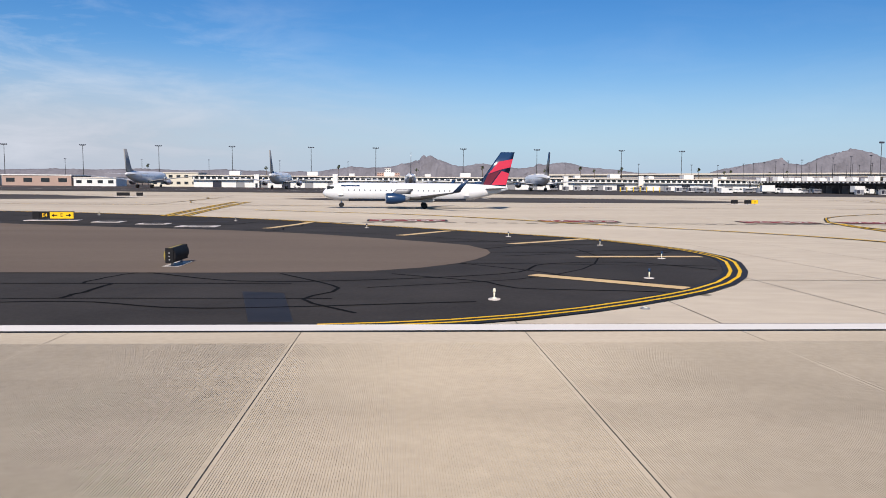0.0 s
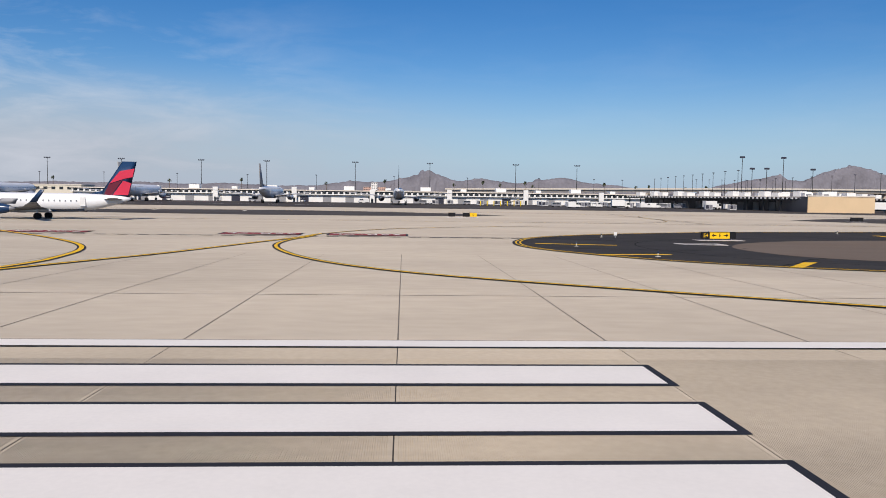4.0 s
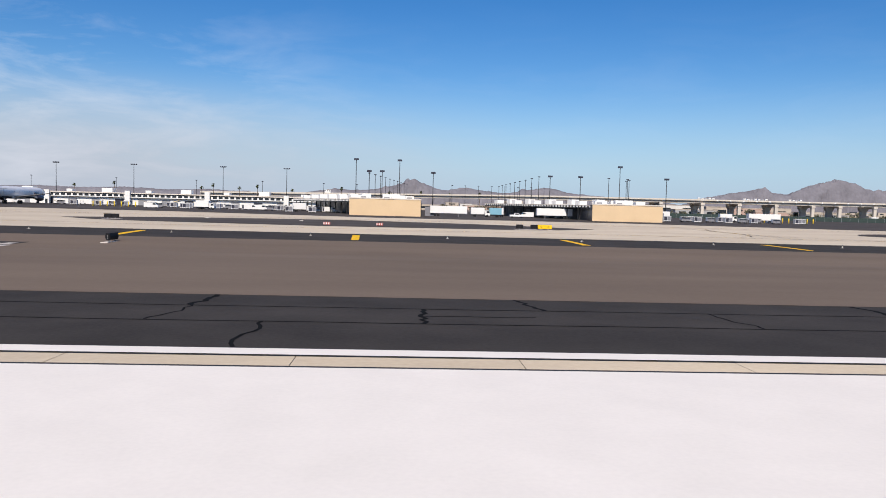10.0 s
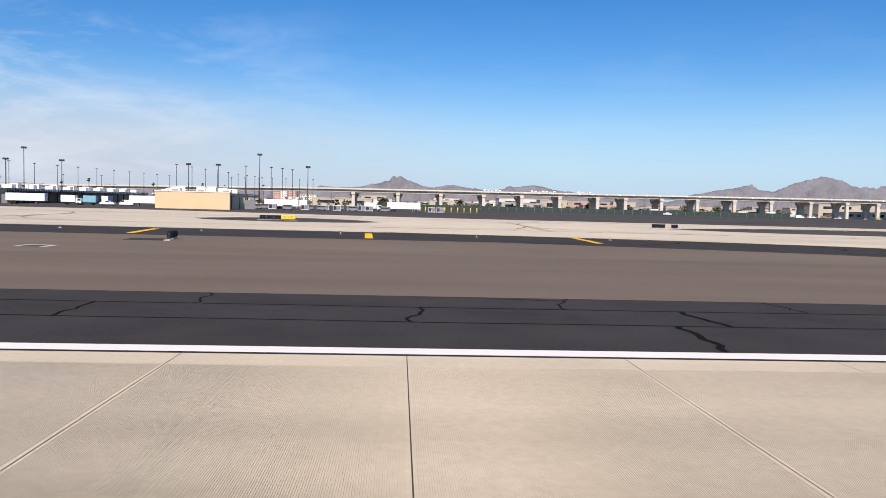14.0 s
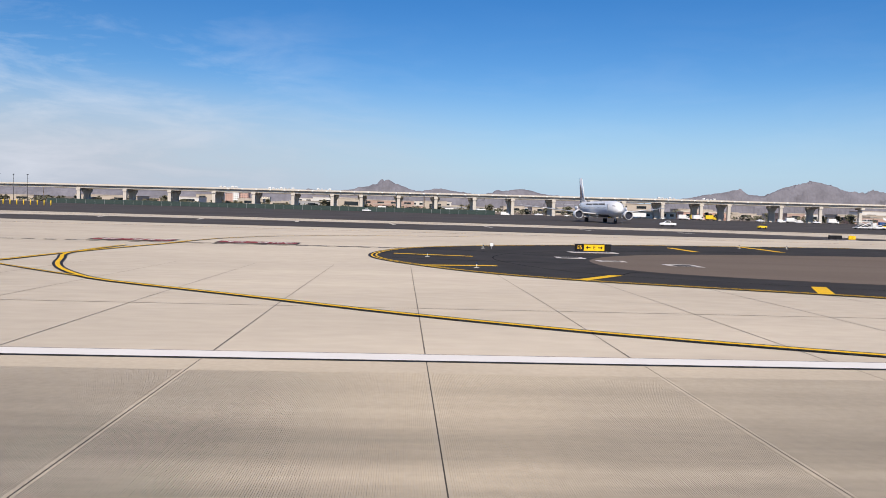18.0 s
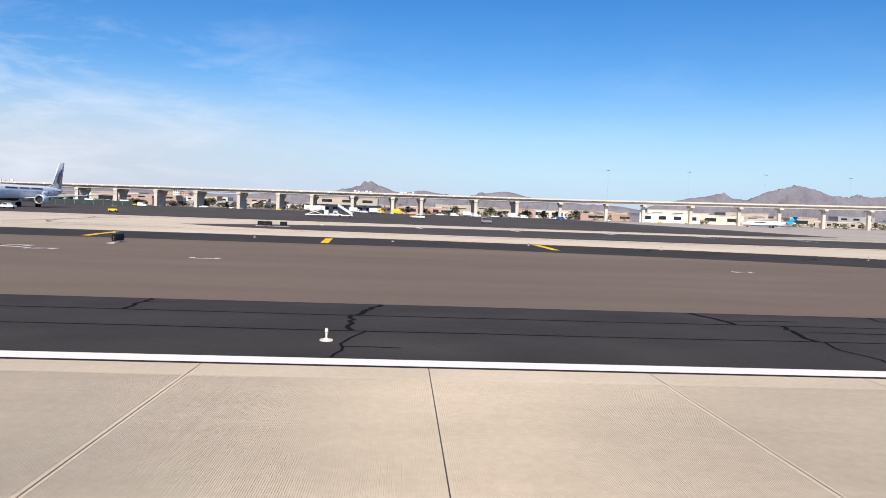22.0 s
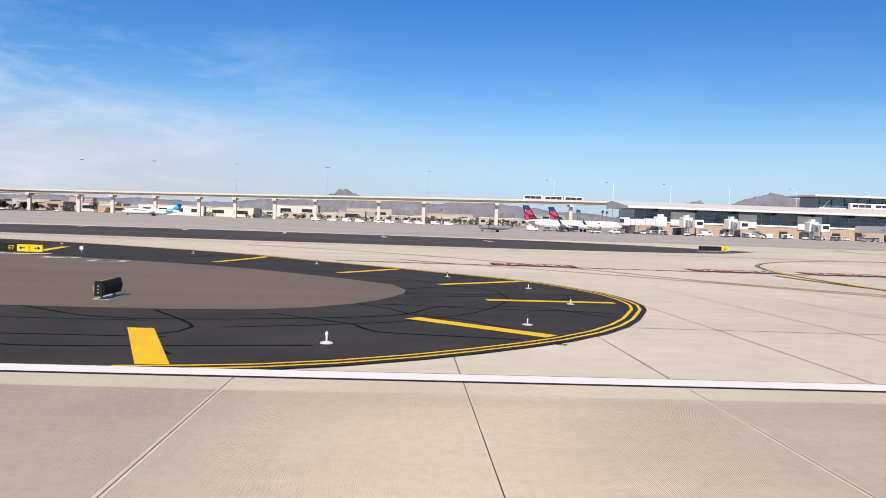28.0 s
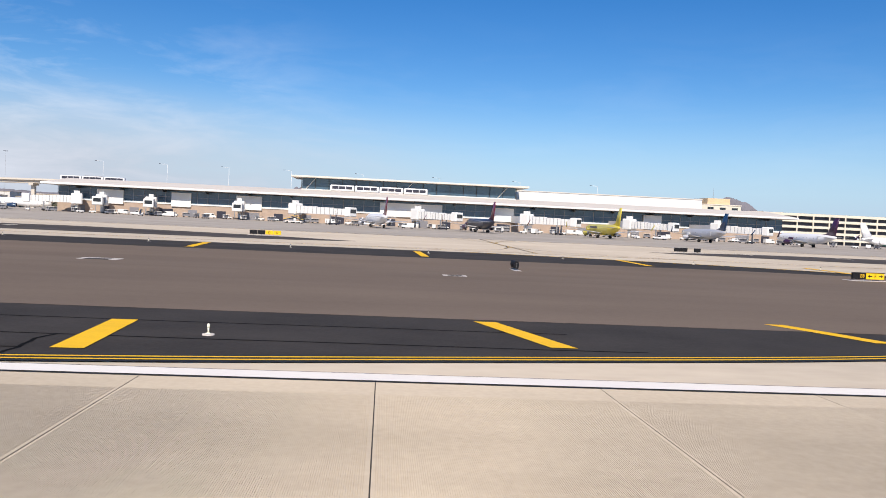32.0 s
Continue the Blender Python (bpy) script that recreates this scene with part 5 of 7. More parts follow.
def aircraft(name, label, x, y, rz, L, r, cz, span, fin_top, paint, eng, tee=False, rear=False, winglet=0.0, bars=None, emblem=None, belly=None, prop=False):
    """An airliner, nose along its own x; paint: body, fin, engine, wing."""
    body, fin, engc, wingc = paint
    t = thing(name, label, "aircraft", x, y, None, rz)
    # fuselage
    prof = [(0.5, .06, -.18), (.493, .30, -.14), (.478, .55, -.09), (.455, .77, -.04), (.42, .93, -.01), (.37, 1, 0), (.2, 1, 0), (0, 1, 0), (-.15, 1, 0), (-.24, .97, .03), (-.32, .82, .14), (-.40, .58, .30), (-.46, .34, .42), (-.5, .12, .50)]
    bm_ = bmesh.new()
    loft(bm_, [ring_yz(p * L, 0, cz + dz * r, k * r, k * r * 1.04) for p, k, dz in prof])
    part("fuselage", bm_, body, t)
    if belly:
        bm_ = bmesh.new()
        for p0, p1 in ((.36, .1), (.1, -.15), (-.15, -.27)):
            a0, a1 = [], []
            for i in range(9):
                an = math.pi * (1.25 + .5 * i / 8)
                a0.append((p0 * L, 1.012 * r * math.cos(an), cz + 1.05 * r * math.sin(an)))
                a1.append((p1 * L, 1.012 * r * math.cos(an), cz + 1.05 * r * math.sin(an) + (.06 * r if p1 < -.2 else 0)))
            va, vb = [bm_.verts.new(c) for c in a0], [bm_.verts.new(c) for c in a1]
            for i in range(8):
                bm_.faces.new((va[i], va[i + 1], vb[i + 1], vb[i]))
        part("belly", bm_, belly, t)
    part("wing_box", moved(boxes((-.10 * L, -.8 * r, cz - 1.12 * r, .12 * L, .8 * r, cz - .6 * r), bevel=.2 * r)), body, t)
    # windows
    pitch = 0.9 if name == "regional_jet" and y < 200 else (1.3 if L > 60 else 2.2)
    for s_ in (-1, 1):
        k = -.27 * L
        while k < .36 * L:
            bm_ = bmesh.new()
            yw = r * math.cos(.16)
            box(bm_, k, s_ * yw - .015, cz + .12 * r, k + .2, s_ * yw + .03 * s_, cz + .12 * r + .3)
            part("window", bm_, "cabin_pane", t)
            k += pitch
        for p in (.385, -.285):
            part("door", boxes((p * L, s_ * (r + .005) - .02, cz - .35 * r, p * L + .9, s_ * (r + .005) + .02, cz + .62 * r)), "panel_white" if body in ("white", "silver") else body, t)
        if bars:
            for b0, b1, zc, hh, m_ in bars:
                bm_ = bmesh.new()
                yy = s_ * r * math.cos(math.asin(min(.95, zc)))
                box(bm_, b0 * L, yy - .03, cz + zc * r - hh / 2, b1 * L, yy + .04 * s_, cz + zc * r + hh / 2)
                part("livery_bar", bm_, m_, t, "dark bar where lettering stands on the fuselage")
        # cockpit panes
        for k in range(3):
            p = .468 - .011 * k
            kk = .66 + .09 * k
            part("cockpit_pane", moved(boxes((p * L - .3, s_ * kk * r * .82 - .06, cz + .28 * r, p * L + .22, s_ * kk * r * .82 + .06, cz + .28 * r + .5)), 0, 0, 0), "pane", t)
    # wings
    hw = span / 2
    root_f, root_b = (.13 * L, 0, 0), (-.09 * L, 0, 0)
    zr = cz - .72 * r
    for s_ in (-1, 1):
        rf, rb = (.13 * L, s_ * .7 * r, zr), (-.09 * L, s_ * .7 * r, zr)
        kf, kb = (-.02 * L, s_ * hw * .4, zr + .035 * hw), (-.11 * L, s_ * hw * .4, zr + .035 * hw)
        tf, tb = (-.17 * L, s_ * hw, zr + .10 * hw), (-.205 * L, s_ * hw, zr + .10 * hw)
        if prop:
            kf, kb, tf, tb = (.06 * L, s_ * hw * .5, zr), (-.06 * L, s_ * hw * .5, zr), (.03 * L, s_ * hw, zr + .05 * hw), (-.05 * L, s_ * hw, zr + .05 * hw)
        w1 = part("wing", slab_wing((rf, rb), (kf, kb), .26 * r + .12, .18 * r), wingc, t)
        part("outer_wing", slab_wing((kf, kb), (tf, tb), .18 * r, .07 * r), wingc, w1)
        if winglet:
            part("winglet", slab_wing((tf, tb), ((tb[0] - .4 * winglet, tb[1] + s_ * .25 * winglet, tb[2] + winglet), (tb[0] - .75 * winglet, tb[1] + s_ * .25 * winglet, tb[2] + winglet)), .07 * r, .03 * r), fin if winglet < 3 else wingc, w1)
        # tailplane
        zt = fin_top - .35 if tee else cz + .42 * r
        hp = span * .19 if not tee else span * .2
        xs0 = -.475 * L if tee else -.40 * L
        part("stabilizer", slab_wing(((xs0 + .045 * L, s_ * .1, zt), (xs0 - .06 * L, s_ * .1, zt)), ((xs0 - .05 * L, s_ * hp, zt + .05 * hp), (xs0 - .085 * L, s_ * hp, zt + .05 * hp)), .12 * r + .05, .06), wingc if not tee else fin, t)
    # fin
    fr = ((-.335 * L, 0, cz + .75 * r), (-.49 * L, 0, cz + .75 * r))
    ft = ((-.46 * L, 0, fin_top), (-.535 * L, 0, fin_top))
    fn = part("fin", slab_wing(fr, ft, .16 * r + .1, .1), fin, t)
    part("fin_fillet", slab_wing(((-.27 * L, 0, cz + .93 * r), (-.40 * L, 0, cz + .8 * r)), ((-.385 * L, 0, cz + 1.5 * r), (-.42 * L, 0, cz + 1.5 * r)), .08 * r + .05, .05), fin, t)
    if emblem:
        for poly, m_ in emblem:
            for s_ in (-1, 1):
                bm_ = bmesh.new()
                vs = []
                for u, v in poly:       # u along the chord, v up the fin
                    a_ = Vector(fr[0]).lerp(Vector(ft[0]), v)
                    b_ = Vector(fr[1]).lerp(Vector(ft[1]), v)
                    c_ = a_.lerp(b_, u)
                    vs.append(bm_.verts.new((c_.x, s_ * (.085 * r + .075), c_.z)))
                bm_.faces.new(vs)
                part("fin_emblem", bm_, m_, fn, "coloured shape on the fin")
    # engines
    ex, ey, ez, er, el = eng
    for s_ in (-1, 1):
        bm_ = bmesh.new()
        if prop:
            loft(bm_, [ring_yz(ex + p * el, s_ * ey, ez, k * er, k * er, 12) for p, k in ((.5, .3), (.42, .8), (0, 1), (-.5, .5))])
            e = part("engine", bm_, engc, t)
            for q in range(4):
                an = q * math.pi / 2 + .4
                pb = bmesh.new()
                tube(pb, (ex + el * .5, s_ * ey, ez), (ex + el * .5, s_ * ey + 1.3 * math.cos(an), ez + 1.3 * math.sin(an)), .09, .05, 6)
                part("blade", pb, "charcoal", e)
            continue
        loft(bm_, [ring_yz(ex + p * el, s_ * ey, ez, k * er, k * er, 18) for p, k in ((.46, .80), (.5, .88), (.49, .95), (.40, 1.0), (.05, 1.0), (-.28, .82), (-.5, .55))], cap=False)
        e = part("engine", bm_, engc, t)
        bm_ = bmesh.new()
        loft(bm_, [ring_yz(ex + p * el, s_ * ey, ez, k * er, k * er, 18) for p, k in ((.495, .93), (.53, .88), (.50, .80))], cap=False)
        part("intake_lip", bm_, "silver", e, "bare metal intake lip")
        bm_ = bmesh.new()
        loft(bm_, [ring_yz(ex + p * el, s_ * ey, ez, k * er, k * er, 18) for p, k in ((.36, .82), (.34, .8))])
        part("fan", bm_, "charcoal", e, "dark fan face")
        bm_ = bmesh.new()
        loft(bm_, [ring_yz(ex + p * el, s_ * ey, ez, k * er, k * er, 12) for p, k in ((-.3, .55), (-.5, .5), (-.72, .2))])
        part("exhaust", bm_, "grey", e)
        if rear:
            part("pylon", boxes((ex - el * .3, min(s_ * ey, s_ * r * .6), ez - .15, ex + el * .3, max(s_ * ey, s_ * r * .6), ez + .15)), body, t)
        else:
            part("pylon", slab_wing(((ex + el * .2, s_ * ey, ez + er * .8), (ex - el * .75, s_ * ey, ez + er * .8)), ((ex - el * .05, s_ * ey, ez + er * 1.75), (ex - el * .9, s_ * ey, ez + er * 1.75)), .25, .2), engc if engc != "navy" else wingc, t)
    # gear
    wr = .26 * r + .12
    for gx, gy, n_ in ((.40 * L, 0, 1), (-.045 * L, -1.3 * r, 2), (-.045 * L, 1.3 * r, 2)):
        g = part("landing_gear", boxes((gx - .12, gy - .12, wr, gx + .12, gy + .12, cz - .5 * r)), "silver", t)
        for k in range(n_ if n_ == 2 and L > 45 else 1):
            for q in (-.28, .28):
                bm_ = bmesh.new()
                xx = gx + (k - .5) * 1.35 * (L > 45 and n_ == 2) * 1.0
                tube(bm_, (xx, gy + q - .14, wr), (xx, gy + q + .14, wr), wr * (0.8 if n_ == 1 else 1), None, 16)
                part("wheel", bm_, "tyre", g)
    return t


TAIL_RED = [([(.05, .02), (.62, .02), (.45, .42)], "maroon"), ([(.10, .34), (.62, .40), (.95, .62), (.2, .70)], "crimson"), ([(.74, .02), (.97, .02), (.97, .45), (.66, .30)], "crimson")]
aircraft("regional_jet", "white regional jet with navy belly and red-and-navy fin", 93.2 + 15.9, 133, 180, 31.7, 1.52, 2.75, 26.0, 9.75,
         ("white", "navy", "navy", "grey"), (3.4, 4.2, 1.75, .92, 3.2), winglet=1.9, belly="navy", bars=[(.30, .40, .62, .42, "navy")],
         emblem=[([(.10, .36), (.24, .72), (.99, .80), (.99, .56), (.60, .50)], "crimson"), ([(.10, .34), (.58, .47), (.42, .04), (.16, .04)], "maroon"), ([(.46, .04), (.62, .45), (.99, .38), (.99, .04)], "crimson")])

for i, (x, y, lab, p) in enumerate(((-9.5, 334, "grey and white wide-body jet parked at the concourse", ("white", "town_grey", "silver", "silver")),
                                    (51.5, 331, "white wide-body jet parked nose to the concourse", ("white", "town_grey", "silver", "silver")),
                                    (111.0, 325, "pale wide-body jet with grey fin parked at the concourse", ("white", "town_grey", "silver", "silver")),
                                    (168.8, 321, "charcoal-tailed wide-body jet parked nose to the concourse", ("white", "charcoal", "charcoal", "silver")))):
    aircraft("wide_body_jet", lab, x, y + 26, 90, 53, 2.5, 4.9, 47.5, 16.6, p, (4.5, 8.0, 2.7, 1.35, 5.0), belly="charcoal" if i == 3 else None)

aircraft("wide_body_jet", "large white wide-body jet with grey belly and dark fin emblem", 758.6, 298.5, -90, 63.0, 2.85, 5.2, 60.5, 18.3,
         ("white", "white", "white", "silver"), (6.5, 9.6, 3.0, 1.75, 6.0), belly="charcoal",
         bars=[(.16, .30, .55, .95, "charcoal"), (.02, .14, .55, .95, "charcoal"), (-.15, 0, .55, .95, "charcoal")], emblem=[([(.35, .25), (.62, .15), (.75, .5), (.6, .78), (.4, .6)], "maroon")])

aircraft("regional_jet", "white and cyan-blue regional jet taxiing past the viaduct", 1122, 452, 180, 33, 1.5, 2.4, 26, 7.3, ("white", "cyan", "cyan", "silver"), (-11.2, 2.6, 3.1, .8, 3.6), tee=True, rear=True,
         belly="cyan", bars=[(.08, .30, .35, .8, "charcoal")])
aircraft("turboprop", "small dark twin propeller aircraft on the ramp", 1303, 285, 160, 13, .8, 1.6, 17, 4.2, ("tailgrey", "tailgrey", "tailgrey", "tailgrey"), (1.0, 2.6, 1.7, .45, 2.4), tee=True, prop=True)

GATE = dict(L=37.5, r=1.95, cz=3.4, span=34, fin_top=11.8, eng=(3.2, 5.6, 1.9, 1.05, 3.8), winglet=2.2)
for x, y, rz, lab, p, em in (
        (1343, 357, 8, "white narrow-body jet with a red-and-navy fin parked at a gate", ("white", "navy", "navy", "white"), TAIL_RED),
        (1358, 374, 8, "white narrow-body jet with a crimson-and-navy fin standing behind another", ("white", "navy", "navy", "white"), TAIL_RED),
        (1530.5, 303.5, 101, "white narrow-body jet with a dark red fin at a jet bridge", ("white", "maroon", "white", "silver"), None),
        (1571.5, 303.5, 98, "dark purple and red narrow-body jet at a jet bridge", ("charcoal", "maroon", "purple", "silver"), None),
        (1619.6, 298.5, 93, "bright yellow narrow-body jet at a jet bridge", ("lime", "lime", "lime", "silver"), None),
        (1664.6, 308.0, 93, "pale grey narrow-body jet with a navy fin at a jet bridge", ("silver", "navy", "white", "silver"), None),
        (1706, 303.5, 95, "white narrow-body jet with a dark purple fin on the ramp", ("white", "purple", "purple", "silver"), None),
        (1774, 344, 5, "white and green narrow-body jet with a green belly on the ramp", ("white", "white", "deepgreen", "silver"), None)):
    g = dict(GATE)
    if x in (1343, 1358):
        g["fin_top"] = 11.6
    aircraft("narrow_body_jet", lab, x, y, rz, paint=p, emblem=em, belly="deepgreen" if "green belly" in lab else None,
             bars=[(.1, .3, .3, 1.1, "deepgreen")] if "green belly" in lab else ([(.05, .28, .3, 1.2, "charcoal")] if "yellow" in lab else None), **g)


# ---- vehicles and ground equipment ----
def wheels(t, spots, r_=0.38, w_=0.24):
    for x, y in spots:
        bm_ = bmesh.new()
        tube(bm_, (x, y - w_ / 2, r_), (x, y + w_ / 2, r_), r_, None, 12)
        part("wheel", bm_, "tyre", t)


def side_shape(prof, w_):
    bm_ = bmesh.new()
    a_ = [bm_.verts.new((x, -w_ / 2, z)) for x, z in prof]
    b_ = [bm_.verts.new((x, w_ / 2, z)) for x, z in prof]
    bm_.faces.new(a_[::-1]); bm_.faces.new(b_)
    for i in range(len(prof)):
        bm_.faces.new((a_[i], a_[(i + 1) % len(prof)], b_[(i + 1) % len(prof)], b_[i]))
    bmesh.ops.bevel(bm_, geom=bm_.edges[:], offset=.05, segments=1, affect='EDGES')
    return bm_


def pickup(col, lab):
    t = thing("pickup_truck", lab, "truck", 0, 0, 0)
    part("body", side_shape([(-2.7, .5), (2.7, .5), (2.7, 1.0), (2.5, 1.12), (1.3, 1.2), (.7, 1.85), (-.7, 1.88), (-.85, 1.2), (-2.7, 1.2)], 1.95), col, t)
    part("window", side_shape([(1.15, 1.22), (.66, 1.76), (-.62, 1.78), (-.72, 1.22)], 1.98), "pane", t)
    for y in (-.7, .7):
        part("headlight", boxes((2.68, y - .2, .8, 2.73, y + .2, .98)), "panel_white", t)
    part("bumper", boxes((2.66, -.95, .45, 2.8, .95, .65)), "grey", t)
    wheels(t, [(1.75, -.85), (1.75, .85), (-1.7, -.85), (-1.7, .85)])
    return t


def van(col, lab):
    t = thing("van", lab, "van", 0, 0, 0)
    part("body", side_shape([(-2.7, .4), (2.6, .4), (2.6, 1.1), (2.0, 1.35), (1.4, 2.2), (-2.7, 2.3)], 1.95), col, t)
    part("windscreen", side_shape([(2.0, 1.4), (1.46, 2.1), (.6, 2.1), (.6, 1.4)], 1.98), "pane", t)
    wheels(t, [(1.7, -.85), (1.7, .85), (-1.7, -.85), (-1.7, .85)])
    return t


def box_truck(col, lab, L_=7.5):
    t = thing("box_truck", lab, "truck", 0, 0, 0)
    part("cargo_box", boxes((-L_ / 2, -1.25, 1.0, L_ / 2 - 2.2, 1.25, 3.6), bevel=.05), col, t)
    part("cab", side_shape([(L_ / 2 - 2.0, .6), (L_ / 2, .6), (L_ / 2, 1.5), (L_ / 2 - .4, 2.5), (L_ / 2 - 2.0, 2.55)], 2.2), col, t)
    part("windscreen", side_shape([(L_ / 2 - .06, 1.55), (L_ / 2 - .38, 2.4), (L_ / 2 - 1.4, 2.4), (L_ / 2 - 1.4, 1.55)], 2.24), "pane", t)
    part("chassis", boxes((-L_ / 2, -.5, .6, L_ / 2 - .3, .5, 1.0)), "charcoal", t)
    wheels(t, [(L_ / 2 - 1.1, -1.0), (L_ / 2 - 1.1, 1.0), (-L_ / 2 + 1.6, -1.0), (-L_ / 2 + 1.6, 1.0)], .48, .3)
    return t


def trailer():
    t = thing("semi_trailer", "long plain white semi-trailer on the apron", "trailer", 0, 0, 0)
    part("cargo_box", boxes((-7, -1.3, 1.2, 7, 1.3, 4.0), bevel=.05), "panel_white", t)
    part("landing_leg", boxes((3.6, -.9, 0, 3.8, .9, 1.2)), "grey", t)
    wheels(t, [(-5.2, -1.0), (-5.2, 1.0), (-3.9, -1.0), (-3.9, 1.0)], .5, .3)
    return t


def tug(col="panel_white"):
    t = thing("baggage_tug", "small white baggage tug with an open cab", "tug", 0, 0, 0)
    part("body", side_shape([(-1.5, .35), (1.5, .35), (1.5, 1.0), (.4, 1.1), (-1.5, 1.0)], 1.4), col, t)
    part("roof", boxes((-1.1, -.65, 1.95, .3, .65, 2.03), bevel=.03), col, t)
    part("cab_frame", boxes(*[(x - .04, y - .04, 1.0, x + .04, y + .04, 1.95) for x in (-1.0, .25) for y in (-.6, .6)]), "charcoal", t)
    wheels(t, [(.95, -.6), (.95, .6), (-.95, -.6), (-.95, .6)], .33, .22)
    return t


def cart():
    t = thing("baggage_cart", "silver-framed baggage cart with curtained sides", "cart", 0, 0, 0, group="baggage carts")
    part("floor", boxes((-1.7, -.8, .5, 1.7, .8, .6)), "grey", t)
    part("canopy", boxes((-1.7, -.82, 1.95, 1.7, .82, 2.05), bevel=.03), "panel_white", t)
    part("end_panel", boxes((-1.7, -.8, .6, -1.62, .8, 1.95)), "panel_white", t)
    part("curtain", boxes((-1.6, -.05, .6, 1.6, .05, 1.95)), "tailgrey", t)
    part("frame", boxes(*[(x - .04, y - .04, .6, x + .04, y + .04, 1.95) for x in (-1.66, 0, 1.66) for y in (-.78, .78)]), "grey", t)
    bm_ = bmesh.new()
    for x in (-1.2, 1.2):
        for y in (-.7, .7):
            tube(bm_, (x, y - .09, .28), (x, y + .09, .28), .28, None, 10)
    part("wheels", bm_, "tyre", t)
    return t


def container():
    t = thing("cargo_container", "silver air-cargo container with open frame doors", "container", 0, 0, 0, group="cargo containers")
    part("body", boxes((-1.5, -.7, .35, 1.5, 1.0, 2.1)), "silver", t)
    part("door", boxes((-1.3, -.76, .5, -.08, -.7, 1.95)), "charcoal", t)
    part("door", boxes((.08, -.76, .5, 1.3, -.7, 1.95)), "tailgrey", t)
    part("frame", boxes((-1.55, -.8, .25, 1.55, 1.05, .37)), "panel_white", t)
    part("roof_edge", boxes((-1.55, -.8, 2.1, 1.55, 1.05, 2.2)), "panel_white", t)
    part("skids", boxes(*[(x - .15, -.6, 0, x + .15, .9, .25) for x in (-1.3, 1.3)]), "grey", t)
    return t


def belt_loader():
    t = thing("belt_loader", "white belt loader with its conveyor raised", "loader", 0, 0, 0)
    part("body", side_shape([(-2.5, .4), (2.2, .4), (2.2, .95), (-2.5, 1.0)], 1.7), "panel_white", t)
    part("conveyor", side_shape([(-3.2, .95), (3.6, 2.6), (3.6, 2.9), (-3.2, 1.2)], .9), "charcoal", t)
    for y in (-.5, .5):
        part("rail", side_shape([(-3.1, 1.5), (3.5, 3.2), (3.5, 3.28), (-3.1, 1.58)], .06), "safety_yellow", t).location.y = S * y
    wheels(t, [(1.4, -.75), (1.4, .75), (-1.6, -.75), (-1.6, .75)], .38, .24)
    return t


def lift_loader():
    """A white scissor loader with open lattice and platform."""
    t = thing("scissor_loader", "white scissor cargo loader with an open lattice platform", "loader", 0, 0, 0)
    part("chassis", boxes((-4.5, -1.4, .5, 4.5, 1.4, .9), bevel=.05), "panel_white", t)
    part("platform", boxes((-4.2, -1.5, 3.0, 2.6, 1.5, 3.25), bevel=.04), "panel_white", t)
    for y in (-1.2, 1.2):
        for a_, b_ in (((-3.6, .9), (2.2, 3.0)), ((-3.6, 3.0), (2.2, .9))):
            bm_ = bmesh.new()
            tube(bm_, (a_[0], y, a_[1]), (b_[0], y, b_[1]), .13, None, 6)
            part("scissor_arm", bm_, "panel_white", t)
        for k in range(6):
            part("post", boxes((-4.1 + 1.3 * k, y + .2 - .03, 3.25, -4.04 + 1.3 * k, y + .2 + .03, 4.2)), "panel_white", t)
        part("handrail", boxes((-4.1, y + .17, 4.2, 2.5, y + .23, 4.27)), "panel_white", t)
    part("cab", boxes((2.8, -1.4, .9, 4.4, 0, 2.6), bevel=.06), "panel_white", t)
    wheels(t, [(3.4, -1.2), (3.4, 1.2), (-3.2, -1.2), (-3.2, 1.2)], .5, .3)
    return t


def stairs_truck():
    t = thing("air_stairs", "white mobile passenger stairs on wheels", "stairs", 0, 0, 0)
    part("chassis", boxes((-3, -1, .5, 3, 1, .95), bevel=.05), "panel_white", t)
    for k in range(12):
        part("step", boxes((-2.6 + .42 * k, -.7, .9 + .26 * k, -2.1 + .42 * k, .7, .98 + .26 * k)), "grey", t)
    for y in (-.75, .75):
        part("side_panel", moved(side_shape([(-2.7, .9), (2.9, 4.2), (2.9, 5.1), (-2.7, 1.8)], .06), 0, y, 0), "panel_white", t)
    wheels(t, [(2, -.9), (2, .9), (-2, -.9), (-2, .9)], .42, .25)
    return t


rv = random.Random(11)


def park(makers, spots):
    protos = {}
    for n_, (k, x, y, rz) in enumerate(spots):
        if k not in protos:
            protos[k] = makers[k]()
            protos[k].matrix_world = at(x, y, None, rz)
        else:
            copy_thing(protos[k], at(x, y, None, rz))


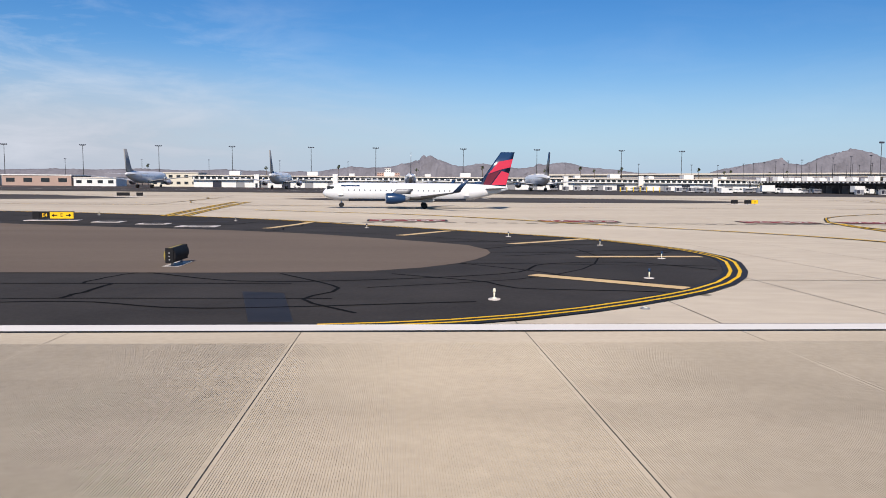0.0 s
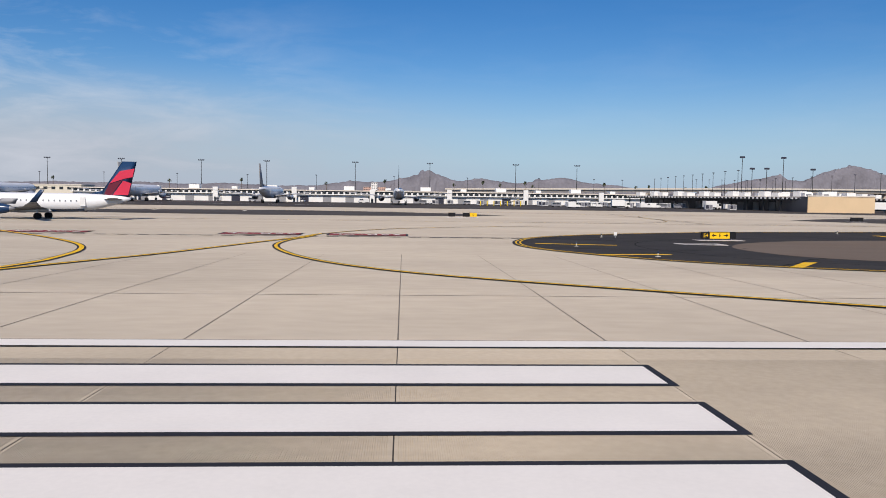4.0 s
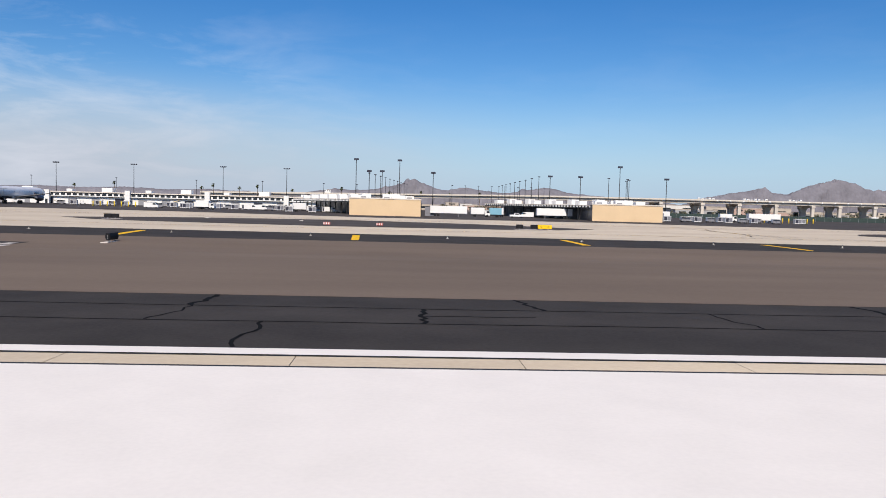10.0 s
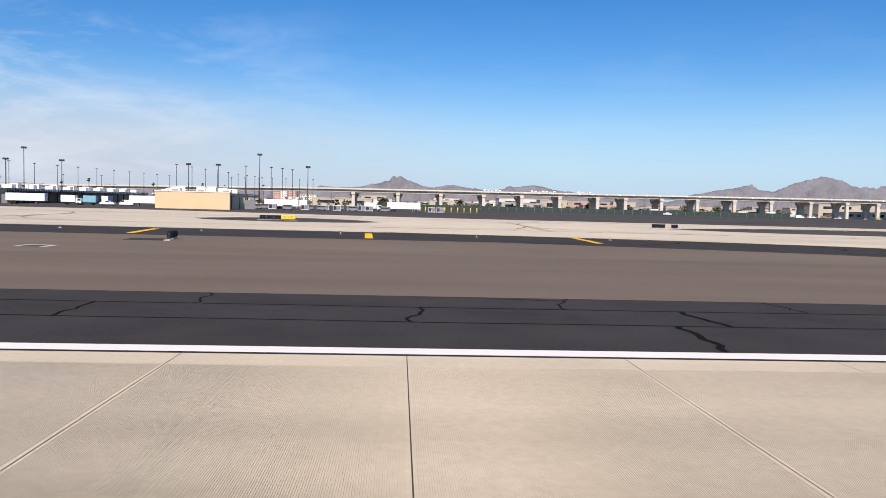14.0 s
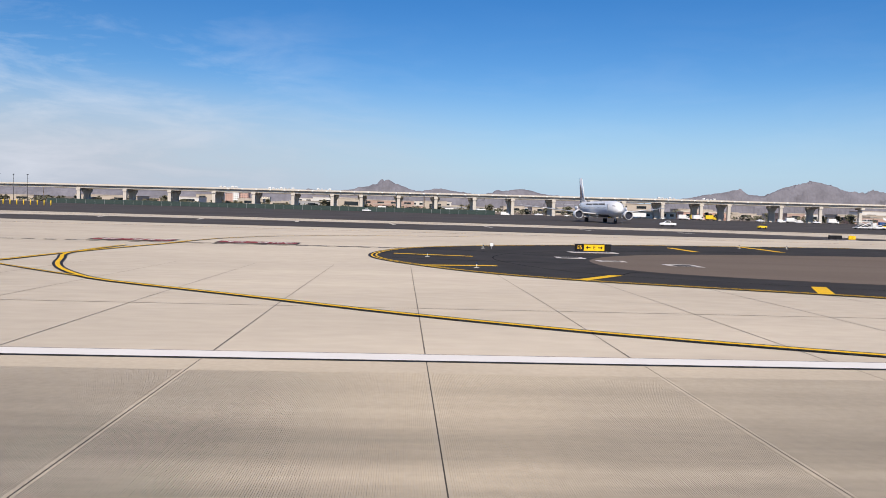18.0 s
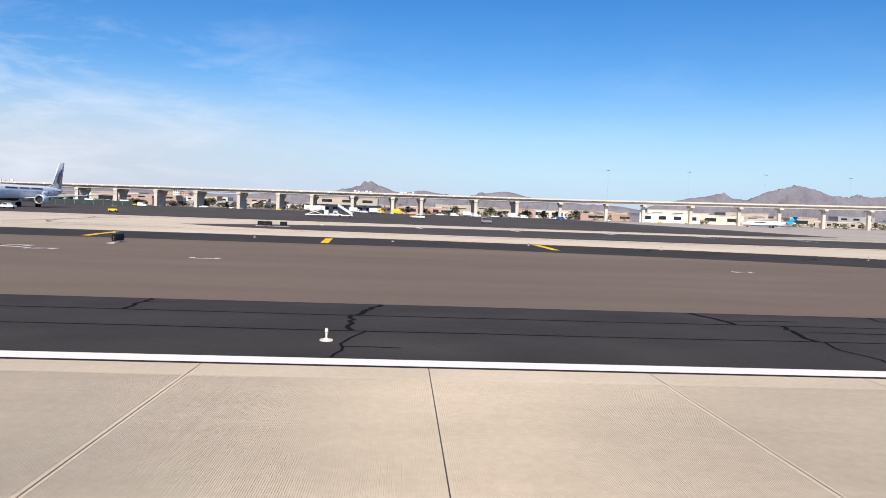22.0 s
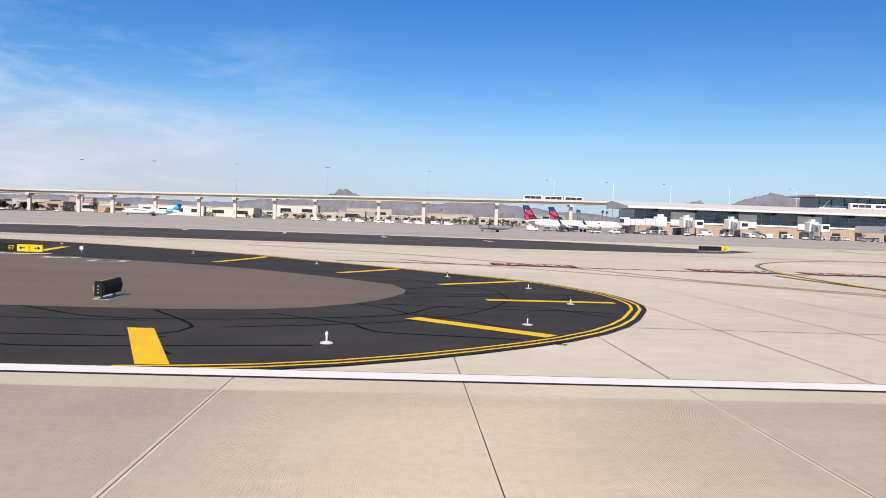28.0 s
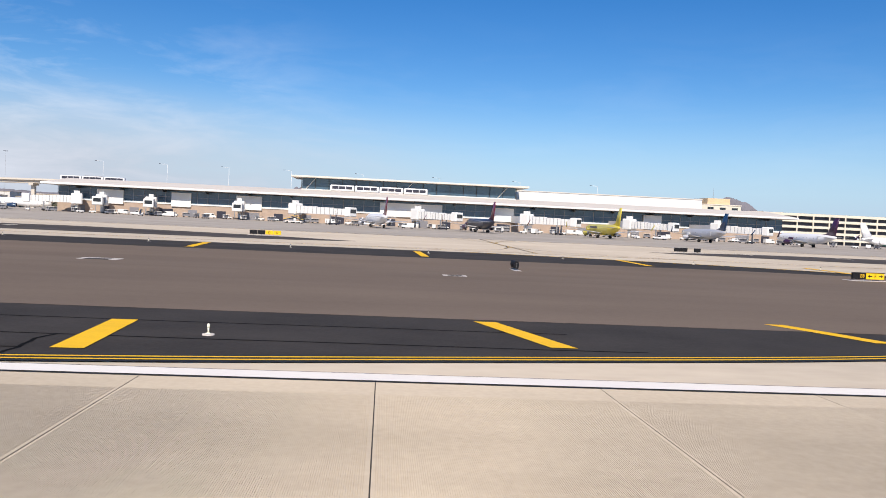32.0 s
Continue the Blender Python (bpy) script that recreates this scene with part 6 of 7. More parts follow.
MAKERS = {"pick": lambda: pickup("white", "white airport pickup truck on the apron"), "van": lambda: van("panel_white", "plain white service van on the apron"), "bvan": lambda: van("blue_van", "dark blue service van on the apron"),
          "box": lambda: box_truck("panel_white", "white box truck parked on the apron"), "ybox": lambda: box_truck("safety_yellow", "yellow service truck parked near the viaduct"), "cbox": lambda: box_truck("pale_blue", "light blue box truck backed up near a shed", 7), "trl": trailer, "tug": tug, "ytug": lambda: tug("safety_yellow"), "cart": cart, "con": container,
          "belt": belt_loader, "lift": lift_loader, "stair": stairs_truck}
spots = [("pick", 772.5, 258, 170), ("ytug", 806, 259, 180), ("cart", 931, 271, 0), ("cbox", 374, 302, 180), ("ybox", 885, 522, 0), ("ybox", 898, 528, 0), ("pick", 875, 520, 0), ("lift", 868, 300, 10), ("stair", 879, 300, 180), ("pick", 875, 302, 0), ("van", 745, 470, 0), ("box", 730, 480, 180), ("box", 712, 478, 0), ("van", 700, 475, 0), ("pick", 660, 470, 0),
         ("trl", 356, 292, 0), ("box", 369, 300, 0), ("box", 378, 312, 90), ("pick", 383, 298, 0), ("van", 388, 304, 180), ("trl", 398, 299, 180), ("bvan", 1005, 500, 0), ("box", 870, 505, 0),
         ("van", 935, 500, 0), ("van", 950, 505, 20), ("pick", 962, 505, 0), ("box", 975, 508, 0), ("trl", 842, 520, 0), ("pick", 908, 330, 180), ("ytug", 906, 345, 0)]
# rows of containers and carts along the cargo apron
for k in range(11):
    spots.append(("con", 236 + 6.4 * k, 352 + rv.uniform(-2, 2), rv.uniform(-4, 4)))
for k in range(16):
    spots.append(("con" if k % 3 else "cart", 180 + 7 * k + rv.uniform(-2, 2), 372 + rv.uniform(-6, 6), rv.uniform(-20, 20)))
for k in range(12):
    spots.append((rv.choice(("tug", "cart", "belt", "van", "tug")), 60 + 21 * k + rv.uniform(-7, 7), 385 + rv.uniform(-8, 8), rv.uniform(0, 360)))
for k in range(9):
    spots.append(("con" if k % 2 else "cart", 438 + 6.2 * k, 302 + rv.uniform(-4, 4), rv.uniform(-5, 5)))
for k in range(14):
    spots.append((rv.choice(("con", "trl", "box", "con", "cart")), 438 + 5.6 * k + rv.uniform(-2, 2), 318 + 6 * (k % 3) + rv.uniform(-2, 2), rv.uniform(-4, 4)))
for k in range(16):
    spots.append((rv.choice(("van", "pick", "box", "tug", "ytug")), 640 + 31 * k + rv.uniform(-9, 9), 515 + rv.uniform(-12, 10), rv.uniform(-15, 15)))
# white containers and carts before the loading dock
for k in range(20):
    spots.append((rv.choice(("con", "con", "cart", "van", "box")), 236 + 3.9 * k + rv.uniform(-1.5, 1.5), 322 + rv.uniform(-14, 22) - .4 * k, rv.uniform(-15, 15)))
# around the gates
for k in range(58):
    spots.append((rv.choice(("tug", "cart", "cart", "belt", "pick", "van", "tug", "van", "cart")), 1325 + 7.6 * k + rv.uniform(-3, 3), 352 + rv.uniform(-14, 12), rv.uniform(0, 360)))
# the tugs and carts of the nose-in stands wait beside the jets' noses
spots = [(s_[0], s_[1], s_[2] - (17 if s_[1] > 1488 and s_[2] > 330 and min(abs(s_[1] - q) for q in (1529, 1570, 1619, 1664, 1705)) > 6 else 0), *s_[3:]) for s_ in spots]
for k in range(46):
    spots.append((rv.choice(("cart", "cart", "tug", "van", "pick", "cart")), 1386 + 7.4 * k + rv.uniform(-3, 3), 361 + rv.uniform(-4, 4), rv.uniform(-20, 20)))
for k in range(10):
    spots.append((rv.choice(("pick", "van", "van")), 1215 + 9 * k + rv.uniform(-2, 2), 470 + rv.uniform(-3, 3), rv.uniform(-6, 6)))
park(MAKERS, spots)



# ---- cargo sheds ----
def shed(x0, x1, xb, y=276, deep=24, h=5.8):
    t = thing("cargo_shed", "beige block-walled end of a cargo shed with pale coping", "building", x0, y, 0)
    w = x1 - x0
    W = xb - x0
    wall = part("wall", boxes((0, 0, -.3, w, 0.4, h)), "beige", t)
    for k in range(5):
        part("wall_panel", boxes((w * k / 5 + .05, -.03, -.25, w * (k + 1) / 5 - .05, 0, h - .05)), "beige", wall)
    part("side_wall", boxes((0, 0.4, -.3, 0.4, deep, h - .05)), "charcoal", t)
    part("side_wall", boxes((w - .4, 0.4, -.3, w, deep, h - .05)), "beige", t)
    part("coping", boxes((-.2, -.2, h, w + .2, 0.7, h + .38)), "roof", t)
    part("roof", boxes((0, .7, h - .2, W, deep + 16, h - .02)), "roof", t)
    part("canopy", boxes((w, 1.4, h - 1.15, W, 8, h - .9)), "dark", t)
    part("fascia", boxes((w, 1.0, h - 1.3, W, 1.4, h - .3)), "dark", t)
    n = int((W - w) / 1.2)
    for k in range(n):
        part("bracket", boxes((w + 1.2 * k + .3, .82, h - .75, w + 1.2 * k + .75, 1.0, h - .25)), "panel_white", t)
    part("back_wall", boxes((w, deep - 8, -.3, W, deep - 7.6, h - 1.15)), "charcoal", t)
    for k in range(int((W - w) / 6) + 1):
        part("column", boxes((w + 6 * k, 2.2, -.3, w + 6 * k + .35, 2.55, h - 1.15)), "dark", t)
    for k in range(max(1, int((W - w) / 9))):
        part("dock_door", boxes((w + 9 * k + 2, deep - 8.1, 0, w + 9 * k + 6, deep - 8, 3.4)), "tailgrey", t)
    for k in range(int(W / 8.5)):
        ux = 3 + 8.5 * k
        u = part("roof_unit", boxes((ux, 8 + 3 * (k % 3), h - .02, ux + 3.2, 11 + 3 * (k % 3), h + 1.4 + .5 * (k % 2)), bevel=.05), "panel_white", t)
        part("vent_grille", boxes((ux + .5, 7.96 + 3 * (k % 3), h + .3, ux + 2.6, 8 + 3 * (k % 3), h + 1.0)), "grey", u)
    return t


shed(319.5, 345, 345.2)
shed(407.4, 433.4, 433.6)


def dock(x, y, rz, w, deep=18, h=5.6):
    """An open loading dock under a dark canopy with a row of pale rafters."""
    t = thing("loading_dock", "dark open loading dock under a canopy with pale rafter ends", "building", x, y, 0, rz)
    part("roof", boxes((0, 1.4, h - .3, w, deep, h - .05)), "roof", t)
    part("fascia", boxes((0, 1.0, h - 1.2, w, 1.4, h - .2)), "dark", t)
    part("coping", boxes((-.2, .9, h - .2, w, 1.5, h + .1)), "roof", t)
    for k in range(int(w / 2.2)):
        part("rafter_end", boxes((2.2 * k + .3, .78, h - .8, 2.2 * k + 1.1, 1.0, h - .25)), "panel_white", t)
    part("back_wall", boxes((0, deep - 6, -.3, w, deep - 5.6, h - .3)), "charcoal", t)
    for k in range(int(w / 9)):
        part("column", boxes((9 * k + .5, 2.2, -.3, 9 * k + .85, 2.55, h - .3)), "dark", t)
        u = part("roof_unit", boxes((9 * k + 2, 5 + 2 * (k % 2), h - .05, 9 * k + 5.4, 8.4 + 2 * (k % 2), h + 1.7 + .5 * (k % 2)), bevel=.05), "panel_white", t)
        part("dock_door", boxes((9 * k + 3, deep - 6.1, 0, 9 * k + 6.5, deep - 6, 3.4)), "tailgrey", t)


dock(283.5, 386, -71.4, 113)
dock(344.4, 277, 90, 190)
dock(377, 365.7, -71.1, 93)
dock(432.8, 277, 90, 62)

# ---- concourse along the first apron ----
con = thing("concourse", "long low cream concourse with dark window band and flat roof", "building", -2, 412, 0)
CL = 304.0
part("wall", boxes((0, 0, -.3, CL, 16, 4.3)), "panel_white", con)
part("window_band", boxes((-.4, -1.2, 4.3, CL + .4, 16, 6.0)), "pane", con)
for k in range(101):
    part("mullion", boxes((3.0 * k, -1.5, 4.3, 3.0 * k + .9, -1.2, 5.35)), "panel_white", con)
part("sill_band", boxes((-.6, -1.6, 3.9, CL + .6, 0, 4.3)), "panel_white", con)
part("roof_edge", boxes((-.8, -1.9, 5.9, CL + .8, 17, 6.4)), "roof", con)
for k in range(7):
    xx = 32 + 41 * k
    tw = part("stair_tower", boxes((xx, -3.2, -.3, xx + 2.6, -1.4, 7.0 + (k % 3) * .4)), "panel_white", con)
    part("doorway", boxes((xx + .7, -3.26, 0, xx + 1.9, -3.2, 2.2)), "pane", tw)
    ux = 18 + 41 * k
    part("roof_unit", boxes((ux, 3, 6.5, ux + 5.5, 9, 8.6), bevel=.06), "panel_white", con)
    part("roof_unit", boxes((ux + 22, 5, 6.5, ux + 25, 10, 7.8), bevel=.06), "panel_white", con)
for k in range(24):
    part("dock_opening", boxes((10 + 12 * k, -.08, 0, 14.5 + 12 * k, .02, 3.0)), "grey" if k % 3 else "charcoal", con)

# low buildings west of the concourse
def block(name, lab, x, y, w, d, h, m_, roof="roof", win=0, rows=1):
    t = thing(name, lab, "building", x, y, None)
    part("wall", boxes((0, 0, -.5, w, d, h)), m_, t)
    part("roof", boxes((-.3, -.3, h, w + .3, d + .3, h + .5)), roof, t)
    for r_ in range(rows if win else 0):
        for k in range(win):
            ww = w / win
            part("window", boxes((ww * (k + .25), -.06, h * (r_ + .35) / rows, ww * (k + .75), .02, h * (r_ + .75) / rows)), "pane", t)
    return t


block("hangar", "low red-brown hangar beyond the apron", -104, 420, 36, 26, 5.4, "town_pink", roof="panel_white", win=4)
block("terminal_annex", "white flat-roofed annex building by the apron", -66, 418, 22, 16, 4.2, "panel_white", win=4)
block("office_building", "cream office building behind parked jets", -28, 425, 25, 18, 7.2, "cream", win=6, rows=2)
block("warehouse", "pale warehouse at the edge of the apron", -176, 430, 60, 30, 5.4, "cream", win=6)
block("hospital", "distant pink and cream tall block", 20, 2900, 85, 40, 34, "pink", win=10, rows=5)
block("hospital", "distant pale lower wing of a tall block", 105, 2950, 70, 40, 22, "cream", win=8, rows=3)
block("hospital", "distant pale tower block on the city edge", 50, 2890, 22, 20, 50, "panel_white", win=3, rows=6)

# ---- light masts ----
def mast(h=22.5, heads=4):
    t = thing("light_mast", "tall dark apron light mast with a crossbar of floodlights", "light mast", 0, 0, 0, group="apron light masts")
    bm_ = bmesh.new()
    tube(bm_, (0, 0, -.3), (0, 0, h), .22, .13, 8)
    part("pole", bm_, "dark", t)
    bar = part("crossbar", boxes((-1.5, -.08, h - .1, 1.5, .08, h + .06)), "dark", t)
    for k in range(heads):
        xx = -1.5 + 3.0 * k / (heads - 1)
        part("floodlight", boxes((xx - .3, -.4, h + .06, xx + .3, .1, h + .62), bevel=.05), "charcoal", bar)
    return t


def thin_mast(h=17.0):
    t = thing("lamp_post", "slim dark lamp post with a boxy head", "lamp post", 0, 0, 0, group="slim lamp posts")
    bm_ = bmesh.new()
    tube(bm_, (0, 0, -.3), (0, 0, h), .16, .11, 8)
    part("pole", bm_, "dark", t)
    part("lamp_head", boxes((-.55, -.3, h, .55, .3, h + .35), bevel=.05), "charcoal", t)
    return t


def big_mast(h=22.0):
    t = thing("light_mast", "dark light mast topped by a cluster of floodlights", "light mast", 0, 0, 0, group="cargo light masts")
    bm_ = bmesh.new()
    tube(bm_, (0, 0, -.3), (0, 0, h), .2, .13, 8)
    part("pole", bm_, "dark", t)
    part("lamp_cluster", boxes((-1.0, -.5, h, 1.0, .5, h + .8), bevel=.08), "charcoal", t)
    return t


def high_mast(h=36.0):
    t = thing("high_mast", "very tall slim pale mast with a small ring of lamps", "light mast", 0, 0, 0, group="high masts by the viaduct")
    bm_ = bmesh.new()
    tube(bm_, (0, 0, -.3), (0, 0, h), .07, .04, 8)
    part("pole", bm_, "grey", t)
    for k in (-1, 0, 1):
        part("lamp", boxes((k * .9 - .35, -.3, h - .1, k * .9 + .35, .3, h + .2)), "charcoal", t)
    return t


def arm_lamp(h=30.0):
    t = thing("street_lamp", "tall pale street lamp with a long side arm", "street lamp", 0, 0, 0, group="roadway lamps")
    bm_ = bmesh.new()
    tube(bm_, (0, 0, -.3), (0, 0, h), .15, .08, 8)
    part("pole", bm_, "panel_white", t)
    bm_ = bmesh.new()
    tube(bm_, (0, 0, h), (-4.0, 0, h + .35), .07, .05, 6)
    part("arm", bm_, "panel_white", t)
    part("lamp_head", boxes((-5.0, -.25, h + .25, -4.0, .25, h + .5)), "charcoal", t)
    return t


spread(mast(), [(x, 446) for x in (-160, -115, -72, -30, 11, 55.6, 92.5, 143, 186, 236, 272)])
spread(thin_mast(15.5), [(x, 470 + 7 * (k % 3)) for k, x in enumerate((-140, -95, -52, -8, 33, 74, 118, 165, 211, 254, 290, 310))])
spread(big_mast(22.4), [(318.5, 330), (433.4, 333), (337, 330)])
spread(big_mast(17.6), [(324, 332), (329.6, 330), (351.5, 332), (403, 335), (416, 333), (454, 332)])
spread(thin_mast(17.5), [(428, 331), (437.8, 336), (441.2, 345), (443.8, 358)] + [(398 + .6 * k, 335 + 22 * k) for k in range(9)] + [(323.5 + 2 * k, 345 + 19 * k) for k in range(10)] + [(372 + 9 * k, 520) for k in range(8)])
spread(high_mast(), [(1099.3, 526), (1154.1, 526), (1215.2, 526), (1284, 526), (1046, 540)])
spread(arm_lamp(), [(x, 482) for x in (1362, 1400, 1437, 1475, 1519, 1567, 1618, 1668)])


# ---- palms and scrub ----
def palm(h=11.5, seed=1):
    rp = random.Random(seed)
    t = thing("palm_tree", "slender fan palm with a small dusty crown", "palm", 0, 0, 0, group="palms")
    bm_ = bmesh.new()
    tube(bm_, (0, 0, -.3), (.1, 0, h * .5), .26, .2, 8)
    tube(bm_, (.1, 0, h * .5), (0, 0, h), .2, .17, 8)
    part("trunk", bm_, "bark", t)
    bm_ = bmesh.new()
    for k in range(26):
        an, el = rp.uniform(0, 6.28), rp.uniform(-.9, 1.2)
        ln = rp.uniform(1.1, 1.7)
        d = Vector((math.cos(an) * math.cos(el), math.sin(an) * math.cos(el), math.sin(el)))
        sd = Vector((-math.sin(an), math.cos(an), 0)) * .42
        b0 = Vector((0, 0, h))
        m_ = b0 + d * ln * .6
        e_ = b0 + d * ln + Vector((0, 0, -.45))
        v = [bm_.verts.new(c) for c in (b0, m_ - sd, e_ - sd * .5, e_ + sd * .5, m_ + sd)]
        bm_.faces.new(v)
    part("crown", bm_, "leaf", t)
    return t


spots = [(-160, 520), (-60, 520), (20, 505), (67, 500), (118, 530), (159, 490), (205, 520), (221, 485), (234, 500), (248, 486), (262, 540), (300, 490), (330, 520), (352, 560), (372, 540), (395, 560), (420, 575), (440, 600)]
spread(palm(11.8, 2), spots[::2])
spread(palm(13.2, 3), spots[1::2] + [(1395, 560), (1400, 575), (1415, 565), (1425, 590), (880, 620), (700, 640)])


def tree(h, seed):
    rp = random.Random(seed)
    t = thing("desert_tree", "small dusty olive-green tree", "tree", 0, 0, 0, group="trees beyond the viaduct")
    bm_ = bmesh.new()
    tube(bm_, (0, 0, -.3), (0, 0, h * .4), .25, .16, 7)
    for k in range(4):
        an = k * 1.6 + .4
        tube(bm_, (0, 0, h * .35), (h * .28 * math.cos(an), h * .28 * math.sin(an), h * .68), .12, .05, 5)
    part("trunk", bm_, "bark", t)
    bm_ = bmesh.new()
    for k in range(150):
        an, rr, zz = rp.uniform(0, 6.28), rp.random() ** .5, rp.uniform(-1, 1)
        wdt = h * .62 * math.sqrt(max(.05, 1 - zz * zz)) * (.75 + .35 * math.sin(an * 3 + seed))
        c = Vector((rr * wdt * math.cos(an), rr * wdt * math.sin(an), h * (.64 + .34 * zz)))
        u = Vector((rp.uniform(-1, 1), rp.uniform(-1, 1), rp.uniform(-1, 1))).normalized()
        w_ = u.orthogonal().normalized()
        s_ = h * rp.uniform(.07, .13)
        bm_.faces.new([bm_.verts.new(c + q) for q in (u * s_, w_ * s_, -u * s_, -w_ * s_)])
    part("crown", bm_, "olive", t)
    return t


rt = random.Random(21)
protos = [tree(4.6, 1), tree(5.6, 2), tree(3.6, 3), tree(7.2, 4)]
far = [[], [], [], []]
for k in range(150):
    yy = rt.uniform(590, 1250)
    far[k % 4].append((rt.uniform(380, 1500) + (yy - 600) * .25, yy))
far[1] += [(990, 548), (1003, 550), (1012, 547), (905, 552), (760, 556), (630, 553)]
far[3] += [(968, 585), (1035, 590), (480, 585), (540, 600), (810, 590)]
for p, f in zip(protos, far):
    spread(p, f)

# ---- town beyond the viaduct ----
rb = random.Random(33)
for k in range(124):
    yy = rb.uniform(600, 1500) if k < 76 else rb.uniform(585, 900)
    xx = rb.uniform(330, 1500) + (yy - 640) * rb.uniform(-.3, .65)
    w_ = rb.uniform(14, 52)
    h = rb.uniform(4.0, 7.2) * (1.6 if rb.random() < .15 else 1)
    m_ = rb.choice(("town_white", "town_tan", "town_tan", "town_white", "town_pink", "town_grey"))
    word = {"town_white": "off-white", "town_tan": "tan", "town_pink": "reddish", "town_grey": "grey"}[m_]
    block("town_building", f"low {word} flat-roofed building beyond the viaduct", xx, yy, w_, rb.uniform(14, 30), h, m_, roof="town_tan", win=int(w_ / 12) if k < 76 else 1 + int(w_ / 30), rows=2 if h > 8 and k < 76 else 1)
block("hangar", "white hangar with dark door bays behind the viaduct", 1077, 562, 46, 30, 6.6, "panel_white", win=4)
block("hangar", "grey-white hangar end behind the viaduct", 1124, 566, 34, 26, 6.4, "cream", win=2)
block("service_building", "long white single-storey service building", 831, 561, 54, 14, 4.8, "panel_white", win=9)
block("service_building", "tan service building by the viaduct", 896, 575, 34, 14, 5.5, "pink", win=4)
block("office_building", "white stepped office block behind the viaduct", 690, 760, 40, 24, 8.5, "town_white", win=6, rows=2)
block("parking_deck", "long low tan parking deck beyond the viaduct", 1170, 620, 150, 30, 4.6, "town_tan", win=22)
block("parking_deck", "second tan parking deck beyond the viaduct", 1330, 640, 110, 30, 5.6, "town_tan", win=16)

# scrub and street trees between the houses
rs = random.Random(55)
verts, faces = [], []
for k in range(1300):
    yy = 565 + 900 * rs.random() ** 2.2
    xx = rs.uniform(330, 1560) + (yy - 600) * rs.uniform(-.25, .6)
    h, w_ = rs.uniform(1.5, 4.6), rs.uniform(1.5, 4.0)
    for q in range(22):
        an, zz, rr = rs.uniform(0, 6.28), rs.uniform(-.9, 1), rs.random() ** .5
        wd = w_ * math.sqrt(1.02 - zz * zz) * rr
        c = Vector((xx + wd * math.cos(an), yy + wd * math.sin(an), h * (.55 + .45 * zz)))
        u = Vector((rs.uniform(-1, 1), rs.uniform(-1, 1), rs.uniform(-1, 1))).normalized()
        v_ = u.orthogonal().normalized()
        s_ = h * rs.uniform(.14, .26)
        n_ = len(verts)
        verts += [tuple((c + d) * S) for d in (u * s_, v_ * s_, -u * s_, -v_ * s_)]
        faces.append((n_, n_ + 1, n_ + 2, n_ + 3))
me = bpy.data.meshes.new("far_scrub")
me.from_pydata(verts, [], faces)
me.materials.append(M["olive"])
tagged(new("far_scrub", me), "dusty olive scrub and street trees beyond the viaduct", "scrub", kind="stuff")

# ---- screened fence under the viaduct ----
fence = thing("screen_fence", "dark green screened fence along the apron edge", "fence", 470, 470, None)
for k in range(48):
    part("panel", boxes((5.6 * k + .06, 0, .1, 5.6 * k + 5.54, .05, 2.9)), "green_screen", fence)
    part("post", boxes((5.6 * k - .05, -.06, -.3, 5.6 * k + .05, .06, 2.7)), "grey", fence)


def bollards(x, y, n, step):
    for k in range(n):
        t = thing("bollard", "bright yellow steel bollard", "bollard", x + step * k, y, None, group="yellow bollards")
        bm_ = bmesh.new()
        tube(bm_, (0, 0, -.2), (0, 0, 2.2), .22, .22, 8)
        part("post", bm_, "safety_yellow", t)


bollards(205, 340, 7, 3.0)
bollards(505, 345, 9, 2.9)
bollards(440, 352, 5, 3.4)

# ---- train on the viaduct ----
train = thing("train", "white three-car airport train with black window bands", "train", 1341, track_y(1360), track_z(1360) + 2.75, -1)
for k in range(3):
    x0 = 12.6 * k
    c = part("car_body", boxes((x0, -1.35, .25, x0 + 12.2, 1.35, 3.3), bevel=.25), "white", train)
    for q in range(3):
        part("window", boxes((x0 + 1.1 + 3.45 * q, -1.40, 1.25, x0 + 4.35 + 3.45 * q, -1.33, 2.85)), "charcoal", c)
    part("skirt", boxes((x0 + .3, -1.38, -.05, x0 + 11.9, 1.38, .5)), "charcoal", c)
    if k < 2:
        part("gangway", boxes((x0 + 12.2, -1.0, .4, x0 + 12.6, 1.0, 3.0)), "charcoal", train)
part("roof_pod", boxes((14, -.8, 3.3, 24, .8, 3.65)), "grey", train)

# ---- terminal with gates ----
TX, TL, TY = 1381.0, 352.0, 372.0
ter = thing("terminal", "long terminal with blue glazing, brick base and pale roof", "terminal", TX, TY, 0)
base = part("base_wall", boxes((0, 0, -.3, TL, 30, 5.6)), "brick", ter)
part("sill_band", boxes((-.3, -.35, 5.6, TL + .3, 30, 6.3)), "panel_white", ter)
part("glazing", boxes((.4, .2, 6.3, TL - .4, 29, 12.0)), "glass", ter)
for k in range(72):
    xx = 4.9 * k
    part("mullion", boxes((xx, -.02, 6.3, xx + .22, .2, 12.0)), "grey", ter)
part("transom", boxes((0, -.01, 9.0, TL, .19, 9.15)), "grey", ter)
bm = bmesh.new()
loft(bm, [[(x, y, z) for y, z in ((-6.5, 12.3), (-6.5, 13.2), (24, 16.4), (34, 15.6), (34, 12.3))] for x in (-5, TL + 4)])
for f in bm.faces:
    f.smooth = False
part("roof", bm, "roof", ter)
part("eave", boxes((-5.2, -6.8, 12.5, TL + 4.2, -6.5, 13.35)), "panel_white", ter)
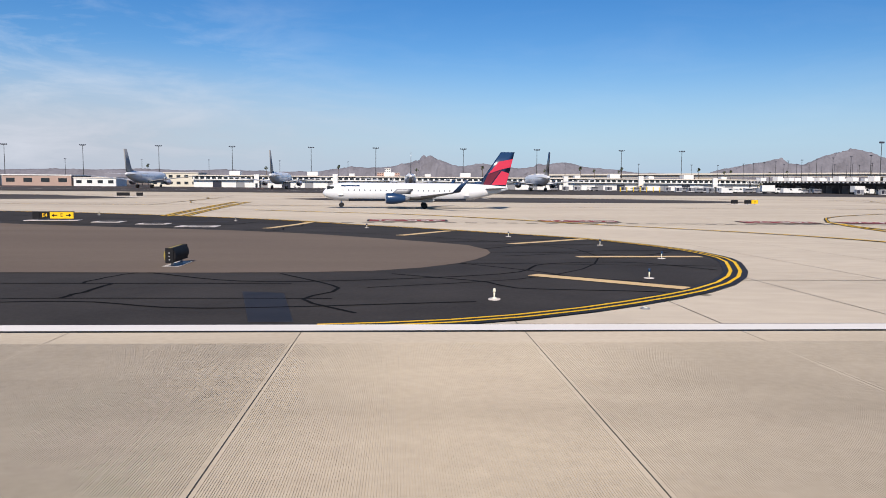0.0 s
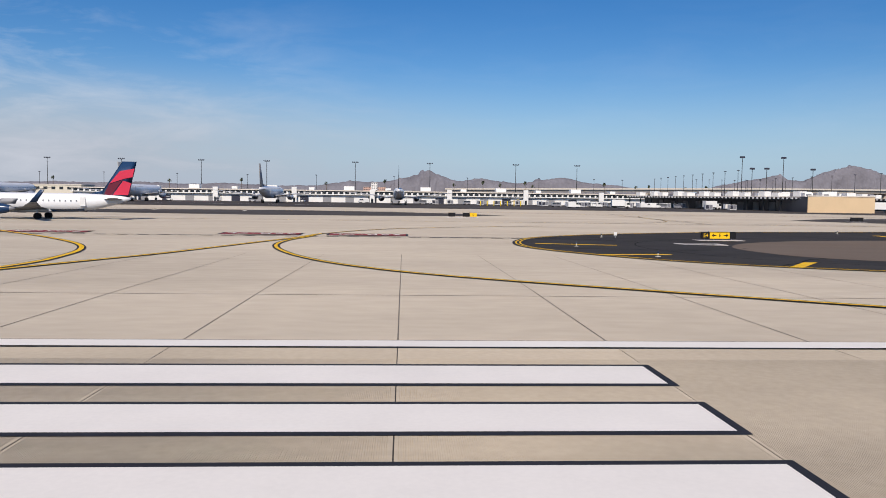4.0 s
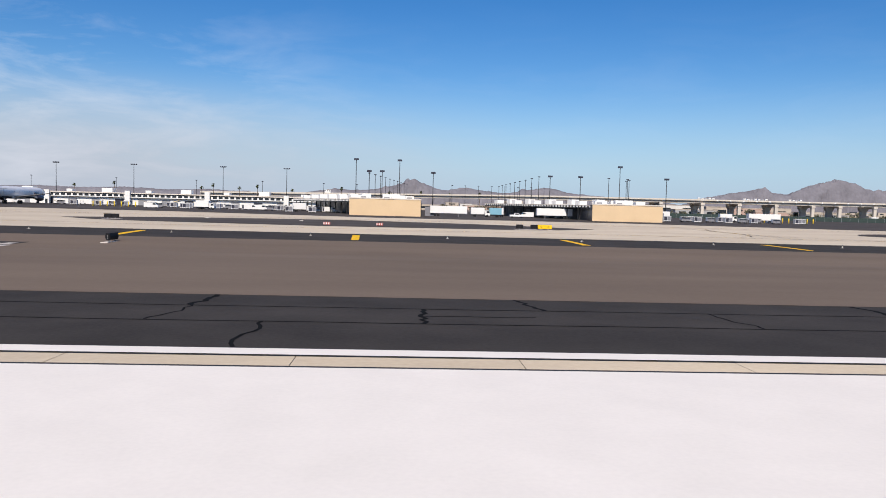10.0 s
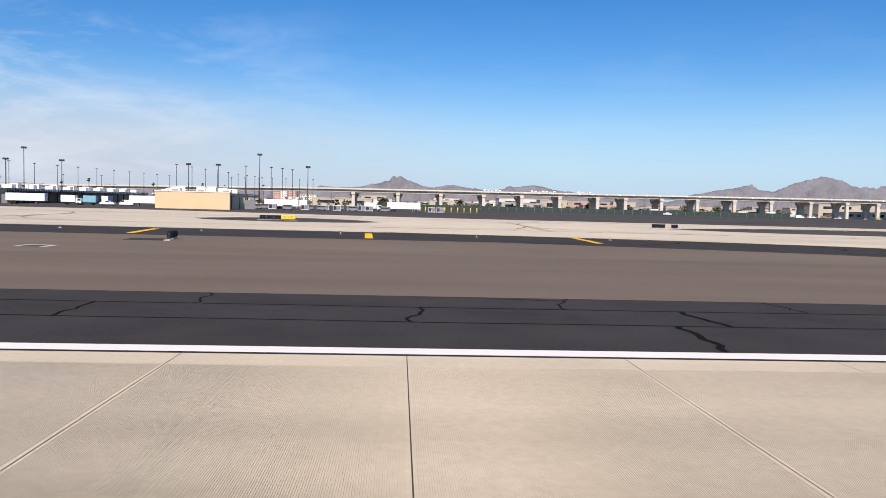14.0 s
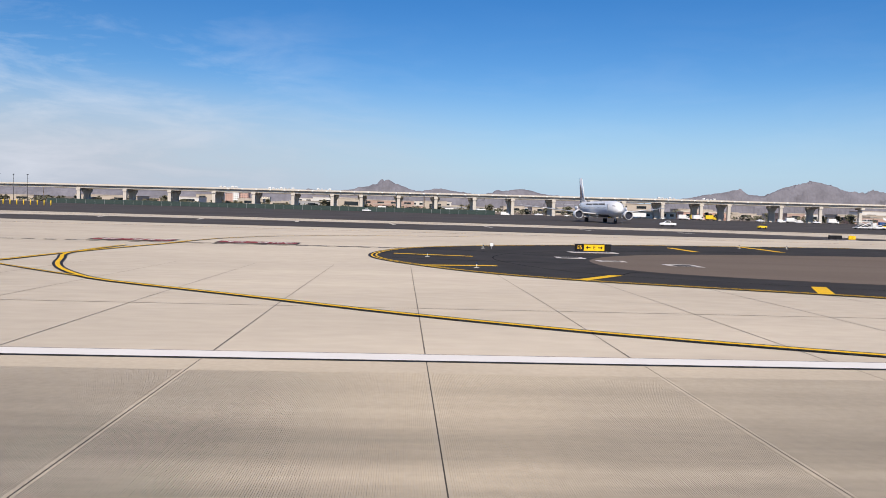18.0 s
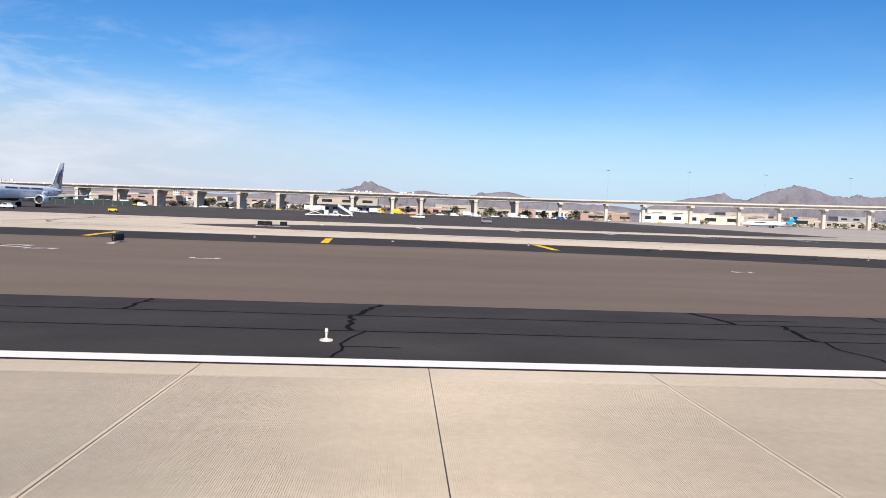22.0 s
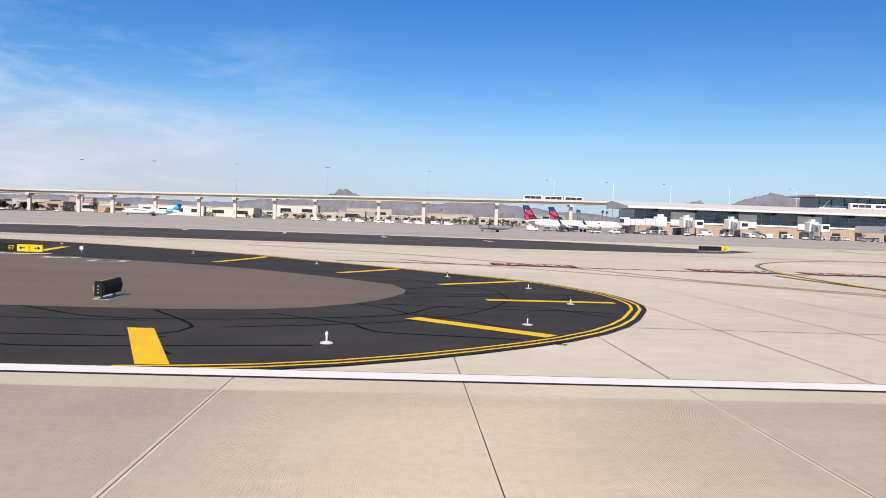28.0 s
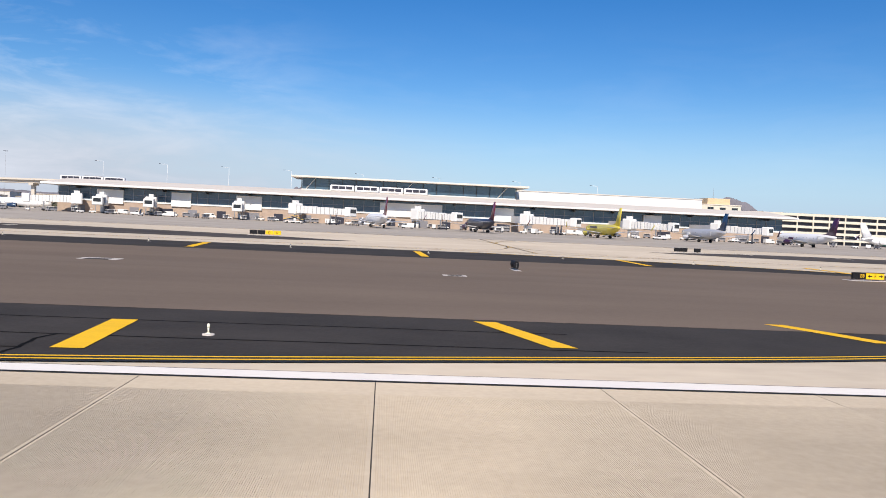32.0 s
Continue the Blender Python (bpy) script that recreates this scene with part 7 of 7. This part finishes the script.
for k in range(18):
    part("bracket", boxes((10 + 19.5 * k, -6.0, 11.2, 10.5 + 19.5 * k, .2, 12.3)), "dark", ter)
for k in range(26):
    xx = 6 + 13.4 * k
    part("service_door", boxes((xx, -.1, 0, xx + (4.2 if k % 3 else 6.5), .03, 3.4)), "charcoal" if k % 2 else "tailgrey", base)
for k, (xx, w_) in enumerate(((18, 12), (52, 9), (82, 12), (150, 30), (205, 10), (280, 9))):
    part("white_bay", boxes((xx, -.9, 4.6, xx + w_, .3, 11.2), bevel=.06), "panel_white", ter)
hall = thing("terminal_hall", "tall glazed terminal hall with thin flat roof", "terminal", 1490, 402, 0)
part("wall", boxes((0, 0, 12, 112, 22, 17.0)), "panel_white", hall)
part("glazing", boxes((.3, .4, 17.0, 111.7, 21, 22.6)), "glass", hall)
for k in range(17):
    part("mullion", boxes((7 * k - .15, .1, 16.5, 7 * k + .15, .4, 22.6)), "dark", hall)
part("roof", boxes((-5, -5, 22.7, 118, 26, 23.6), bevel=.1), "roof", hall)
for k in range(3):
    part("brace", moved(slab_wing(((2 + 50 * k, .2, 17), (2.5 + 50 * k, .2, 17)), ((7 + 50 * k, .2, 22.6), (7.5 + 50 * k, .2, 22.6)), .3, .3)), "panel_white", hall)
part("guideway", boxes((-4, -4.6, 15.4, 117, -1.2, 16.4), bevel=.05), "roof", hall)
stand = thing("train", "white four-car airport train with dark rounded windows", "train", 1505, 399.2, 16.4)
for k in range(4):
    c = part("car_body", boxes((12.6 * k, -1.35, .15, 12.6 * k + 12.2, 1.35, 3.2), bevel=.3), "white", stand)
    for q in range(3):
        part("window", boxes((12.6 * k + 1.0 + 3.5 * q, -1.42, 1.1, 12.6 * k + 4.2 + 3.5 * q, -1.34, 2.6), bevel=.02), "charcoal", c)
block("terminal_block", "plain white windowless block behind the terminal", 1603, 430, 112, 20, 22.4, "panel_white")
tw = block("control_building", "tan control building with antennas on its roof", 1716, 446, 30, 22, 20.5, "cream", win=4, rows=4)
part("penthouse", boxes((10, 2, 21, 24, 14, 24.6)), "beige", tw)
part("dish", moved(boxes((3, 4, 21, 6, 5, 24)), 0, 0, 0), "grey", tw)
bm = bmesh.new()
tube(bm, (16, 8, 24.6), (16, 8, 31), .12, .05, 6)
part("antenna", bm, "grey", tw)
gar = thing("parking_garage", "tan open parking garage with dark gaps between decks", "garage", 1748, 440, 0)
for k in range(5):
    part("deck", boxes((0, 0, 3.6 * k + 2.0, 230, 50, 3.6 * k + 3.5)), "cream", gar)
# solid dark filling, added in place of the shade between the decks
part("core", boxes((2, 2, -.3, 228, 48, 18)), "charcoal", gar)
for k in range(24):
    part("column", boxes((10 * k, -.1, -.3, 10 * k + .7, .4, 18)), "cream", gar)


def jet_bridge(x, y, length, rz, stair=True):
    t = thing("jet_bridge", "white ribbed jet bridge on a wheeled column", "jet bridge", x, y, None, rz, group="jet bridges")
    part("rotunda", boxes((-2.4, -2.4, 3.6, 2.4, 2.4, 8.6), bevel=.4), "panel_white", t)
    bm_ = bmesh.new()
    tube(bm_, (0, 0, -.3), (0, 0, 3.7), .7, .7, 10)
    part("column", bm_, "panel_white", t)
    for k in range(3):
        s_ = 1.0 - .09 * k
        x0 = 2.2 + k * length / 3
        p = part("tunnel", boxes((x0, -1.7 * s_, 4.2, x0 + length / 3 + .3, 1.7 * s_, 4.2 + 3.3 * s_), bevel=.08), "panel_white", t)
        for q in range(4):
            part("rib", boxes((x0 + .5 + q * length / 12.5, -1.75 * s_ - .06, 4.3, x0 + .65 + q * length / 12.5, 1.75 * s_ + .06, 4.2 + 3.3 * s_ + .05)), "grey", p)
    part("cab", boxes((length + 2.0, -2.2, 3.7, length + 5.2, 2.2, 7.6), bevel=.3), "panel_white", t)
    part("cab_window", boxes((length + 5.16, -1.6, 5.2, length + 5.24, 1.6, 6.8)), "pane", t)
    for yy in (-1.7, 1.7):
        part("support_leg", boxes((length * .78, yy - .2, .6, length * .78 + .5, yy + .2, 4.3)), "grey", t)
    part("bogie", boxes((length * .76, -2.0, .3, length * .8 + .6, 2.0, .8)), "charcoal", t)
    wheels(t, [(length * .79, -1.9), (length * .79, 1.9)], .5, .4)
    if stair:
        for k in range(8):
            part("step", boxes((length * .9 + .35 * k - 1.5, -3.1, .5 * k + .2, length * .9 + .35 * k - 1.1, -2.2, .5 * k + .28)), "grey", t)
    gap = 371.6 - y
    if gap > 10:
        a_ = math.radians(rz)
        u, v = (math.sin(a_), math.cos(a_)), (math.cos(a_), -math.sin(a_))
        bm_ = bmesh.new()
        loft(bm_, [[(u[0] * d + v[0] * q, u[1] * d + v[1] * q, z) for q, z in ((-1.6, 4.2), (1.6, 4.2), (1.6, 7.5), (-1.6, 7.5))] for d in (2.2, gap)])
        for f in bm_.faces:
            f.smooth = False
        part("walkway", bm_, "panel_white", t)
    part("roof_box", boxes((-1.2, -1.0, 8.6, 1.2, 1.0, 9.8), bevel=.1), "panel_white", t)


for x, y, ln, rz in ((1392, 366, 17, 200), (1404, 364, 7, -80), (1426, 364, 6, -80), (1466, 364, 6, -85), (1493.9, 345, 31, -43), (1548, 342, 21, -50), (1596.3, 338, 22, -47), (1645, 344, 20, -56), (1686, 343, 21, -57)):
    jet_bridge(x, y, ln, rz)

# ---- slabs of the runway ----
runway = drape("runway", [[(X0, -EDGE - 12), (X1, -EDGE - 12), (X1, EDGE), (X0, EDGE)]], "joint", -0.012, "grooved tan concrete runway of square slabs", "runway")
GROOVE, CUT, DEEP = 0.0381, 0.0115, 0.0095      # pitch, width and depth of the saw-cut grooves
prof = [(0.013, 0.0)]
rg = random.Random(17)
for k in range(156):      # the saw wandered a little, and the cuts are worn unevenly
    x = 0.08 + GROOVE * k + rg.uniform(-.003, .003)
    c, d = CUT * rg.uniform(.92, 1.08), DEEP * rg.uniform(.9, 1.1)
    prof += [(x, 0.0), (x + .15 * c, -d), (x + .85 * c, -d), (x + c, 0.0)]
prof.append((PITCH - 0.013, 0.0))
verts, faces = [], []
cross = ((-22.8, 1), (0.0, 1), (20.3, 1), (20.45, 0), (EDGE - .005, 0))      # the cuts stop short of the runway's edge
for x, dz in prof:
    verts += [(S * x, S * y, S * (zg(0, y) + dz * deep)) for y, deep in cross]
for i in range(len(prof) - 1):
    faces += [(5 * i + j, 5 * i + 5 + j, 5 * i + 6 + j, 5 * i + 1 + j) for j in range(4)]
n_ = len(verts)
verts += [(S * x, S * y, -.3 * S) for x in (0.013, PITCH - 0.013) for y in (-22.8, EDGE - .005)]
e_ = 5 * (len(prof) - 1)
faces += [(n_, n_ + 1, 4, 3, 2, 1, 0), (n_ + 3, n_ + 2, e_, e_ + 1, e_ + 2, e_ + 3, e_ + 4), (n_ + 1, n_, n_ + 2, n_ + 3)]
me = bpy.data.meshes.new("slab")
me.from_pydata(verts, [], faces)
me.materials.append(M["slab"])
first = new("slab", me)
first.parent = runway
lo_n, hi_n = 6, 300
first.location.x = S * slab_x(lo_n)
for k in range(lo_n + 1, hi_n):
    o = first.copy()
    scene.collection.objects.link(o)
    o.location.x = S * slab_x(k)
    o.scale.x = (slab_x(k + 1) - slab_x(k)) / PITCH
